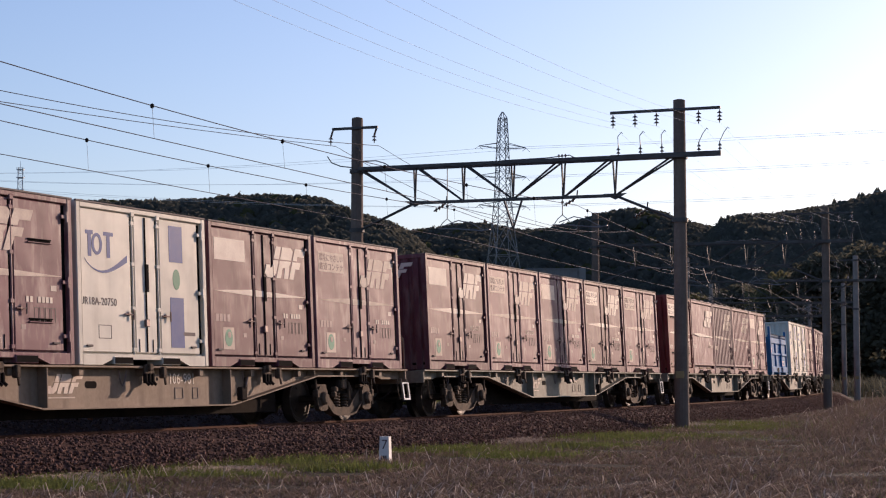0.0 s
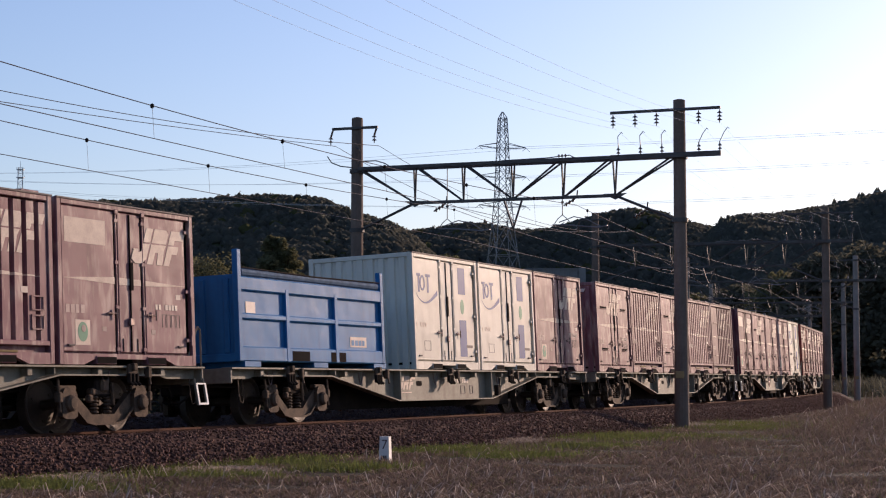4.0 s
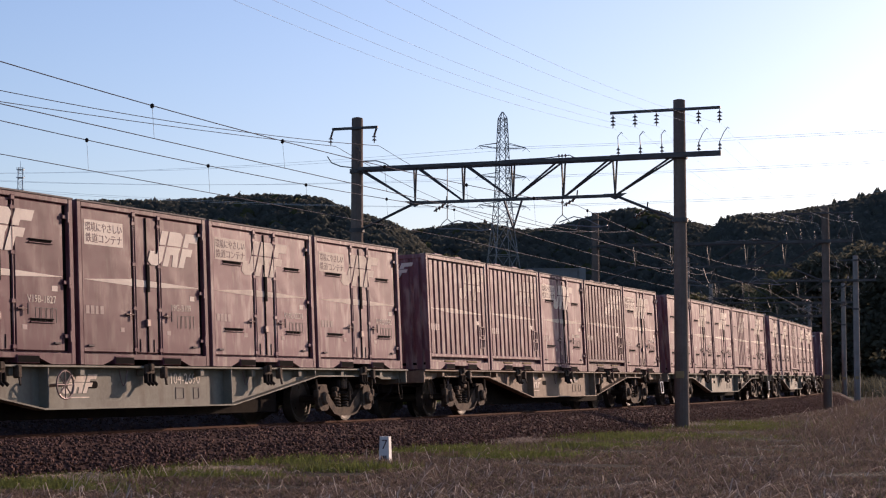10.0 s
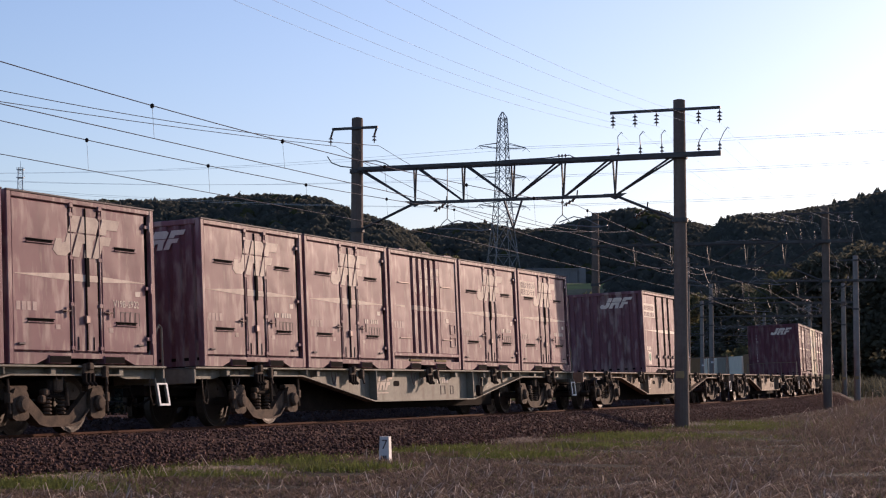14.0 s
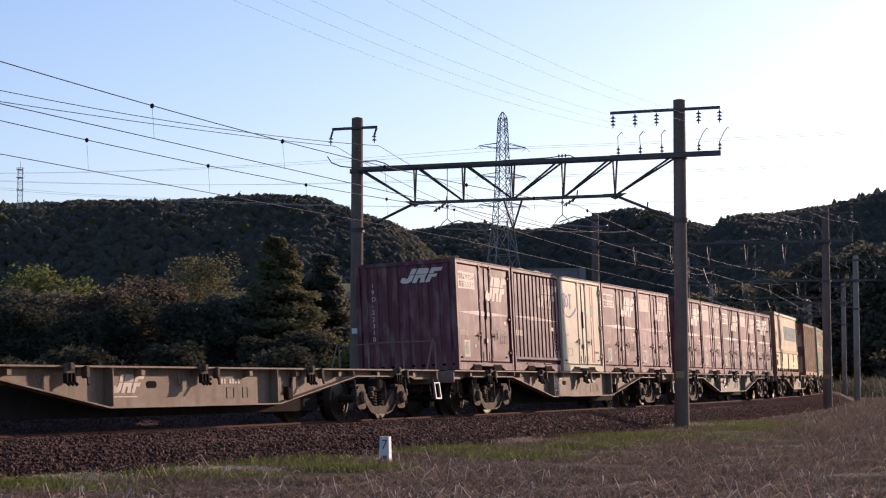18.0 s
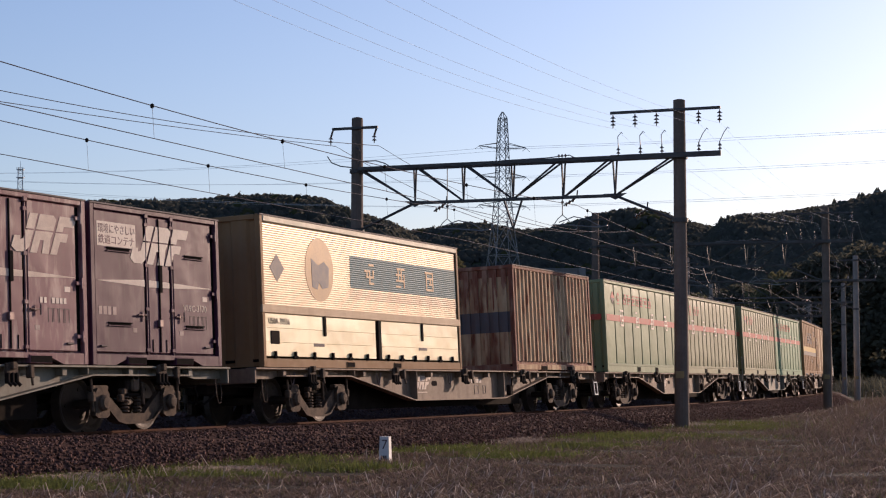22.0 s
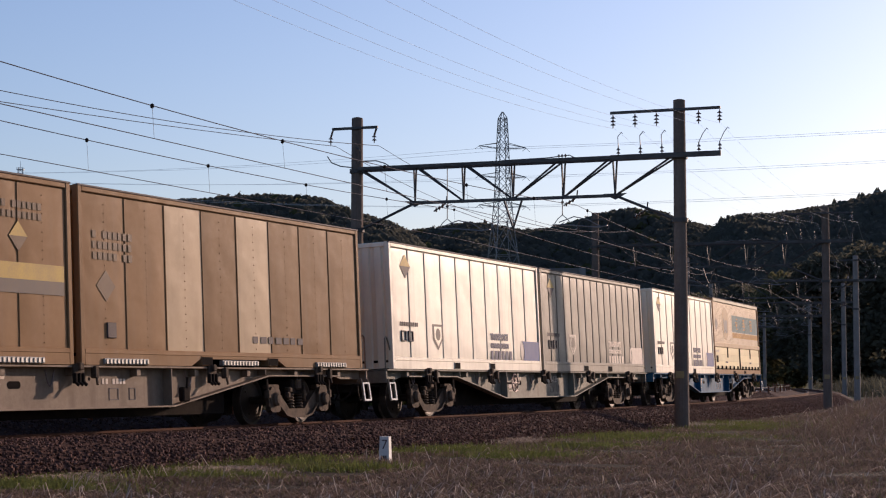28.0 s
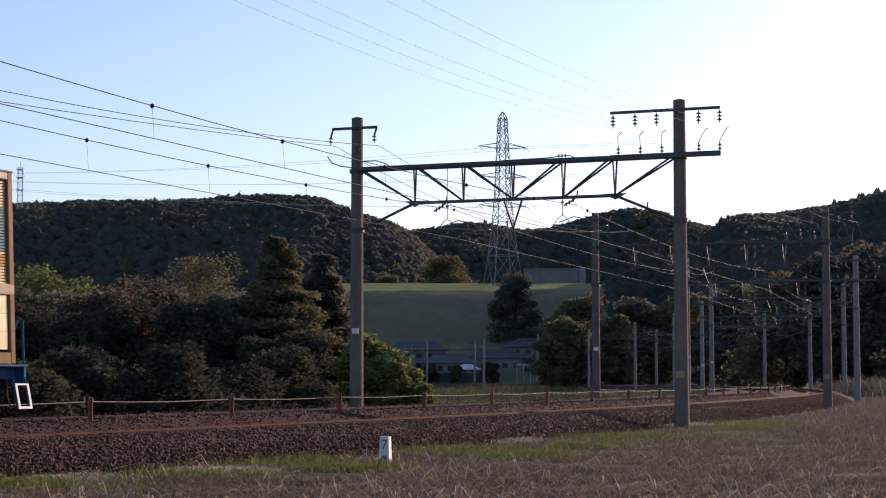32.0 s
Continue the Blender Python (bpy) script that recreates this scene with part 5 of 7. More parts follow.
    for sx in (-1, 1):
        g = Geo().cbox(*sorted((sx * END, sx * (END - 0.06))), -SILL, SILL, 0.72, 0.985, 0.012)
        part("end_beam", g, m, th)
        g = Geo().cbox(*sorted((sx * END, sx * (END + 0.34))), -0.09, 0.09, 0.72, 0.96, 0.02)
        g.cbox(*sorted((sx * (END + 0.26), sx * (END + 0.42))), -0.15, 0.15, 0.70, 0.98, 0.03)
        part("coupler", g, M["under"], th, "black knuckle coupler")
        for sy in (-1, 1):
            hose = [(sx * (END + 0.02), sy * 0.45, 0.72), (sx * (END + 0.16), sy * 0.43, 0.52), (sx * (END + 0.26), sy * 0.30, 0.40), (sx * (END + 0.31), sy * 0.16, 0.44)]
            part("brake_hose", Geo().tube(hose, 0.022), M["under"], th)
        loop = [(sx * (END - 0.42), -SILL + 0.02, 0.80), (sx * (END - 0.44), -SILL - 0.01, 0.52), (sx * (END - 0.38), -SILL - 0.01, 0.38), (sx * (END - 0.30), -SILL - 0.01, 0.40), (sx * (END - 0.26), -SILL, 0.56), (sx * (END - 0.28), -SILL + 0.02, 0.80)]
        part("chain_loop", Geo().tube(loop, 0.011, 5), M["bogie"], th, "hanging chain loop")
        if not (front if sx < 0 else rear):
            continue
        # step of white bars under the end
        x = sx * (END - 0.18)
        y = -SILL - 0.02
        g = Geo()
        g.rod((x - 0.15, y, 0.80), (x - 0.04, y, 0.36), 0.022, 6).rod((x + 0.12, y, 0.80), (x + 0.22, y, 0.36), 0.022, 6)
        part("step_strap", g, m, th)
        g = Geo()
        for x0 in (x - 0.16, x + 0.10):
            g.prism([(x0 + 0.10, 0.38), (x0 + 0.145, 0.38), (x0 + 0.065, 0.72), (x0 + 0.02, 0.72)], y - 0.03, y - 0.02)
        g.prism([(x - 0.06, 0.365), (x + 0.24, 0.365), (x + 0.235, 0.40), (x - 0.065, 0.40)], y - 0.031, y - 0.019)
        g.prism([(x - 0.13, 0.70), (x + 0.16, 0.70), (x + 0.155, 0.725), (x - 0.135, 0.725)], y - 0.031, y - 0.019)
        part("step", g, M["reflector"], th, "white painted step frame")
        xr = x + sx * 0.10
        for sy in (-1, 1):
            yy = sy * (SILL - 0.02)
            loop = [(xr - sx * 0.46, yy, 0.97), (xr - sx * 0.10, yy, 1.58), (xr - sx * 0.03, yy, 1.66), (xr + sx * 0.04, yy, 1.62), (xr + sx * 0.05, yy, 0.97)]
            part("grab_rail", Geo().tube(loop, 0.019, 6), m, th)
        if sx > 0:
            part("end_rail", Geo().tube([(xr, -SILL + 0.02, 1.62), (xr, 0, 1.65), (xr, SILL - 0.02, 1.62)], 0.016, 6), m, th)
            if m == M["frame_blue"]:
                g = Geo().rod((xr - 0.3, -0.8, 0.97), (xr - 0.3, -0.8, 1.28), 0.03, 6)
                ring = [(xr - 0.3, -0.8 + 0.19 * math.cos(k * math.pi / 8), 1.30 + 0.19 * math.sin(k * math.pi / 8)) for k in range(17)]
                for a, b in zip(ring, ring[1:]):
                    g.rod(a, b, 0.028, 5)
                for k in (0, 4, 8, 12):
                    g.rod(ring[k], (xr - 0.3, -0.8, 1.30), 0.018, 5)
                part("deck_brake_wheel", g, M["post"], th, "rust-red brake wheel")
            for yy in (-0.42, 0.42):
                part("stanchion", Geo().rod((xr, yy, 0.97), (xr, yy, 1.645), 0.016, 6), m, th)
    # handbrake, tanks and pipes under the floor
    g = Geo()
    n, R, c = 18, 0.21, (-2.36, -SILL - 0.12, 0.70)
    ring = [(c[0] + R * math.cos(2 * math.pi * i / n), c[1], c[2] + R * math.sin(2 * math.pi * i / n)) for i in range(n + 1)]
    for a, b in zip(ring, ring[1:]):
        g.rod(a, b, 0.016, 5)
    for i in range(4):
        a = math.pi * i / 4
        g.rod((c[0] - R * math.cos(a), c[1], c[2] - R * math.sin(a)), (c[0] + R * math.cos(a), c[1], c[2] + R * math.sin(a)), 0.011, 5)
    g.rod(c, (c[0], c[1] + 0.28, c[2]), 0.025, 6)
    if wheel:
        part("brake_wheel", g, M["rod"], th, "small spoked handbrake wheel")
    else:
        g = Geo().cbox(2.9, 3.1, -SILL - 0.06, -SILL + 0.05, 0.42, 0.66, 0.02).rod((3.0, -SILL - 0.05, 0.62), (3.0, -SILL - 0.07, 0.82), 0.02, 6)
        part("brake_lever", g, M["under"], th, "black brake lever box")
        part("drain_hole", Geo().rod((0.55, -SILL + 0.146, 0.80), (0.55, -SILL + 0.155, 0.80), 0.03, 8), M["dark"], th, "small dark drain hole")
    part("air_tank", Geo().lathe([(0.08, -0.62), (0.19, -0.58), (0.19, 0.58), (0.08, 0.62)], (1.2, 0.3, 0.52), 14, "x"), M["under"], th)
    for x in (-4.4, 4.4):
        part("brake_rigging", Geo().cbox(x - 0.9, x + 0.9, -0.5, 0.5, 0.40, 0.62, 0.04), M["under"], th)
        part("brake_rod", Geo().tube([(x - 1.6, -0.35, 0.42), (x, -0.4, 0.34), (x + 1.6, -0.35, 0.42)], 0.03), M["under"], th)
    # black screen hung lower than any real part, painting the underfloor shade
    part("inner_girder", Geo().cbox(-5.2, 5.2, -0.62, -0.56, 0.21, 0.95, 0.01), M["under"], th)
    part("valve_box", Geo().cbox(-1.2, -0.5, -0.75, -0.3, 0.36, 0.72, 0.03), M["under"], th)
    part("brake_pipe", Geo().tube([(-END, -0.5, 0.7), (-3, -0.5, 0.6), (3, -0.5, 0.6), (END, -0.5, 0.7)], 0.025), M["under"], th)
    for sx in (-1, 1):
        b = new("bogie")
        b.parent = th
        b.matrix_basis = pose(sx * 7.1, 0, 0, 0, 0, math.degrees(sx * 7.1 * 0.002))
        for sy in (-1, 1):
            y = sy * 0.98
            o = sy * 0.07
            # cast frame: a shallow boat slung between the axle boxes
            hull = [(-1.08, 0.40), (-0.80, 0.37), (-0.50, 0.15), (-0.30, 0.11), (0.30, 0.11), (0.50, 0.15), (0.80, 0.37), (1.08, 0.40), (1.08, 0.56), (0.76, 0.60), (0.44, 0.37), (0.30, 0.26), (-0.30, 0.26), (-0.44, 0.37), (-0.76, 0.60), (-1.08, 0.56)]
            g = Geo().prism(hull, y - 0.05, y + 0.05)
            lip = [(-0.80, 0.37), (-0.50, 0.15), (-0.30, 0.11), (0.30, 0.11), (0.50, 0.15), (0.80, 0.37)]
            for (xa, za), (xb, zb) in zip(lip, lip[1:]):
                g.prism([(xa, za - 0.015), (xb, zb - 0.015), (xb, zb + 0.02), (xa, za + 0.02)], *sorted((y - o, y + o * 1.5)))
            fr = part("side_frame", g, M["bogie"], b, "dusty cast side frame")
            for k in (-1, 1):
                g = Geo()
                for q in range(5):
                    z = 0.27 + 0.055 * q
                    g.lathe([(0.045, z), (0.075, z + 0.014), (0.075, z + 0.034), (0.045, z + 0.048)], (k * 0.17, y, 0), 10)
                part("coil_spring", g, M["bogie"], fr)
            g = Geo().cbox(-0.30, 0.30, *sorted((y - sy * 0.06, y + sy * 0.07)), 0.54, 0.66, 0.03).cbox(-0.10, 0.10, *sorted((y, y + sy * 0.12)), 0.60, 0.80, 0.03)
            g.rod((0.22, y + sy * 0.09, 0.40), (0.16, y + sy * 0.11, 0.74), 0.030, 6).cbox(-0.42, -0.30, *sorted((y, y + sy * 0.10)), 0.44, 0.56, 0.025)
            part("bolster_end", g, M["bogie"], fr)
            for k in (-1, 1):
                xk = k * 0.95
                arch = [(xk - 0.19, 0.24), (xk - 0.11, 0.20), (xk + 0.11, 0.20), (xk + 0.19, 0.24), (xk + 0.19, 0.56), (xk + 0.12, 0.66), (xk - 0.12, 0.66), (xk - 0.19, 0.56)]
                g = Geo().prism(arch, *sorted((y + sy * 0.02, y + sy * 0.12)))
                g.lathe([(0.02, 0.0), (0.125, 0.0), (0.125, sy * 0.05), (0.085, sy * 0.085), (0.03, sy * 0.09)][::sy], (xk, y + sy * 0.12, 0.43), 14, "y")
                for q in range(3):
                    a = 2.1 * q + 0.5
                    g.rod((xk + 0.085 * math.cos(a), y + sy * 0.18, 0.43 + 0.085 * math.sin(a)), (xk + 0.085 * math.cos(a), y + sy * 0.20, 0.43 + 0.085 * math.sin(a)), 0.018, 6)
                g.cbox(xk - 0.22, xk + 0.22, *sorted((y - sy * 0.03, y + sy * 0.09)), 0.62, 0.70, 0.02)
                part("axle_box", g, M["bogie"], b, "dusty axle box cover")
                g = Geo().rod((xk + k * 0.27, y + sy * 0.10, 0.80), (xk + k * 0.25, y + sy * 0.12, 0.30), 0.024, 6).cbox(xk + k * 0.25 - 0.05, xk + k * 0.25 + 0.05, *sorted((y + sy * 0.04, y + sy * 0.15)), 0.44, 0.60, 0.02)
                part("damper", g, M["bogie"], b)
                g = Geo().prism([(k * 0.50 - 0.06, 0.20), (k * 0.50 + 0.06, 0.20), (k * 0.50 + 0.09, 0.66), (k * 0.50 - 0.03, 0.70)], y - sy * 0.22 - 0.04, y - sy * 0.22 + 0.04)
                part("brake_shoe", g, M["bogie"], b)
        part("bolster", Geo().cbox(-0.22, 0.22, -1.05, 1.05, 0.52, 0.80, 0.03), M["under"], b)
        for k in (-1, 1):
            g = Geo()
            for sy in (-1, 1):
                yw = sy * 0.53
                prof = [(0.09, yw - 0.07), (0.12, yw - 0.07), (0.34, yw - 0.045), (0.39, yw - 0.07), (0.43, yw - 0.068), (0.43, yw + 0.068), (0.39, yw + 0.07), (0.34, yw + 0.03), (0.12, yw + 0.07), (0.09, yw + 0.07)]
                if sy > 0:
                    prof[5], prof[4] = (0.43, yw + 0.068), (0.455, yw - 0.066)
                else:
                    prof[5] = (0.455, yw + 0.066)
                g.lathe(prof, (0, 0, 0), 28, "y")
                for i in range(3):
                    a = 2 * math.pi * i / 3
                    g.rod((0.24 * math.cos(a), yw - 0.07, 0.24 * math.sin(a)), (0.24 * math.cos(a), yw + 0.07, 0.24 * math.sin(a)), 0.03, 6)
            g.rod((0, -1.0, 0), (0, 1.0, 0), 0.075, 10)
            w = part("wheelset", g, M["wheel"], b, "pair of rust-dusted steel wheels on an axle")
            w.location = (k * 0.95, 0, 0.43)
    return th


FRAME = {"bare": lambda: wagon(M["frame"], "grey flat container wagon with fish-belly sides, no end steps", rear=False),
         "front": lambda: wagon(M["frame"], "grey flat container wagon with steps at both ends", front=True),
         "grey": lambda: wagon(M["frame"], "grey flat container wagon with fish-belly sides"),
         "brown": lambda: wagon(M["frame_brown"], "dusty brown-grey flat container wagon with fish-belly sides"),
         "wheel": lambda: wagon(M["frame"], "grey flat container wagon with a spoked handbrake wheel", True, True, False),
         "blue": lambda: wagon(M["frame_blue"], "blue flat container wagon with fish-belly sides")}
H31, T31 = 4.705, 2.62
BOX = {
    "y": lambda: door_box("faded", True, "mid", True, False), "z": lambda: door_box("maroon", False, "right", True, False),
    "d": lambda: door_box("maroon", sign="blank"), "e": lambda: door_box("faded", sign="blank"),
    "a": lambda: door_box("maroon"), "b": lambda: door_box("faded"), "c": lambda: door_box("purple"),
    "p": lambda: door_box("maroon", sign=False, sticker=False), "q": lambda: door_box("faded", sign=False),
    "v": lambda: door_box("faded", True, "mid", False, False), "u": lambda: door_box("maroon", True, "mid", False, False),
    "r": lambda: door_box("red", True, "mid", True, False), "s": lambda: door_box("red", False, "right", True, True),
    "x": lambda: door_box("purple", True, "mid", True, False),
    "j": lambda: door_box("white", white=True), "k": lambda: door_box("cream", white=True),
    "g": lambda: ribbed_box("faded"), "h": lambda: ribbed_box("purple"), "n": lambda: ribbed_box("maroon"),
    "m": lambda: ribbed_box("faded", (0.30, 0.72)), "w": lambda: ribbed_box("maroon", (0.30, 0.94)), "f": lambda: flat_box("faded"),
    "G": lambda: long_box("green", H31, T31, 9, "green_a"), "E": lambda: long_box("green_dust", H31, T31, 14, "green_b"), "D": lambda: long_box("deep_green", H31, T31, 9, "green_a"),
    "S": lambda: long_box("tan", H31, T31 + 0.12, 8, "tan_a"), "T": lambda: long_box("tan", H31, T31 + 0.12, 8, "tan_b"),
    "W": lambda: long_box("ivory", H31, T31, 10, "white_a"), "A": lambda: long_box("grey", H31, T31, 15, "grey_a"),
    "Y": lambda: parcel_box("tan", H31, T31 + 0.12, True), "Z": lambda: parcel_box("tan", H31, T31 + 0.12),
    "R": lambda: rusty_box(3.029, 2.59), "B": lambda: big_door_box(3.029, 2.5), "O": lambda: open_box(3.029),
}
SLOT = [(-2 + i) * PITCH12 for i in range(5)]
LEFT31, RIGHT31 = -LOAD / 2 + H31, LOAD / 2 - H31
# wagon by wagon from the front: its colour and its load as (kind, place along the wagon)
five = lambda kinds: list(zip(kinds, SLOT))
TRAIN = [
    ("brown", five("vvjdb")), ("grey", five("dbeab")), ("grey", five("rfhge")),
    ("bare", [("O", -LOAD / 2 + 3.03), ("j", SLOT[2]), ("j", SLOT[3]), ("q", SLOT[4])]),
    ("grey", five("vgvgw")), ("wheel", five("dvqej")), ("wheel", five("ruzyy")), ("brown", five("ggyny")),
    ("grey", five("vvvmv")), ("grey", five("vvmvy")),
    ("brown", [("B", 0.03)]), ("brown", []),
    ("brown", five("ahkae")), ("wheel", five("decex")),
    ("brown", [("Y", LEFT31), ("R", LOAD / 2 - 3.03)]),
    ("brown", [("G", LEFT31), ("E", RIGHT31)]), ("front", [("E", LEFT31), ("D", RIGHT31)]),
    ("brown", [("S", LEFT31), ("T", RIGHT31)]), ("wheel", [("W", LEFT31), ("A", RIGHT31)]),
    ("blue", [("W", LEFT31), ("Z", RIGHT31)]),
]
made = {}


def place(kind, maker, index, m):
    """Build the first of a kind, copy the rest."""
    if kind in made:
        ob = copy_thing(made[kind], Matrix())
    else:
        ob = made[kind] = maker()
    ob.matrix_basis = wagon_pose(index, 0) @ m
    moving.append((ob, index, m))
    return ob


# running numbers that can be read, by wagon and place on it; the rest are bars
SERIAL = {(0, 2): "UR18A-20750", (1, 0): "19G-3437", (1, 1): "19G-15951", (4, 0): "V19B-2559", (5, 2): "19F-1070", (5, 3): "19D-17023", (5, 4): "UR18A-20700",
          (6, 3): "V19C-2234", (6, 4): "V19C-3342", (7, 4): "V19C-1968", (8, 0): "V19B-6321", (8, 1): "V19B-5461", (8, 4): "V19B-2922", (10, 0): "30A-277",
          (12, 0): "19D-22310", (13, 0): "19G-3103", (14, 0): "U50A-39556", (2, 0): "V19C-7402", (12, 4): "19D-10314", (13, 4): "V19C-3170", (6, 1): "V19B-1827", (6, 2): "19G-5109", (3, 3): "19D-17567"}
NUMBER = {0: "106-981", 2: "104-2423", 4: "104-2738", 6: "104-2690", 18: "106-139", 19: "104-1125"}
jobs = []
blank = bars(Geo(), 0, 0, 0.66, 0.12, 0, 1, 7, 91).mesh("lettering", M["mark"])


def letter(th, text, x, y, z, size, ink="mark"):
    ob = part("lettering", text_mesh(text, size, M[ink]) if text else blank, None, th)
    ob.matrix_basis = pose(x, y, z)


for w, (frame_colour, load) in enumerate(TRAIN):
    wg = place(frame_colour, FRAME[frame_colour], w, Matrix())
    for o in wg.children_recursive:
        if o.name.split(".")[0] == "wheelset":
            wheelsets.append(o)
    for kind, x in load:
        jobs.append((w, kind, load.index((kind, x)), place(kind, BOX[kind], w, Matrix.Translation((x, 0, 1.0)))))
    jobs.append((w, "wagon", 0, wg))
for w, kind, slot, ob in jobs:
    if kind == "wagon":
        letter(ob, NUMBER.get(w), 0.88, -1.034, 0.72, 0.25)
    elif kind in "jk":
        letter(ob, SERIAL.get((w, slot)), -1.78, -1.206, 0.92, 0.17, "mark_dark")
    elif kind in "abcdepqvursxyz":
        letter(ob, SERIAL.get((w, slot)), 0.72, -1.206, 0.90, 0.155)
        if (w, slot) == (12, 0):
            for k, ch in enumerate("19D-22310"):
                o = part("lettering", text_mesh(ch, 0.15, M["mark"]), None, ob)
                o.matrix_basis = pose(-HALF + 0.012, 0.84, 1.95 - 0.152 * k, 0, 0, -90)
    elif kind in "B":
        letter(ob, SERIAL.get((w, slot)), 2.05, -1.206, 0.92, 0.17)
    elif kind in "YZ":
        letter(ob, SERIAL.get((w, slot)), -4.45, -1.206, 0.78, 0.16, "mark_dark")


# ---- ground, track bed and rails ----
def smooth(a, b, v):
    t = np.clip((v - a) / (b - a), 0, 1)
    return t * t * (3 - 2 * t)


def wave(x, y, k, seed):
    return (np.sin(x * k + seed) * np.cos(y * k * 1.3 + seed * 2.1) + 0.5 * np.sin(x * k * 2.3 + y * k * 1.9 + seed * 3.3)) / 1.5


def height(x, y):
    """The lie of the land: a flat valley floor, a terrace across it and wooded ridges behind."""
    x, y = np.asarray(x, float), np.asarray(y, float)
    h = GROUND + 0 * x * y
    h = h + smooth(430, 480, y) * 3.6 * smooth(160, 60, x)
    h = h + smooth(490, 572, y + x * 0.05) * 25.5 * smooth(190, 90, x)
    a = (82.8 - 8 * smooth(-62, -25, x) - 24 * smooth(-30, 10, x) - 45 * smooth(0, 90, x) + 2.5 * wave(x, y, 0.03, 1.0)) * smooth(560, 850, y)
    b = (78.5 + 5 * np.exp(-((x - 15) / 20.0) ** 2) + 11 * np.exp(-((x - 104) / 34.0) ** 2) + 2.5 * wave(x, y, 0.035, 2.0)) * smooth(640, 980, y)
    c = (53 * smooth(48, 98, x - (y - 600) * 0.10) + 13 * smooth(100, 180, x - (y - 600) * 0.10)) * smooth(300, 600, y)
    h = np.maximum(np.maximum(h, a - 2), np.maximum(b - 2, c - 2))
    h = h + smooth(1100, 2500, np.hypot(x, y)) * 15
    return h


def axis(lo, hi, fine_lo, fine_hi, fine, grow=1.12):
    a = list(np.arange(fine_lo, fine_hi + 0.01, fine))
    d, p = fine, fine_hi
    while p < hi:
        d *= grow
        p += d
        a.append(p)
    d, p, left = fine, fine_lo, []
    while p > lo:
        d *= grow
        p -= d
        left.append(p)
    return np.array(left[::-1] + a)


def grid_object(name, xs, ys, zfun, material, **tags):
    gx, gy = np.meshgrid(xs, ys)
    gz = zfun(gx, gy)
    v = np.stack([gx.ravel(), gy.ravel(), gz.ravel()], 1)
    nx = len(xs)
    f = [(j * nx + i, j * nx + i + 1, (j + 1) * nx + i + 1, (j + 1) * nx + i) for j in range(len(ys) - 1) for i in range(nx - 1)]
    me = bpy.data.meshes.new(name)
    me.from_pydata(v.tolist(), [], f)
    me.materials.append(material)
    me.shade_smooth()
    return tagged(new(name, me), **tags)


grid_object("ground", axis(-4200, 4200, -260, 260, 8), axis(-4200, 4400, -20, 1000, 9), height, M["hillside"],
            label="valley floor rising to wooded hills", category="ground", kind="structure")


def field_height(x, y):
    return height(x, y) + 0.02 + 0.05 * wave(x, y, 0.9, 5.0)


grid_object("field", np.arange(-22, 40.1, 0.6), np.arange(6, 118.1, 0.6), field_height, M["soil"],
            label="rough field with dry grass below the railway", category="field", kind="structure")


def terrace_height(x, y):
    return height(x, y) + 0.25 + 4.1 * smooth(566, 612, y) + 0.12 * np.sin(y * 2.1) * smooth(568, 572, y)


grid_object("terrace_field", np.arange(-46, 70.1, 2), np.arange(564, 640, 2), terrace_height, M["field"],
            label="bright green strip of crops along the terrace edge", category="field", kind="structure")

grid_object("terrace_bank", np.arange(-70, 80.1, 2.5), np.arange(486, 566, 2.5), lambda x, y: height(x, y) + 0.7 + 0.2 * wave(x, y, 0.35, 4.0), M["bank"],
            label="dry grassy bank falling from the terrace", category="bank", kind="structure")


def swept(name, profile, s0, s1, step, material, parent=None, close=False, label=""):
    """A section (lateral, height) carried along the track."""
    v, f = [], []
    n = len(profile)
    ss = np.arange(s0, s1 + 0.01, step)
    for s in ss:
        for lat, z in profile:
            p, _ = line(s, lat, z)
            v.append(p)
    k = n if close else n - 1
    for i in range(len(ss) - 1):
        f += [(i * n + j, i * n + (j + 1) % n, (i + 1) * n + (j + 1) % n, (i + 1) * n + j) for j in range(k)]
    g = Geo().add(v, [q[::-1] for q in f])
    return part(name, g, material, parent, label)


def canted(lat, z, centre):
    d = lat - centre
    return centre + d * math.cos(CANT) + z * math.sin(CANT), z * math.cos(CANT) - d * math.sin(CANT)


FAR = 3.8
bed = tagged(swept("track_bed", [(-2.75, -0.66), (-1.7, -0.09), (-1.4, -0.025), (-0.72, -0.03), (-0.58, -0.09), (-0.4, -0.12), (0.6, -0.18), (1.2, -0.14), (1.6, 0.02), (1.9, 0.12), (2.4, 0.11), (2.9, -0.06), (3.2, -0.10),
                                 (4.4, -0.18), (5.3, -0.08), (5.9, 0.06), (6.5, 0.02), (7.6, -0.62)], -110, 720, 2.5, M["ballast"]),
             "red-brown stone ballast bed of a double track", "ballast", kind="structure")
RAIL = [(-0.032, 0.0), (0.032, 0.0), (0.032, -0.035), (0.009, -0.05), (0.009, -0.125), (0.062, -0.14), (0.062, -0.153), (-0.062, -0.153), (-0.062, -0.14), (-0.009, -0.125), (-0.009, -0.05), (-0.032, -0.035)]
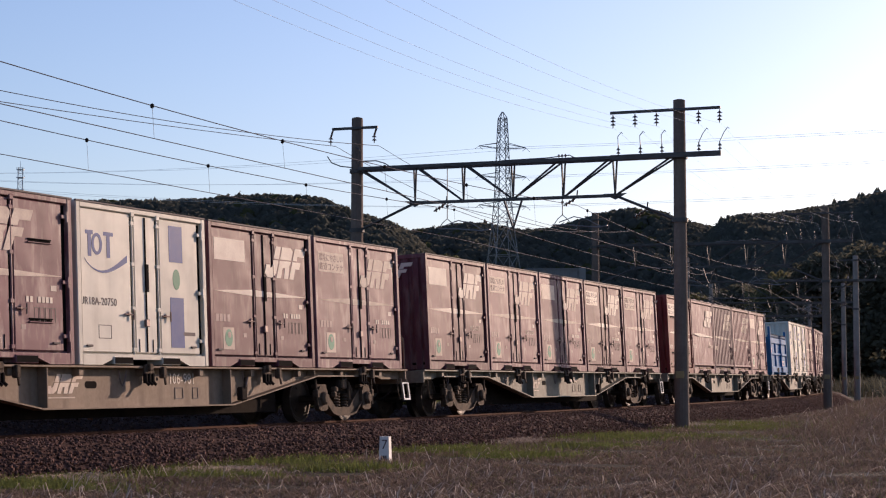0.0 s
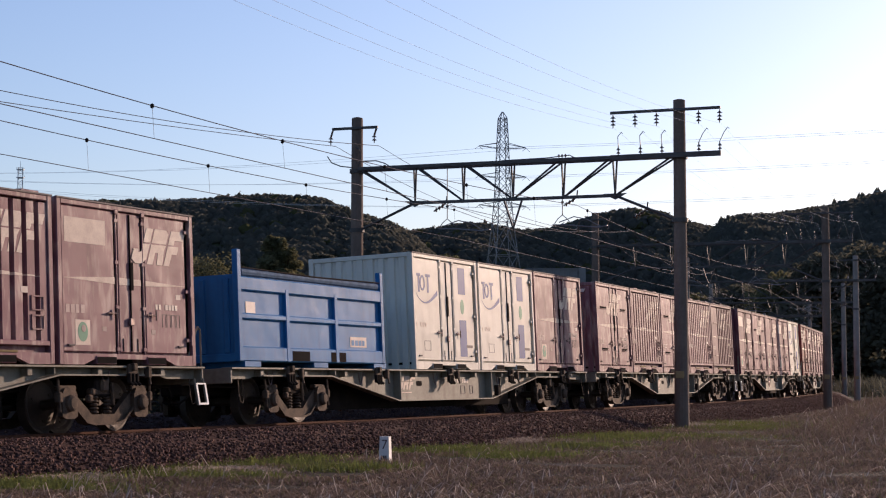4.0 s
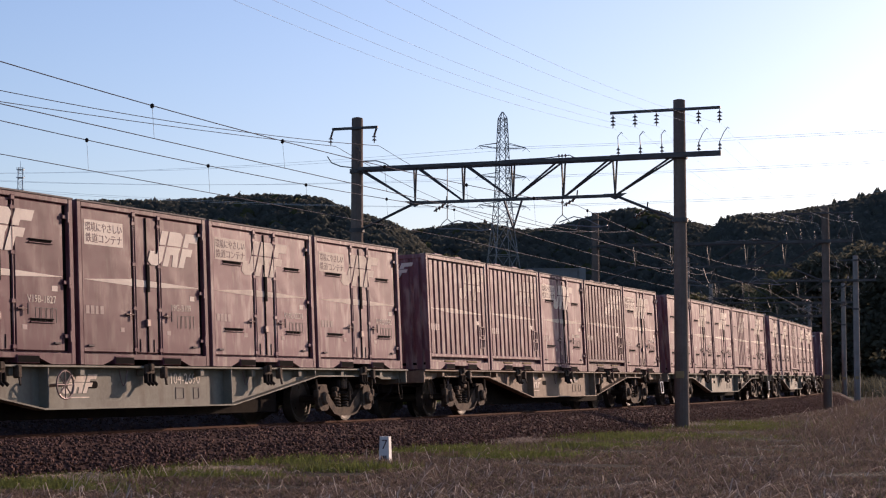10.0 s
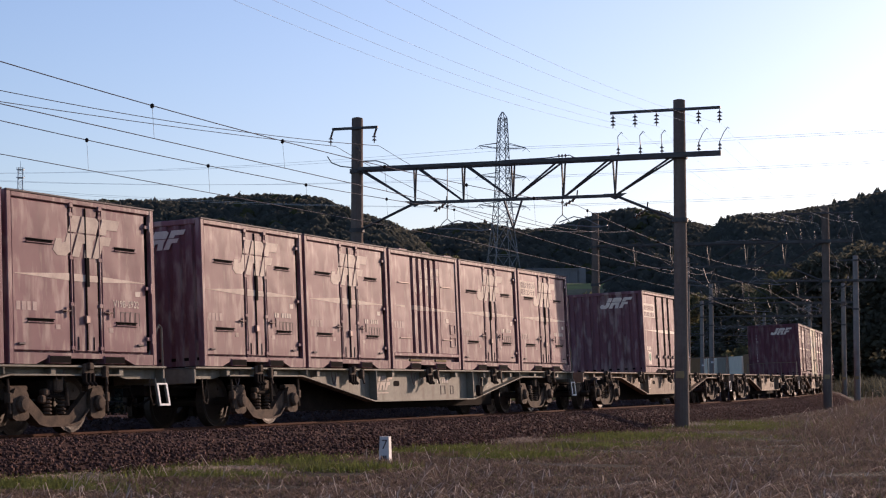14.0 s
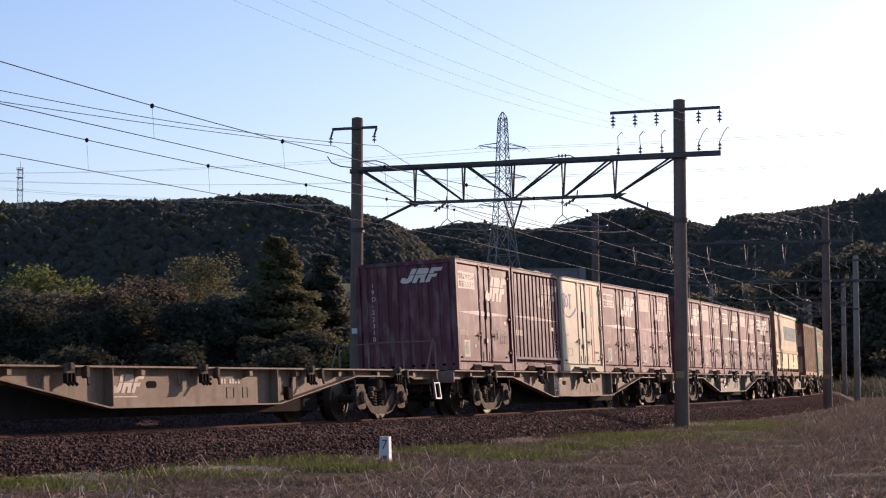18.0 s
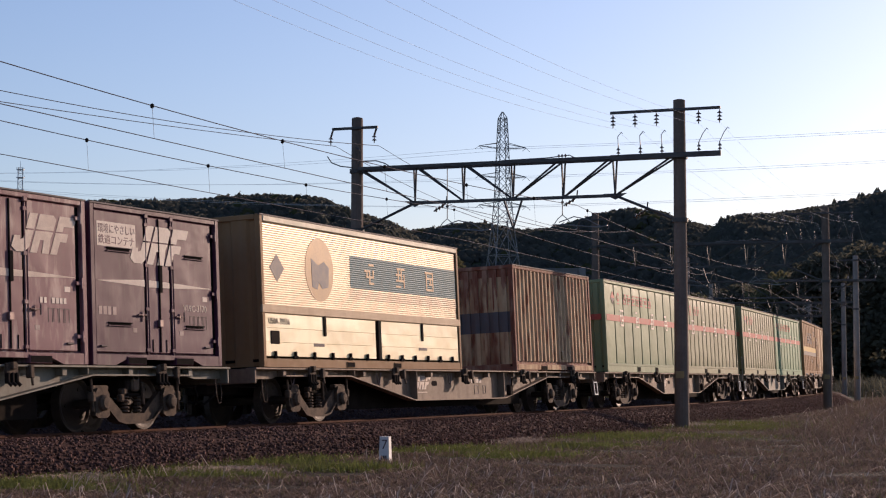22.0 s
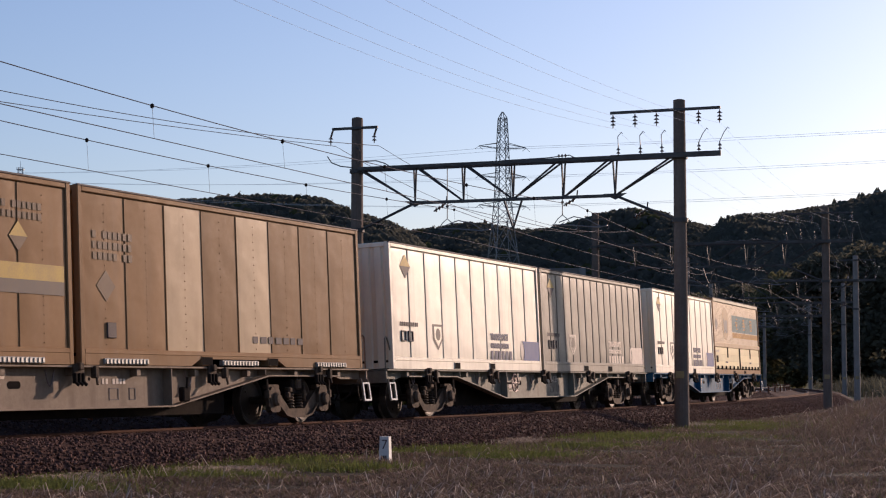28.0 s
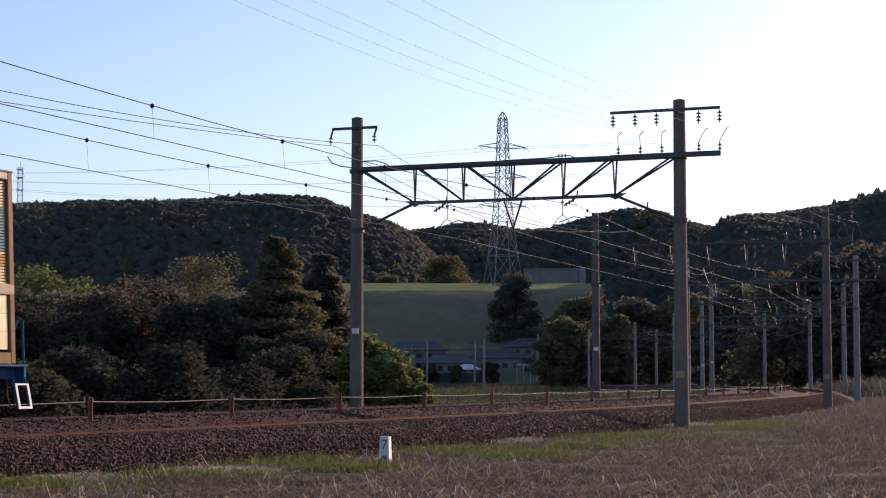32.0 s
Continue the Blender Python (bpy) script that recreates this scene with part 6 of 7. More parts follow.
for name, centre in (("near_track", 0.0), ("far_track", FAR)):
    tr = empty(name, "rusty steel railway track on ballast", "railway track", kind="structure")
    for side in (-1, 1):
        prof = [canted(centre + side * 0.566 + a, z, centre) for a, z in RAIL]
        swept("rail", prof, -110, 720, 2.5, M["rail"], tr, True)
        top = [canted(centre + side * 0.566 + a, z, centre) for a, z in ((-0.022, 0.0015), (0.022, 0.0015))]
        swept("running_surface", top, -110, 720, 2.5, M["tread"], tr, False, label="polished rail head")
    if name == "near_track":
        g = Geo().cbox(-0.11, 0.11, -1.0, 1.0, -0.30, -0.155, 0.02)
        me = g.mesh("sleeper", M["sleeper"])
        for i in range(150):
            s = -22 + i * 0.62
            ob = part("sleeper", me, None, tr)
            ob.matrix_basis = at_line(s, centre) @ Matrix.Rotation(-CANT, 4, "X")

# loose ballast on the shoulder
rng = np.random.RandomState(4)


def rock(r):
    """A broken lump of six uneven faces."""
    v = []
    for z, rad in ((-0.55, 0.8), (0.55, 0.75)):
        a0 = rng.uniform(0, 6.28)
        for i in range(4):
            a = a0 + math.pi * i / 2 + rng.uniform(-0.4, 0.4)
            q = r * rad * rng.uniform(0.65, 1.25)
            v.append((q * math.cos(a), q * math.sin(a), r * (z + rng.uniform(-0.3, 0.3))))
    f = [(3, 2, 1, 0), (4, 5, 6, 7)] + [(i, (i + 1) % 4, 4 + (i + 1) % 4, 4 + i) for i in range(4)]
    return v, f


ROCKS = [rock(1.0) for _ in range(12)]


def ballast_stones(count, s0, s1, lats, zs, name):
    """Crushed stone: every stone a small faceted lump."""
    s = s0 + (s1 - s0) * rng.uniform(size=count) ** 1.35
    la = rng.uniform(lats[0], lats[-1], count)
    z = np.interp(la, lats, zs)
    a = np.interp(s, ARC, HEAD)
    c = np.stack([np.interp(s, ARC, TX) - np.sin(a) * la, np.interp(s, ARC, TY) + np.cos(a) * la, z], 1)
    r = rng.uniform(0.018, 0.040, count)
    turn = rng.uniform(0, 6.28, count)
    pick = rng.randint(0, 12, count)
    base = np.array([v for v, _ in ROCKS])[pick]
    faces = [q for q in ROCKS[0][1]]
    x = base[:, :, 0] * np.cos(turn)[:, None] - base[:, :, 1] * np.sin(turn)[:, None]
    y = base[:, :, 0] * np.sin(turn)[:, None] + base[:, :, 1] * np.cos(turn)[:, None]
    v = np.stack([x, y, base[:, :, 2] * rng.uniform(0.7, 1.2, count)[:, None]], 2) * r[:, None, None] + c[:, None, :]
    n = v.shape[1]
    idx = (np.array(faces)[None] + (np.arange(count) * n)[:, None, None]).reshape(-1, 4)
    me = bpy.data.meshes.new(name)
    me.vertices.add(count * n)
    me.vertices.foreach_set("co", v.astype(np.float32).ravel())
    me.loops.add(idx.size)
    me.loops.foreach_set("vertex_index", idx.astype(np.int32).ravel())
    me.polygons.add(len(idx))
    me.polygons.foreach_set("loop_start", np.arange(0, idx.size, 4, dtype=np.int32))
    me.update(calc_edges=True)
    me.materials.append(M["stone"])
    return tagged(new(name, me), "coarse red-brown crushed stone of the track bed", "ballast", kind="stuff")


ballast_stones(54000, -16, 85, [-2.85, -1.7, -1.4, -0.64], [-0.67, -0.09, -0.02, -0.03], "ballast_stones")
ballast_stones(16000, -14, 75, [0.95, 1.2, 1.6, 1.9, 2.4, 2.7], [-0.16, -0.14, 0.02, 0.13, 0.12, 0.02], "ballast_stones")
ballast_stones(3500, -14, 60, [-0.45, 0.45], [-0.10, -0.16], "ballast_stones")
ballast_stones(4000, -14, 80, [4.5, 5.3, 5.9, 6.5, 7.5], [-0.16, -0.06, 0.08, 0.03, -0.55], "ballast_stones")

# rope fence between the tracks
fence = empty("rope_fence", "low rusty rail posts carrying a pale rope between the tracks", "fence")
pts = []
for i in range(32):
    s = -10.28 + i * 5.06
    m = at_line(s, 1.9)
    lean = rng.uniform(-1.5, 1.5)
    g = Geo().cbox(-0.05, 0.05, -0.012, 0.012, -0.35, 0.52, 0.004).cbox(-0.012, 0.012, -0.05, 0.05, -0.35, 0.52, 0.004).cbox(-0.055, 0.055, -0.03, -0.012, 0.44, 0.48, 0.004)
    ob = part("post", g, M["post"], fence)
    ob.matrix_basis = m @ pose(0, 0, 0, lean, rng.uniform(-2, 2), 0)
    top = m @ Vector((0, 0, 0.44))
    if pts:
        for k in range(1, 4):
            q = pts[-1].lerp(top, k / 4) if k == 1 else last.lerp(top, k / 4)
            if k == 1:
                last = pts[-1]
                q = last.lerp(top, 0.25)
            pts_mid = q - Vector((0, 0, 0.03 * (1 - abs(k - 2) * 0.4)))
            pts.append(pts_mid)
    pts.append(top)
part("rope", Geo().tube(pts, 0.009), M["rope"], fence, "pale rope")

# kilometre mark
mk = empty("distance_marker", "small white concrete post marked with a black 7", "marker post")
g = Geo()
g.add([(-0.10, -0.10, -0.4), (0.10, -0.10, -0.4), (0.10, 0.10, -0.4), (-0.10, 0.10, -0.4), (-0.075, -0.075, 0.40), (0.075, -0.075, 0.40), (0.075, 0.075, 0.40), (-0.075, 0.075, 0.40)],
      [(3, 2, 1, 0), (4, 5, 6, 7), (0, 1, 5, 4), (1, 2, 6, 5), (2, 3, 7, 6), (3, 0, 4, 7)])
part("post", g, M["sign"], mk)
num = part("numeral", text_mesh("7", 0.22, M["mark_dark"]), None, mk, "black painted numeral")
num.matrix_basis = pose(-0.05, -0.083, 0.20, -1.8, 0, 0)
mk.matrix_basis = pose(-0.95, 30.3, -0.5, 0, 0, -14)
lt = part("lettering", bars(Geo(), -0.05, 0.02, 0.11, 0.10, -0.094, 1, 3, 3), M["mark_dark"], mk)


# ---- overhead line ----
POLE_TOP, BEAM_Z, NEAR_LAT, FAR_LAT = 8.75, 7.2, -3.05, 6.95
SPOTS = [22.1 + 33.8 * i for i in range(20)]


def insulator(g, x, y, z, n=3, up=False, r=0.055):
    """A string of porcelain sheds hanging (or standing) at a point."""
    s = 1 if up else -1
    g.rod((x, y, z), (x, y, z + s * (0.10 * n + 0.08)), 0.016, 6)
    for i in range(n):
        zz = z + s * (0.08 + 0.10 * i)
        g.lathe([(0.02, 0.03), (r, -0.02), (0.02, -0.03)][:: 1], (x, y, zz), 8)
    return z + s * (0.10 * n + 0.08)


def portal(FAR_LAT, shaft="concrete", NEAR_LAT=NEAR_LAT):
    """Two concrete poles and a steel truss over both tracks; x runs along the line, y across it to the far side."""
    th = empty("catenary_portal", "concrete poles joined by a steel truss over the railway", "catenary portal", "portals of the overhead line")
    for y in (NEAR_LAT, FAR_LAT):
        g = Geo().rod((0, y, -1.2), (0, y, POLE_TOP), 0.215, 16, 0.17)
        pl = part("pole", g, M[shaft], th, smooth=False)
        for z in (BEAM_Z - 0.05, 5.35):
            part("clamp", Geo().rod((0, y, z - 0.06), (0, y, z + 0.06), 0.23, 14), M["oldsteel"], pl)
        part("cap", Geo().lathe([(0.172, POLE_TOP), (0.165, POLE_TOP + 0.03), (0.05, POLE_TOP + 0.06)], (0, y, 0), 14), M["concrete"], pl)
        if y > 0:
            part("number_plate", Geo().cbox(-0.225, -0.205, y - 0.16, y + 0.06, 2.22, 2.38, 0.004), M["sign"], pl)
        else:
            part("notice_plate", Geo().cbox(-0.235, -0.205, y - 0.12, y + 0.12, 0.88, 1.08, 0.004), M["yellow_sign"], pl)
    y0, y1 = NEAR_LAT + 0.15, FAR_LAT - 0.15
    zb = BEAM_Z - 1.08
    for x in (-0.22, 0.22):
        part("top_chord", Geo().cbox(x - 0.045, x + 0.045, y0, y1, BEAM_Z - 0.06, BEAM_Z + 0.05, 0.008), M["oldsteel"], th)
    ya, yb = y0 + 1.75, y1 - 1.75
    part("bottom_chord", Geo().cbox(-0.05, 0.05, ya, yb, zb - 0.045, zb + 0.045, 0.008), M["oldsteel"], th)
    mid = (ya + yb) / 2
    nodes = [ya + (yb - ya) * i / 4 for i in range(5)]
    for yn in nodes:
        for x in (-0.2, 0.2):
            part("strut", Geo().rod((x, yn + (0.12 if x > 0 else -0.12), BEAM_Z), (0, yn, zb), 0.028, 6), M["oldsteel"], th)
    dg = [(y0, nodes[0]), (nodes[0] + 0.1, nodes[1]), (nodes[1] + 0.1, nodes[2]), (nodes[3] - 0.1, nodes[2]), (nodes[4] - 0.1, nodes[3]), (y1, nodes[4])]
    for a, b in dg:
        for x in (-0.2, 0.2):
            part("diagonal", Geo().rod((x, a, BEAM_Z - 0.03), (0, b, zb), 0.03, 6), M["oldsteel"], th)
    for yn, yp in ((ya, NEAR_LAT + 0.17), (yb, FAR_LAT - 0.17)):
        part("gusset", Geo().add([(-0.02, yn - 0.35, zb + 0.06), (-0.02, yn + 0.35, zb + 0.06), (-0.02, yn, zb - 0.12), (0.02, yn - 0.35, zb + 0.06), (0.02, yn + 0.35, zb + 0.06), (0.02, yn, zb - 0.12)],
                                 [(0, 1, 2), (5, 4, 3), (0, 3, 4, 1), (1, 4, 5, 2), (2, 5, 3, 0)]), M["oldsteel"], th)
        part("knee_brace", Geo().rod((0, yn, zb), (0, yp, 5.38), 0.04, 8), M["oldsteel"], th)
    for x in (-0.1, 0.1):
        part("king_strut", Geo().rod((x * 0.4, mid + x * 3.0, zb), (0, mid, zb - 0.85), 0.03, 6), M["oldsteel"], th)
    # hangers with their insulators over each track
    for c in (0.44, FAR + 0.22):
        g = Geo().rod((0, c, BEAM_Z), (0, c, 5.60), 0.014, 5)
        g.lathe([(0.01, 5.93), (0.045, 5.96), (0.045, 6.0), (0.01, 6.03)], (0, c, 0), 8)
        part("hanger", g, M["oldsteel"], th)
        yoke = [(0, c + 0.24, 5.36), (0, c + 0.14, 5.50), (0, c, 5.61), (0, c - 0.14, 5.50), (0, c - 0.22, 5.40)]
        part("yoke", Geo().tube(yoke, 0.014), M["steel"], th)
        arm = [(0, c + 0.30, 5.33), (0, c - 0.30, 5.30), (0, c - 1.10, 5.22), (0, c - 1.35, 5.26)]
        part("steady_arm", Geo().tube(arm, 0.022), M["steel"], th)
        bow = [(0, c + 0.10, 5.40), (0, c - 0.35, 5.55), (0, c - 0.75, 5.46), (0, c - 1.15, 5.24)]
        part("register_arm", Geo().tube(bow, 0.016), M["steel"], th)
    for c, z in ((0.02, 6.16), (FAR + 0.27, 6.13), (-2.07, 5.74)):
        g = Geo().tube([(0, c - 0.04, z + 0.16), (0, c - 0.02, z - 0.02), (0, c + 0.08, z - 0.12)], 0.022)
        for k in range(3):
            g.lathe([(0.02, -0.03), (0.075, 0.0), (0.02, 0.03)], (0, c + 0.10 + 0.10 * k, z - 0.13 - 0.055 * k), 9, "y")
        g.rod((0, c + 0.05, z - 0.10), (0, c + 0.38, z - 0.28), 0.022, 6)
        part("arm_insulator", g, M["porcelain"], th)
    # a feeder clamp on top of the beam
    g = Geo().tube([(0, 0.05, BEAM_Z + 0.06), (0, 0.22, BEAM_Z + 0.15), (0, 0.9, BEAM_Z + 0.10), (0, 2.3, BEAM_Z + 0.08)], 0.016)
    for k in range(3):
        g.lathe([(0.02, -0.03), (0.06, 0.0), (0.02, 0.03)], (0, 0.34 + 0.10 * k, BEAM_Z + 0.14), 8, "y")
    part("beam_cable", g, M["porcelain"], th)
    # cables coiled at the far pole
    yf = FAR_LAT
    g = Geo().tube([(-0.2, yf - 0.25, 7.42), (-0.22, yf - 0.72, 7.42), (-0.2, yf - 1.0, 7.33), (-0.15, yf - 1.16, 7.22)], 0.018)
    g.tube([(-0.24, yf - 0.05, 7.86), (-0.27, yf - 0.20, 7.78), (-0.26, yf - 0.22, 7.45), (-0.22, yf - 0.12, 7.27)], 0.018)
    g.tube([(-0.2, yf + 0.9, 7.62), (-0.22, yf + 0.75, 7.42), (-0.22, yf + 0.45, 7.30), (-0.22, yf + 0.1, 7.25)], 0.018)
    part("jumper_cable", g, M["oldsteel"], th, "looped jumper cables")
    # crossarms
    y = NEAR_LAT
    for z in (POLE_TOP - 0.28, BEAM_Z - 0.02):
        thick = 0.04 if z > 8 else 0.075
        part("crossarm", Geo().cbox(-0.32, -0.24, y - 1.25, y + 1.95, z - thick, z + thick, 0.008), M["oldsteel"], th)
    for k, dy in enumerate((1.9, 1.25, 0.62, -0.6, -1.2)):
        g = Geo()
        zt = insulator(g, -0.18, y + dy, POLE_TOP - 0.32, 3, False, 0.085)
        part("line_insulator", g, M["porcelain"], th)
        g = Geo()
        zz = insulator(g, -0.18, y + dy - (0.15 if dy > 0 else 0), BEAM_Z + 0.05, 2, True, 0.065)
        part("pin_insulator", g, M["porcelain"], th)
        g = Geo().tube([(-0.18, y + dy - (0.15 if dy > 0 else 0), zz), (-0.05, y + dy - 0.1, zz + 0.28), (0.05, y + dy - 0.18, zz + 0.42), (-0.1, y + dy - 0.25, zz + 0.36)], 0.012)
        part("jumper", g, M["wire"], th)
    y = FAR_LAT
    part("crossarm", Geo().cbox(-0.22, -0.14, y - 0.75, y + 0.75, POLE_TOP - 0.34, POLE_TOP - 0.26, 0.008), M["oldsteel"], th)
    for dy in (-0.72, 0.72):
        g = Geo().rod((-0.18, y + dy, POLE_TOP - 0.3), (-0.18, y + dy + 0.08, POLE_TOP - 0.55), 0.03, 6)
        insulator(g, -0.18, y + dy + 0.08, POLE_TOP - 0.5, 2, False, 0.08)
        part("line_insulator", g, M["porcelain"], th)
    return th


first, second = portal(FAR_LAT), portal(FAR_LAT + 1.05, "concrete", -2.8)
for i, s in enumerate(SPOTS):
    m = at_line(s)
    if i < 2:
        (first, second)[i].matrix_basis = m
    elif i == 2:
        third = portal(FAR_LAT + 1.05, "concrete_pale", -2.75)
        third.matrix_basis = m
    elif i < 6:
        copy_thing(third, m)
    elif i == 6:
        plain = portal(FAR_LAT + 1.05, "concrete_pale", -2.75)
        for o in list(plain.children_recursive):
            if o.name.split(".")[0] in ("strut", "diagonal", "pin_insulator", "jumper", "king_strut", "notice_plate", "number_plate", "clamp", "cap", "gusset", "arm_insulator", "line_insulator", "hanger", "yoke", "register_arm", "beam_cable", "jumper_cable"):
                bpy.data.objects.remove(o)
        plain.matrix_basis = m
    else:
        copy_thing(plain, m)


def strung(s_list, lat, z, sag, n=8):
    """A wire from support to support, n steps a span."""
    pts = []
    zs = z if isinstance(z, list) else [z] * len(s_list)
    sags = sag if isinstance(sag, list) else [sag] * len(s_list)
    for i, (a, b) in enumerate(zip(s_list, s_list[1:])):
        pa, pb = line(a, lat, zs[i])[0], line(b, lat, zs[i + 1])[0]
        for k in range(n):
            t = k / n
            p = pa.lerp(pb, t)
            p.z -= 4 * sags[i] * t * (1 - t)
            pts.append(p)
    pts.append(line(s_list[-1], lat, zs[-1])[0])
    return pts


HELD = [22.1 - 33.8 * k for k in range(3, 0, -1)] + SPOTS
for c, sag, first_drop in ((0.0, 0.32, 1), (FAR, 0.25, 0)):
    th = empty("overhead_wire", "thin contact wire and messenger wire with droppers above a track", "overhead wire")
    cw = strung(HELD, c - 0.05, 5.02, 0.0, 28)
    mw = strung(HELD, c, 5.88, sag, 28)
    part("contact_wire", Geo().tube(cw, 0.008, 4), M["wire"], th)
    part("messenger_wire", Geo().tube(mw, 0.009, 4), M["wire"], th)
    for i in range(56 + first_drop, 28 * 8, 4):
        p = mw[i]
        dr = part("dropper", Geo().rod(cw[i], p, 0.004, 4), M["wire"], th)
        part("clamp", Geo().lathe([(0.01, -0.05), (0.035, -0.03), (0.035, 0.02), (0.01, 0.04)], p, 8), M["under"], dr)
for lat, z, low, sag in ((FAR_LAT - 0.72, 7.9, 6.9, 0.50), (FAR_LAT + 0.72, 7.95, 6.4, 0.20)):
    z, sag = [low] * 3 + [z] * len(SPOTS), [sag] * 3 + [0.9] * len(SPOTS)
    tagged(part("feeder_wire", Geo().tube(strung(HELD, lat, z, sag, 20), 0.009, 4), M["wire"]), "bare aluminium feeder wire on the pole tops", "wire")
for dy in (1.9, 1.25, 0.62, -0.6, -1.2):
    tagged(part("feeder_wire", Geo().tube(strung(HELD, NEAR_LAT + dy, 8.05, 0.58, 20), 0.0028, 4), M["cable"]), "thin pale feeder wire on the pole crossarms", "wire")


# ---- transmission towers ----
def pylon(x, y, tall, w, base, arms=True):
    th = empty("transmission_tower", "grey steel lattice transmission tower on the hill", "pylon", "transmission towers")
    lv = [(0, 0.80), (0.22, 0.56), (0.40, 0.40), (0.55, 0.31), (0.68, 0.27), (0.80, 0.23), (0.90, 0.20), (0.965, 0.17), (1.0, 0.02)]
    corner = lambda f, k, s: Vector((w / 2 * k * (1, 1, -1, -1)[s], w / 2 * k * (1, -1, -1, 1)[s], f * tall))
    rt = tall / 400
    for s in range(4):
        g = Geo()
        for (a, ka), (b, kb) in zip(lv, lv[1:]):
            g.rod(corner(a, ka, s), corner(b, kb, s), rt, 4)
        part("leg", g, M["steel"], th)
    for (a, ka), (b, kb) in zip(lv, lv[1:-1]):
        g = Geo()
        n = 1 if a < 0.3 else 2
        for s in range(4):
            g.rod(corner(b, kb, s), corner(b, kb, (s + 1) % 4), rt * 0.7, 4)
            for q in range(n):
                fa, fb = a + (b - a) * q / n, a + (b - a) * (q + 1) / n
                qa, qb = ka + (kb - ka) * q / n, ka + (kb - ka) * (q + 1) / n
                g.rod(corner(fa, qa, s), corner(fb, qb, (s + 1) % 4), rt * 0.7, 4)
                g.rod(corner(fa, qa, (s + 1) % 4), corner(fb, qb, s), rt * 0.7, 4)
        part("bracing", g, M["steel"], th)
    for f in (0.80, 0.64, 0.48) if arms else ():
        for sx in (-1, 1):
            g = Geo()
            tip = Vector((sx * w * 0.62, 0, f * tall + 0.6))
            for yy in (-1, 1):
                g.rod((sx * w * 0.10, yy * w * 0.10, f * tall), tip, rt * 0.8, 4)
                g.rod((sx * w * 0.10, yy * w * 0.10, f * tall + tall * 0.03), tip, rt * 0.8, 4)
            part("crossarm", g, M["steel"], th)
            for d in (-1, 1):
                g = Geo().rod((sx * w * 0.62, 0, f * tall + 0.5), (sx * w * 0.62 + d * 1.6, d * 0.5, f * tall - 0.6), 0.07, 5)
                part("insulator_string", g, M["porcelain"], th)
    th.matrix_basis = pose(x, y, base, 0, 0, 20)
    return th


pylon(19.7, 600, 61.0, 13.5, 28.3)


def mast(x, y, tall, w, decks):
    """A straight four-legged lattice mast with round platforms."""
    th = empty("antenna_mast", "pale steel lattice antenna mast on the wooded ridge", "mast", "antenna masts")
    h = w / 2
    spots = [(h, h), (h, -h), (-h, -h), (-h, h)]
    for a, b in spots:
        part("leg", Geo().rod((a, b, 0), (a * 0.8, b * 0.8, tall), 0.16, 5), M["railpaint"], th)
    n = int(tall / w)
    g = Geo()
    for i in range(n):
        z0, z1 = tall * i / n, tall * (i + 1) / n
        for (a, b), (c, d) in zip(spots, spots[1:] + spots[:1]):
            g.rod((a, b, z0), (c, d, z1), 0.08, 4).rod((a, b, z1), (c, d, z1), 0.08, 4)
    part("bracing", g, M["railpaint"], th)
    for z, r in decks:
        g = Geo().lathe([(r, z), (r, z + 0.25)], (0, 0, 0), 10)
        for k in range(6):
            p = (r * math.cos(k * 1.047), r * math.sin(k * 1.047))
            g.rod((*p, z), (*p, z + 1.1), 0.07, 4)
        part("platform", g, M["railpaint"], th)
    part("aerial", Geo().rod((0, 0, tall - 1), (0, 0, tall + 3), 0.10, 5), M["railpaint"], th)
    th.matrix_basis = pose(x, y, float(height(x, y)) - 1, 0, 0, 12)


mast(-186, 800, 22.0, 2.3, ((12.0, 1.6), (17.5, 1.8), (21.0, 1.7)))
mast(-182.5, 800, 4.6, 1.2, ((3.0, 1.9),))
for k, f in enumerate((0.80, 0.64, 0.48)):
    for sx in (-1, 1):
        g = Geo()
        a = Vector((19.7 + sx * 8.2, 600, 28.3 + f * 61.0))
        for b in (Vector((600, 450, 112 - k * 9)), Vector((-390, 840, 104.8 + k * 4.5))):
            g.tube([a.lerp(b, t / 10) - Vector((0, 0, 34 * (t / 10) * (1 - t / 10))) for t in range(11)], 0.04, 4)
        tagged(part("power_line", g, M["cable"]), "thin high-voltage line slung from the transmission tower", "wire", "high-voltage lines")


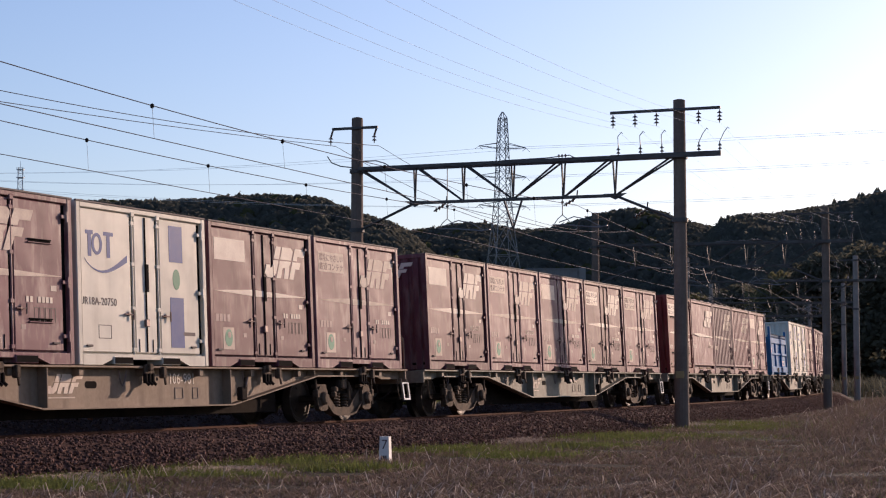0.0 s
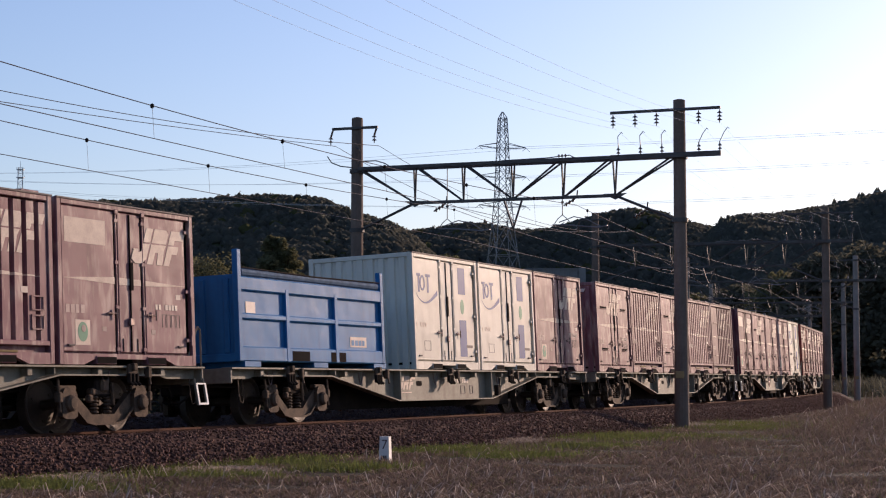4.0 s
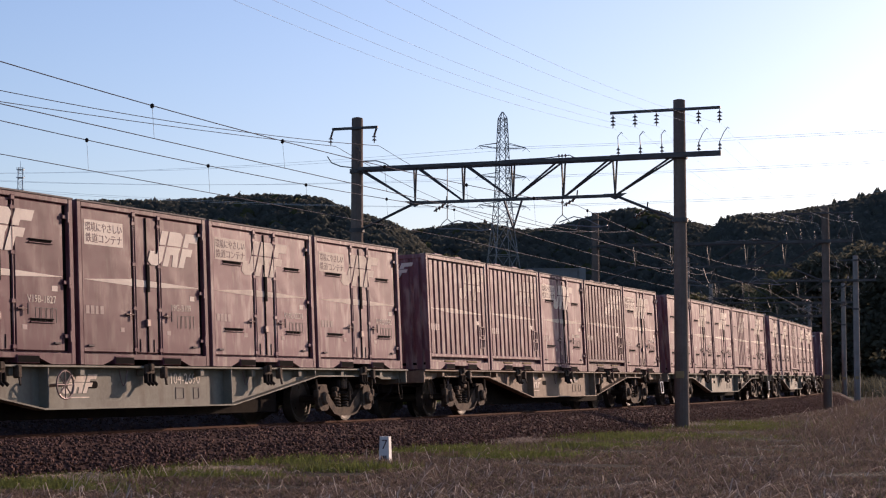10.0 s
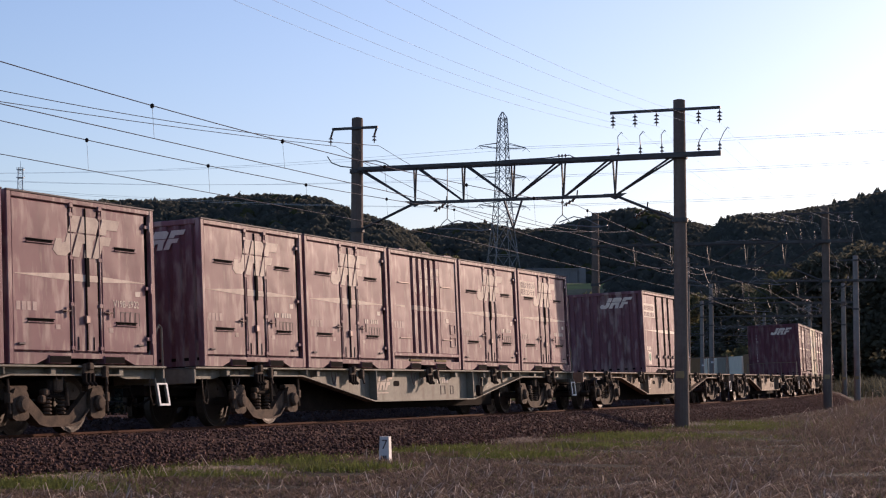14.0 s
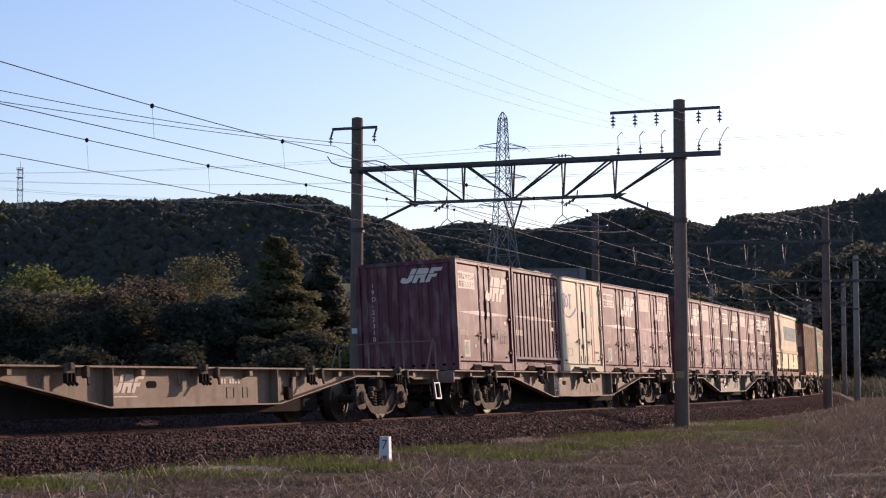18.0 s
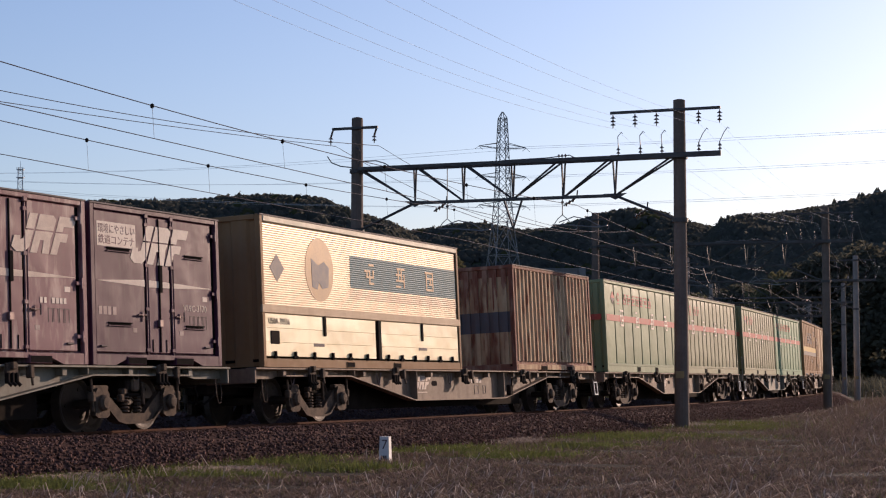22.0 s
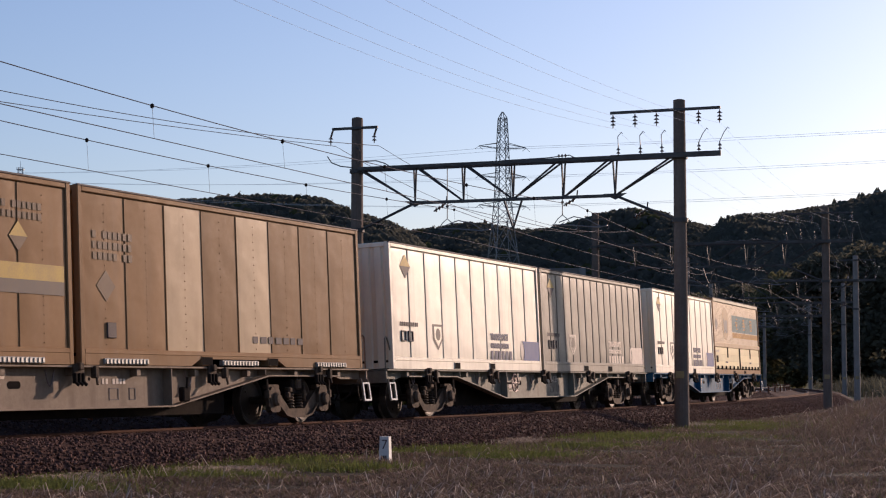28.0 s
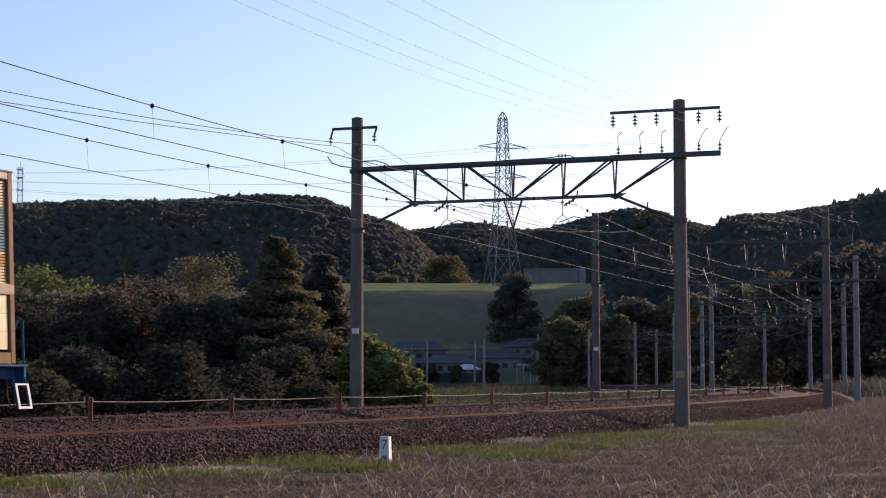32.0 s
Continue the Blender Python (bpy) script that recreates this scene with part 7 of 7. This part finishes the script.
# ---- houses and far buildings ----
def house(x, y, w, d, h, turn, roof="rooftile", label="small grey-roofed house with plaster walls"):
    th = empty("house", label, "house", "houses of the hamlet")
    part("wall", Geo().box(-w / 2, w / 2, -d / 2, d / 2, -1, h), M["housewall"], th)
    e = 0.5
    g = Geo().prism([(-w / 2 - e, h - 0.05), (w / 2 + e, h - 0.05), (w / 2 - w * 0.18, h + d * 0.24), (-w / 2 + w * 0.18, h + d * 0.24)], -0.01, 0.01)
    g = Geo()
    v = [(-w / 2 - e, -d / 2 - e, h), (w / 2 + e, -d / 2 - e, h), (w / 2 + e, d / 2 + e, h), (-w / 2 - e, d / 2 + e, h), (-w / 2 + d * 0.3, 0, h + d * 0.25), (w / 2 - d * 0.3, 0, h + d * 0.25)]
    v += [(a, b, c - 0.2) for a, b, c in v[:4]]
    g.add(v, [(0, 1, 5, 4), (1, 2, 5), (2, 3, 4, 5), (3, 0, 4), (0, 6, 7, 1), (1, 7, 8, 2), (2, 8, 9, 3), (3, 9, 6, 0), (9, 8, 7, 6)])
    part("roof", g, M[roof], th)
    n = max(2, int(w / 2.6))
    for i in range(n):
        wx = -w / 2 + (i + 0.5) * w / n
        part("window", Geo().box(wx - 0.7, wx + 0.7, -d / 2 - 0.04, -d / 2 + 0.05, 0.9, 2.2), M["glass"], th)
    if h > 4:
        for i in range(n):
            wx = -w / 2 + (i + 0.5) * w / n
            part("window", Geo().box(wx - 0.7, wx + 0.7, -d / 2 - 0.04, -d / 2 + 0.05, 3.5, 4.6), M["glass"], th)
    th.matrix_basis = pose(x, y, float(height(x, y)) , 0, 0, turn)


house(-6.9, 478, 14.5, 9, 5.6, 8)
house(-13.2, 462, 10, 8, 3.2, -5)
house(1.6, 464, 13, 8, 3.0, 4)
house(6.0, 452, 5.0, 5, 2.6, 6, "whiteroof", "low shed with a pale metal roof")
house(14.5, 486, 14, 9, 3.6, -12)
house(25.0, 500, 15, 10, 5.4, 10)
house(32, 494, 12, 9, 3.2, -8)
# wall below the hamlet
vw = empty("retaining_wall", "dark concrete retaining wall with a pale coping below the hamlet", "wall")
part("face", Geo().cbox(-11, 10.5, 445.7, 446.3, -0.8, 2.55, 0.03), M["asphalt"], vw)
part("coping", Geo().cbox(-11.1, 10.6, 445.6, 446.4, 2.55, 2.8, 0.03), M["concrete_pale"], vw, "pale coping")
part("pier", Geo().cbox(-11.4, -11.0, 445.5, 446.5, -0.8, 3.1, 0.03), M["asphalt"], vw)
# road with its guard rail above the hamlet
rd = empty("guard_rail", "pale steel guard rail beside the village road", "guard rail")
rail_pts = [(18 + 1.6 * i, 446 - 0.9 * i - 0.06 * i * i, 4.6 - 0.12 * i) for i in range(9)]
part("beam", Geo().tube(rail_pts, 0.16, 5), M["railpaint"], rd)
for q in rail_pts:
    part("post", Geo().rod((q[0], q[1], 0), (q[0], q[1], q[2]), 0.07, 5), M["railpaint"], rd)


# ---- plants ----
def leaf_cloud(centres, radii, count, size, r):
    """Small tilted leaf sprays through uneven lumps: an array of quads."""
    c, rad = np.repeat(np.array(centres), count, 0), np.repeat(np.array(radii), count, 0)
    n = len(c)
    d = r.normal(size=(n, 3))
    d /= np.linalg.norm(d, axis=1)[:, None]
    c = c + d * rad * (r.uniform(size=n) ** 0.4)[:, None]
    a, b = r.uniform(0, 6.28, n), r.uniform(-1.1, 1.1, n)
    u = np.stack([np.cos(a), np.sin(a), 0.3 * r.uniform(-1, 1, n)], 1) * (size * r.uniform(0.6, 1.3, n))[:, None]
    w = np.stack([-np.sin(a) * np.sin(b), np.cos(a) * np.sin(b), np.cos(b)], 1) * (size * r.uniform(0.4, 0.9, n))[:, None]
    return np.stack([c - u, c - w * 0.8 + u * 0.2, c + u, c + w], 1)


def tree(x, y, tall, spread, leaf, seed, label, conifer=False, name="tree", density=1.0, size=0.16):
    r = random.Random(seed)
    th = empty(name, label, "tree", "trees by the line")
    base = float(height(x, y))
    lean = Vector((r.uniform(-0.06, 0.06), r.uniform(-0.06, 0.06), 1))
    knots = [lean * (tall * f) + Vector((r.uniform(-0.1, 0.1), r.uniform(-0.1, 0.1), 0)) * f * 3 for f in (0, 0.3, 0.6, 0.9)]
    g = Geo()
    for i in range(3):
        g.rod(knots[i], knots[i + 1], tall * 0.028 * (1 - i * 0.28), 8, tall * 0.028 * (1 - (i + 1) * 0.28))
    part("trunk", g, M["bark"], th)
    lumps = []
    if conifer:
        # storeys of spreading boughs, narrowing to an uneven rounded top
        n = 15
        for i in range(n):
            f = 0.08 + 0.90 * i / (n - 1)
            rad = spread * (1 - (f - 0.08) / 0.96) ** 0.75 * r.uniform(0.85, 1.15) + 0.18
            boughs = 8 if f < 0.8 else 4
            for k in range(boughs):
                a = 6.283 * (k + r.uniform(-0.45, 0.45)) / boughs
                q = rad * r.uniform(0.35, 0.82)
                w = rad * r.uniform(0.30, 0.46) + 0.14
                lumps.append(((q * math.cos(a), q * math.sin(a), tall * f + r.uniform(-0.4, 0.4)), (w, w, tall * 0.04)))
            lumps.append(((0, 0, tall * f), (rad * 0.5, rad * 0.5, tall * 0.06)))
    else:
        n = int(26 + spread * 4)
        for i in range(n):
            a, f = r.uniform(0, 6.28), 0.08 + 0.86 * (i + r.random()) / n
            rad = spread * math.sin(math.pi * min(1, 0.30 + f * 0.62)) * r.uniform(0.35, 0.95)
            s = spread * r.uniform(0.24, 0.42)
            lumps.append(((rad * math.cos(a), rad * math.sin(a), tall * f), (s, s, s * r.uniform(0.55, 0.8))))
    g = Geo()
    for c, _ in lumps[::2]:
        k = knots[1].lerp(knots[2], r.random())
        g.rod(k, Vector(c), tall * 0.009, 5, tall * 0.003, False)
    part("limb_work", g, M["bark"], th)
    quads = leaf_cloud([c for c, _ in lumps], [q for _, q in lumps], int(density * 170), size, np.random.RandomState(seed))
    part("crown", sheets("crown", quads, M[leaf]), None, th)
    th.matrix_basis = pose(x, y, base - 0.1, 0, 0, r.uniform(0, 360))
    return th


def at_bearing(p, d):
    return (p - 784) / 3234 * d


GROVE = [
    (88, 118, 8.5, 4.9, "leaf_bright", "broad tree with fresh green crown behind the line", False),
    (60, 108, 6.8, 4.2, "leaf", "dark leafy tree behind the line", False),
    (170, 104, 6.6, 3.4, "leaf_brown", "dark leafy tree behind the line", False),
    (262, 112, 7.6, 4.0, "leaf_brown", "brown budding tree behind the line", False),
    (235, 102, 5.8, 3.2, "leaf_shade", "dark leafy tree behind the line", False),
    (330, 100, 5.6, 3.3, "leaf_shade", "dark leafy tree behind the line", False),
    (365, 165, 12.6, 6.4, "leaf_olive", "olive green tree behind the line", False),
    (400, 103, 6.2, 3.0, "leaf", "dark leafy tree behind the line", False),
    (492, 104, 9.2, 3.9, "leaf_olive", "tall dark cedar behind the line", True),
    (572, 108, 8.4, 2.7, "leaf", "tall dark cedar behind the line", True),
    (480, 98, 3.6, 2.6, "leaf_shade", "dark leafy tree behind the line", False),
    (545, 97, 3.8, 2.4, "leaf_shade", "olive green tree behind the line", False),
    (660, 95, 3.6, 2.4, "leaf_bright", "light green bush behind the line", False),
    (600, 112, 6.2, 2.3, "leaf", "dark leafy tree behind the line", False),
    (690, 94, 2.6, 1.9, "leaf_bright", "light green bush behind the line", False),
    (30, 98, 5.4, 3.2, "leaf_shade", "dark leafy tree behind the line", False),
    (130, 96, 4.6, 3.0, "leaf_shade", "dark leafy tree behind the line", False),
    (-30, 112, 7.0, 4.0, "leaf", "dark leafy tree behind the line", False),
    (912, 520, 20, 7.5, "leaf", "dark tree on the terrace bank", False),
    (762, 443, 4.6, 2.3, "leaf_brown", "low bush before the hamlet wall", False),
    (808, 444, 4.2, 1.8, "leaf_olive", "low bush before the hamlet wall", False),
    (868, 443, 5.0, 2.6, "leaf_brown", "low bush before the hamlet wall", False),
    (690, 648, 9.0, 4.5, "leaf_olive", "olive bush along the terrace", False),
    (985, 420, 13, 6.0, "leaf_olive", "olive green tree beside the hamlet", False),
    (1000, 300, 11.0, 5.6, "leaf_olive", "olive green tree beyond the fields", False),
    (1090, 300, 12.0, 4.0, "leaf_olive", "olive green tree beyond the fields", False),
    (790, 645, 16.0, 9.0, "leaf_olive", "round olive tree on the terrace", False),
    (1030, 335, 17, 7, "leaf_olive", "dark tree at the foot of the hill", False),
    (1130, 335, 16, 7.5, "leaf", "dark tree at the foot of the hill", False),
    (1215, 330, 17, 8.0, "leaf_olive", "dark tree at the foot of the hill", False),
    (1300, 320, 18, 8.0, "leaf", "dark tree at the foot of the hill", False),
    (1390, 262, 17, 7.5, "leaf_olive", "dark tree at the foot of the hill", False),
    (1470, 255, 19, 8.0, "leaf", "dark tree at the foot of the hill", False),
    (1550, 250, 20, 8.0, "leaf", "dark tree at the foot of the hill", False),
]
for i, (p, d, tall, spread, leaf, label, con) in enumerate(GROVE):
    tree(at_bearing(p, d), d, tall, spread, leaf, 100 + i, label, con, density=1.5 if d < 200 else 1.0, size=0.14 if d < 200 else 0.45)

# Bushes added to fill the grove's dark foot, their leaves coloured for shade
for i in range(36):
    s = 2.0 + i * 2.7
    q = line(s, 10.6 + 1.2 * math.sin(i * 2.3))[0]
    if -0.27 < q.x / q.y < -0.062:
        tree(q.x, q.y, 2.0 + 0.5 * math.sin(i * 1.7), 1.7, "leaf_shade", 300 + i, "bush beyond the far track, leaves coloured for shade", name="bush", density=0.9, size=0.09)


def woods(name, count, where, material, size, leaf, per, seed, label):
    """Crowns of the wooded hills, each a dome or a spire of leaf sprays, joined."""
    r = np.random.RandomState(seed)
    spots = []
    while sum(len(q) for q in spots) < count:
        x, y = where(r, count)
        spots.append(np.stack([x, y, height(x, y)], 1))
    c = np.concatenate(spots)[:count]
    s = size * r.uniform(0.5, 1.45, count)
    spire = r.uniform(size=count) < 0.02
    rad = np.stack([s * np.where(spire, 0.6, 1.0), s * np.where(spire, 0.6, 1.0), s * np.where(spire, 1.1, 0.6)], 1)
    c[:, 2] += s * 0.35
    # a rough dome under the sprays
    m, rings = 5, ((-0.7, 0.75), (0.2, 0.78), (0.8, 0.2))
    ang = np.arange(m) * 2 * np.pi / m + r.uniform(0, 6.28, count)[:, None]
    V = np.empty((count, len(rings), m, 3))
    for k, (zz, q) in enumerate(rings):
        f = q * r.uniform(0.72, 1.18, (count, m))
        V[:, k, :, 0] = c[:, None, 0] + np.cos(ang) * f * rad[:, None, 0]
        V[:, k, :, 1] = c[:, None, 1] + np.sin(ang) * f * rad[:, None, 1]
        V[:, k, :, 2] = c[:, None, 2] + (zz + r.uniform(-0.14, 0.14, (count, m))) * rad[:, None, 2]
    one = [(k * m + i, k * m + (i + 1) % m, (k + 1) * m + (i + 1) % m, (k + 1) * m + i) for k in range(len(rings) - 1) for i in range(m)]
    idx = (np.array(one)[None] + (np.arange(count) * m * len(rings))[:, None, None]).reshape(-1, 4)
    quads = leaf_cloud(c, rad, per, leaf, r)
    nv = count * m * len(rings)
    co = np.concatenate([V.reshape(-1, 3), quads.reshape(-1, 3)])
    loops = np.concatenate([idx.ravel(), nv + np.arange(quads.shape[0] * 4)])
    me = bpy.data.meshes.new(name)
    me.vertices.add(len(co))
    me.vertices.foreach_set("co", co.astype(np.float32).ravel())
    me.loops.add(len(loops))
    me.loops.foreach_set("vertex_index", loops.astype(np.int32))
    me.polygons.add(len(loops) // 4)
    me.polygons.foreach_set("loop_start", np.arange(0, len(loops), 4, dtype=np.int32))
    me.update(calc_edges=True)
    me.shade_smooth()
    me.materials.append(M[material])
    return tagged(new(name, me), label, "woods", kind="stuff")


def ridge_spot(r, n):
    x, y = r.uniform(-330, 330, n), r.uniform(580, 1040, n)
    k = (height(x, y) > 31) & (abs(x) < 0.29 * y)
    return x[k], y[k]


def right_spot(r, n):
    x, y = r.uniform(30, 200, n), r.uniform(300, 640, n)
    k = (x > 0.09 * y) & (x < 0.29 * y) & (height(x, y) > 3)
    return x[k], y[k]


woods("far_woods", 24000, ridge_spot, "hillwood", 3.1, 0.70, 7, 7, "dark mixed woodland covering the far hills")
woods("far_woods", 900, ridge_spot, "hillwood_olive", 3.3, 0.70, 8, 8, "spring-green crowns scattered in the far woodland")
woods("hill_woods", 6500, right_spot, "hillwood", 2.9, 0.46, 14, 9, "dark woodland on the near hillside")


def blades(name, count, where, material, tall, width, seed, label, category="grass", lean=(0.15, 1.9)):
    """Grass blades: bent strips of two faces."""
    r = np.random.RandomState(seed)
    P = np.concatenate([where(r, count) for _ in range(6)])[:count]
    n = len(P)
    x, y, z = P[:, 0], P[:, 1], np.full(n, GROUND)
    h = P[:, 2] * tall * r.uniform(0.5, 1.3, n)
    a, b = r.uniform(0, 6.28, n), r.uniform(lean[0], lean[1], n)
    w = width * r.uniform(0.6, 1.4, n)
    ca, sa = np.cos(a) * w, np.sin(a) * w
    lx, ly = np.cos(a + 1.3) * h * b, np.sin(a + 1.3) * h * b
    v = np.stack([np.stack([x - ca, y - sa, z - 0.05], 1), np.stack([x + ca, y + sa, z - 0.05], 1),
                  np.stack([x + ca * 0.8 + lx * 0.35, y + sa * 0.8 + ly * 0.35, z + h * 0.6], 1), np.stack([x - ca * 0.8 + lx * 0.35, y - sa * 0.8 + ly * 0.35, z + h * 0.6], 1),
                  np.stack([x + lx + ca * 0.1, y + ly + sa * 0.1, z + h * np.maximum(1 - b * 0.42, 0.12)], 1), np.stack([x + lx - ca * 0.1, y + ly - sa * 0.1, z + h * np.maximum(1 - b * 0.42, 0.12)], 1)], 1)
    idx = (np.array([[0, 1, 2, 3], [3, 2, 4, 5]])[None] + (np.arange(n) * 6)[:, None, None]).reshape(-1, 4)
    me = bpy.data.meshes.new(name)
    me.vertices.add(n * 6)
    me.vertices.foreach_set("co", v.astype(np.float32).ravel())
    me.loops.add(idx.size)
    me.loops.foreach_set("vertex_index", idx.astype(np.int32).ravel())
    me.polygons.add(len(idx))
    me.polygons.foreach_set("loop_start", np.arange(0, idx.size, 4, dtype=np.int32))
    me.update(calc_edges=True)
    me.materials.append(M[material])
    return tagged(new(name, me), label, category, kind="stuff")


def lateral(x, y):
    """Signed distance from the near track, positive on its far side."""
    k = (ARC > -60) & (ARC < 130)
    tx, ty, hd = TX[k][::2], TY[k][::2], HEAD[k][::2]
    out = np.empty(len(x))
    for i in range(0, len(x), 20000):
        xs, ys = x[i:i + 20000], y[i:i + 20000]
        j = np.argmin((tx[None] - xs[:, None]) ** 2 + (ty[None] - ys[:, None]) ** 2, 1)
        out[i:i + 20000] = -np.sin(hd[j]) * (xs - tx[j]) + np.cos(hd[j]) * (ys - ty[j])
    return out


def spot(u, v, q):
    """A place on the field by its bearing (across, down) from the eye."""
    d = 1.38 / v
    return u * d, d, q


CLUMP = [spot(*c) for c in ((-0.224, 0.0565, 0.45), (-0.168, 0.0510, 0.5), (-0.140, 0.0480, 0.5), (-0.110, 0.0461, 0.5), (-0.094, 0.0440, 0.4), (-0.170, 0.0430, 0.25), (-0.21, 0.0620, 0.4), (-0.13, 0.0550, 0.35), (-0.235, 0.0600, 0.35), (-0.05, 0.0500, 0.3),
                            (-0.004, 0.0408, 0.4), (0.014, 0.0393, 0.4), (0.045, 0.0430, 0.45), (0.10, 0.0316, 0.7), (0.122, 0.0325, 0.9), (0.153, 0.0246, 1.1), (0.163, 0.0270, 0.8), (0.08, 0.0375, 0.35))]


def field_spot(r, n):
    d = 19 + 110 * r.uniform(size=n) ** 2.2
    x = d * r.uniform(-0.27, 0.27, n)
    la = lateral(x, d)
    for cx, cy, q in CLUMP:
        thin = r.uniform(size=n) < 0.55 * np.exp(-((x - cx) ** 2 + (d - cy) ** 2) / (2.4 * q * q))
        la = np.where(thin, 9.0, la)
    k = (la < -2.35) & ((la < -3.0) | (r.uniform(size=n) < (-2.35 - la) * 1.5))
    tuft = 0.75 + 0.5 * np.sin(x * 1.7 + np.sin(d * 0.9) * 2) * np.sin(d * 1.1 + 1)
    rise = 1 + 1.6 * smooth(0.17, 0.235, x / d) * smooth(30, 50, d)
    return np.stack([x, d, np.where(la < -3.2, 1.0, 0.6) * tuft * rise], 1)[k]


def green_spot(r, n):
    c = np.array(CLUMP)[r.randint(0, len(CLUMP), n)]
    x, y = c[:, 0] + r.normal(size=n) * c[:, 2] * 1.4, c[:, 1] + r.normal(size=n) * c[:, 2] * 1.3
    k = lateral(x, y) < -2.2
    return np.stack([x, y, 0.4 + 0.6 * r.uniform(size=n)], 1)[k]


blades("dry_grass", 165000, field_spot, "dry", 0.155, 0.0055, 11, "brown dry grass covering the field", lean=(0.5, 3.0))
def heap_spot(r, n):
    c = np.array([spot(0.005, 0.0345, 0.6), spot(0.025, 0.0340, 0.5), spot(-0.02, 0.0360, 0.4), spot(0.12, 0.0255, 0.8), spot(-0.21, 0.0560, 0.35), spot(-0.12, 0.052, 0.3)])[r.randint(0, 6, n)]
    x, y = c[:, 0] + r.normal(size=n) * c[:, 2], c[:, 1] + r.normal(size=n) * c[:, 2]
    k = lateral(x, y) < -2.2
    return np.stack([x, y, np.full(n, 0.7)], 1)[k]


blades("straw_heap", 8000, heap_spot, "twig", 0.24, 0.006, 14, "pale dead stalks lying at the foot of the ballast", lean=(1.2, 3.4))
blades("straw", 34000, field_spot, "straw", 0.17, 0.0045, 12, "pale broken straw among the dry grass", lean=(1.0, 4.0))
blades("green_grass", 42000, green_spot, "green_grass", 0.21, 0.006, 13, "fresh green grass tufts at the foot of the ballast")


def meadow_spot(r, n):
    d = 38 + 390 * r.uniform(size=n) ** 2.2
    x = d * r.uniform(-0.27, 0.2, n)
    k = lateral(np.where(d > 190, 190, d) / d * x, np.minimum(d, 190)) > 7.7
    k &= (x < 0.16 * d) & ((x > -0.06 * d) | (d > 140)) & ~((d > 190) & (x > 0.085 * d))
    return np.stack([x, d, (0.6 + 0.5 * np.sin(x * 0.21 + d * 0.05)) * (0.5 + d / 150)], 1)[k]


blades("meadow_grass", 60000, meadow_spot, "meadow", 0.40, 0.03, 15, "rank green grass of the valley floor behind the railway")


def thicket_spot(r, n):
    d = 42 + 100 * r.uniform(size=n)
    x = d * r.uniform(-0.27, -0.052, n)
    k = (lateral(x, d) > 8.6) & (d > 60) & (r.uniform(size=n) < 0.5)
    d2 = 130 + 180 * r.uniform(size=n)
    x2 = d2 * r.uniform(0.17, 0.27, n)
    k2 = (lateral(x2 * 0.6, d2 * 0.6) < -2) & (r.uniform(size=n) < 0.4) & (x2 > 34)
    return np.concatenate([np.stack([x, d, np.full(n, 0.5)], 1)[k], np.stack([x2, d2, np.full(n, 2.2)], 1)[k2]])


blades("undergrowth", 36000, thicket_spot, "leaf", 0.8, 0.05, 16, "dark undergrowth at the foot of the trees", "undergrowth")
blades("sparse_grass", 24000, field_spot, "green_grass", 0.13, 0.004, 17, "thin green grass coming up among the dry stalks")
blades("long_stalks", 1800, field_spot, "twig", 0.34, 0.006, 18, "long bleached stalks lying about the field", lean=(1.0, 3.0))

# reservoir on the terrace
tank = empty("water_reservoir", "grey concrete reservoir wall on the wooded terrace", "reservoir")
part("wall", Geo().cbox(-9.3, 9.3, -4, 4, -2, 9.6, 0.1), M["tank"], tank)
for i in range(9):
    part("pilaster", Geo().cbox(-9.3 + 2.2 * i, -8.9 + 2.2 * i, -4.25, -4, -2, 9.5, 0.04), M["tank"], tank)
part("coping", Geo().cbox(-9.5, 9.5, -4.4, 4.2, 9.55, 9.95, 0.05), M["tank"], tank)
part("stair_tower", Geo().cbox(9.35, 11.6, -4.8, 0, -2, 10.2, 0.1), M["tank"], tank, "pale stair tower")
tank.matrix_basis = pose(37.0, 622, float(height(37.0, 622)), 0, 0, -4)


# ---- what moves ----
def motions():
    """The train rolls along the track; its wheels turn."""
    times = [float(t) for t in range(33)]
    for ob, index, m in moving:
        walk(ob, [(t, wagon_pose(index, t) @ m) for t in times])
    turns = [float(np.interp(k / FPS, SECONDS, RUN)) / 0.43 for k in range(32 * FPS + 1)]
    lead = {}
    for w in wheelsets:
        key = w.location.x > 0
        if key in lead:
            src = lead[key].animation_data
            w.rotation_mode = "QUATERNION"
            w.animation_data_create()
            w.animation_data.action, w.animation_data.action_slot = src.action, src.action_slot
        else:
            at = w.location.copy()
            walk(w, [(k / FPS, Matrix.Translation(at) @ Matrix.Rotation(-a, 4, "Y")) for k, a in enumerate(turns)])
            lead[key] = w


motions()
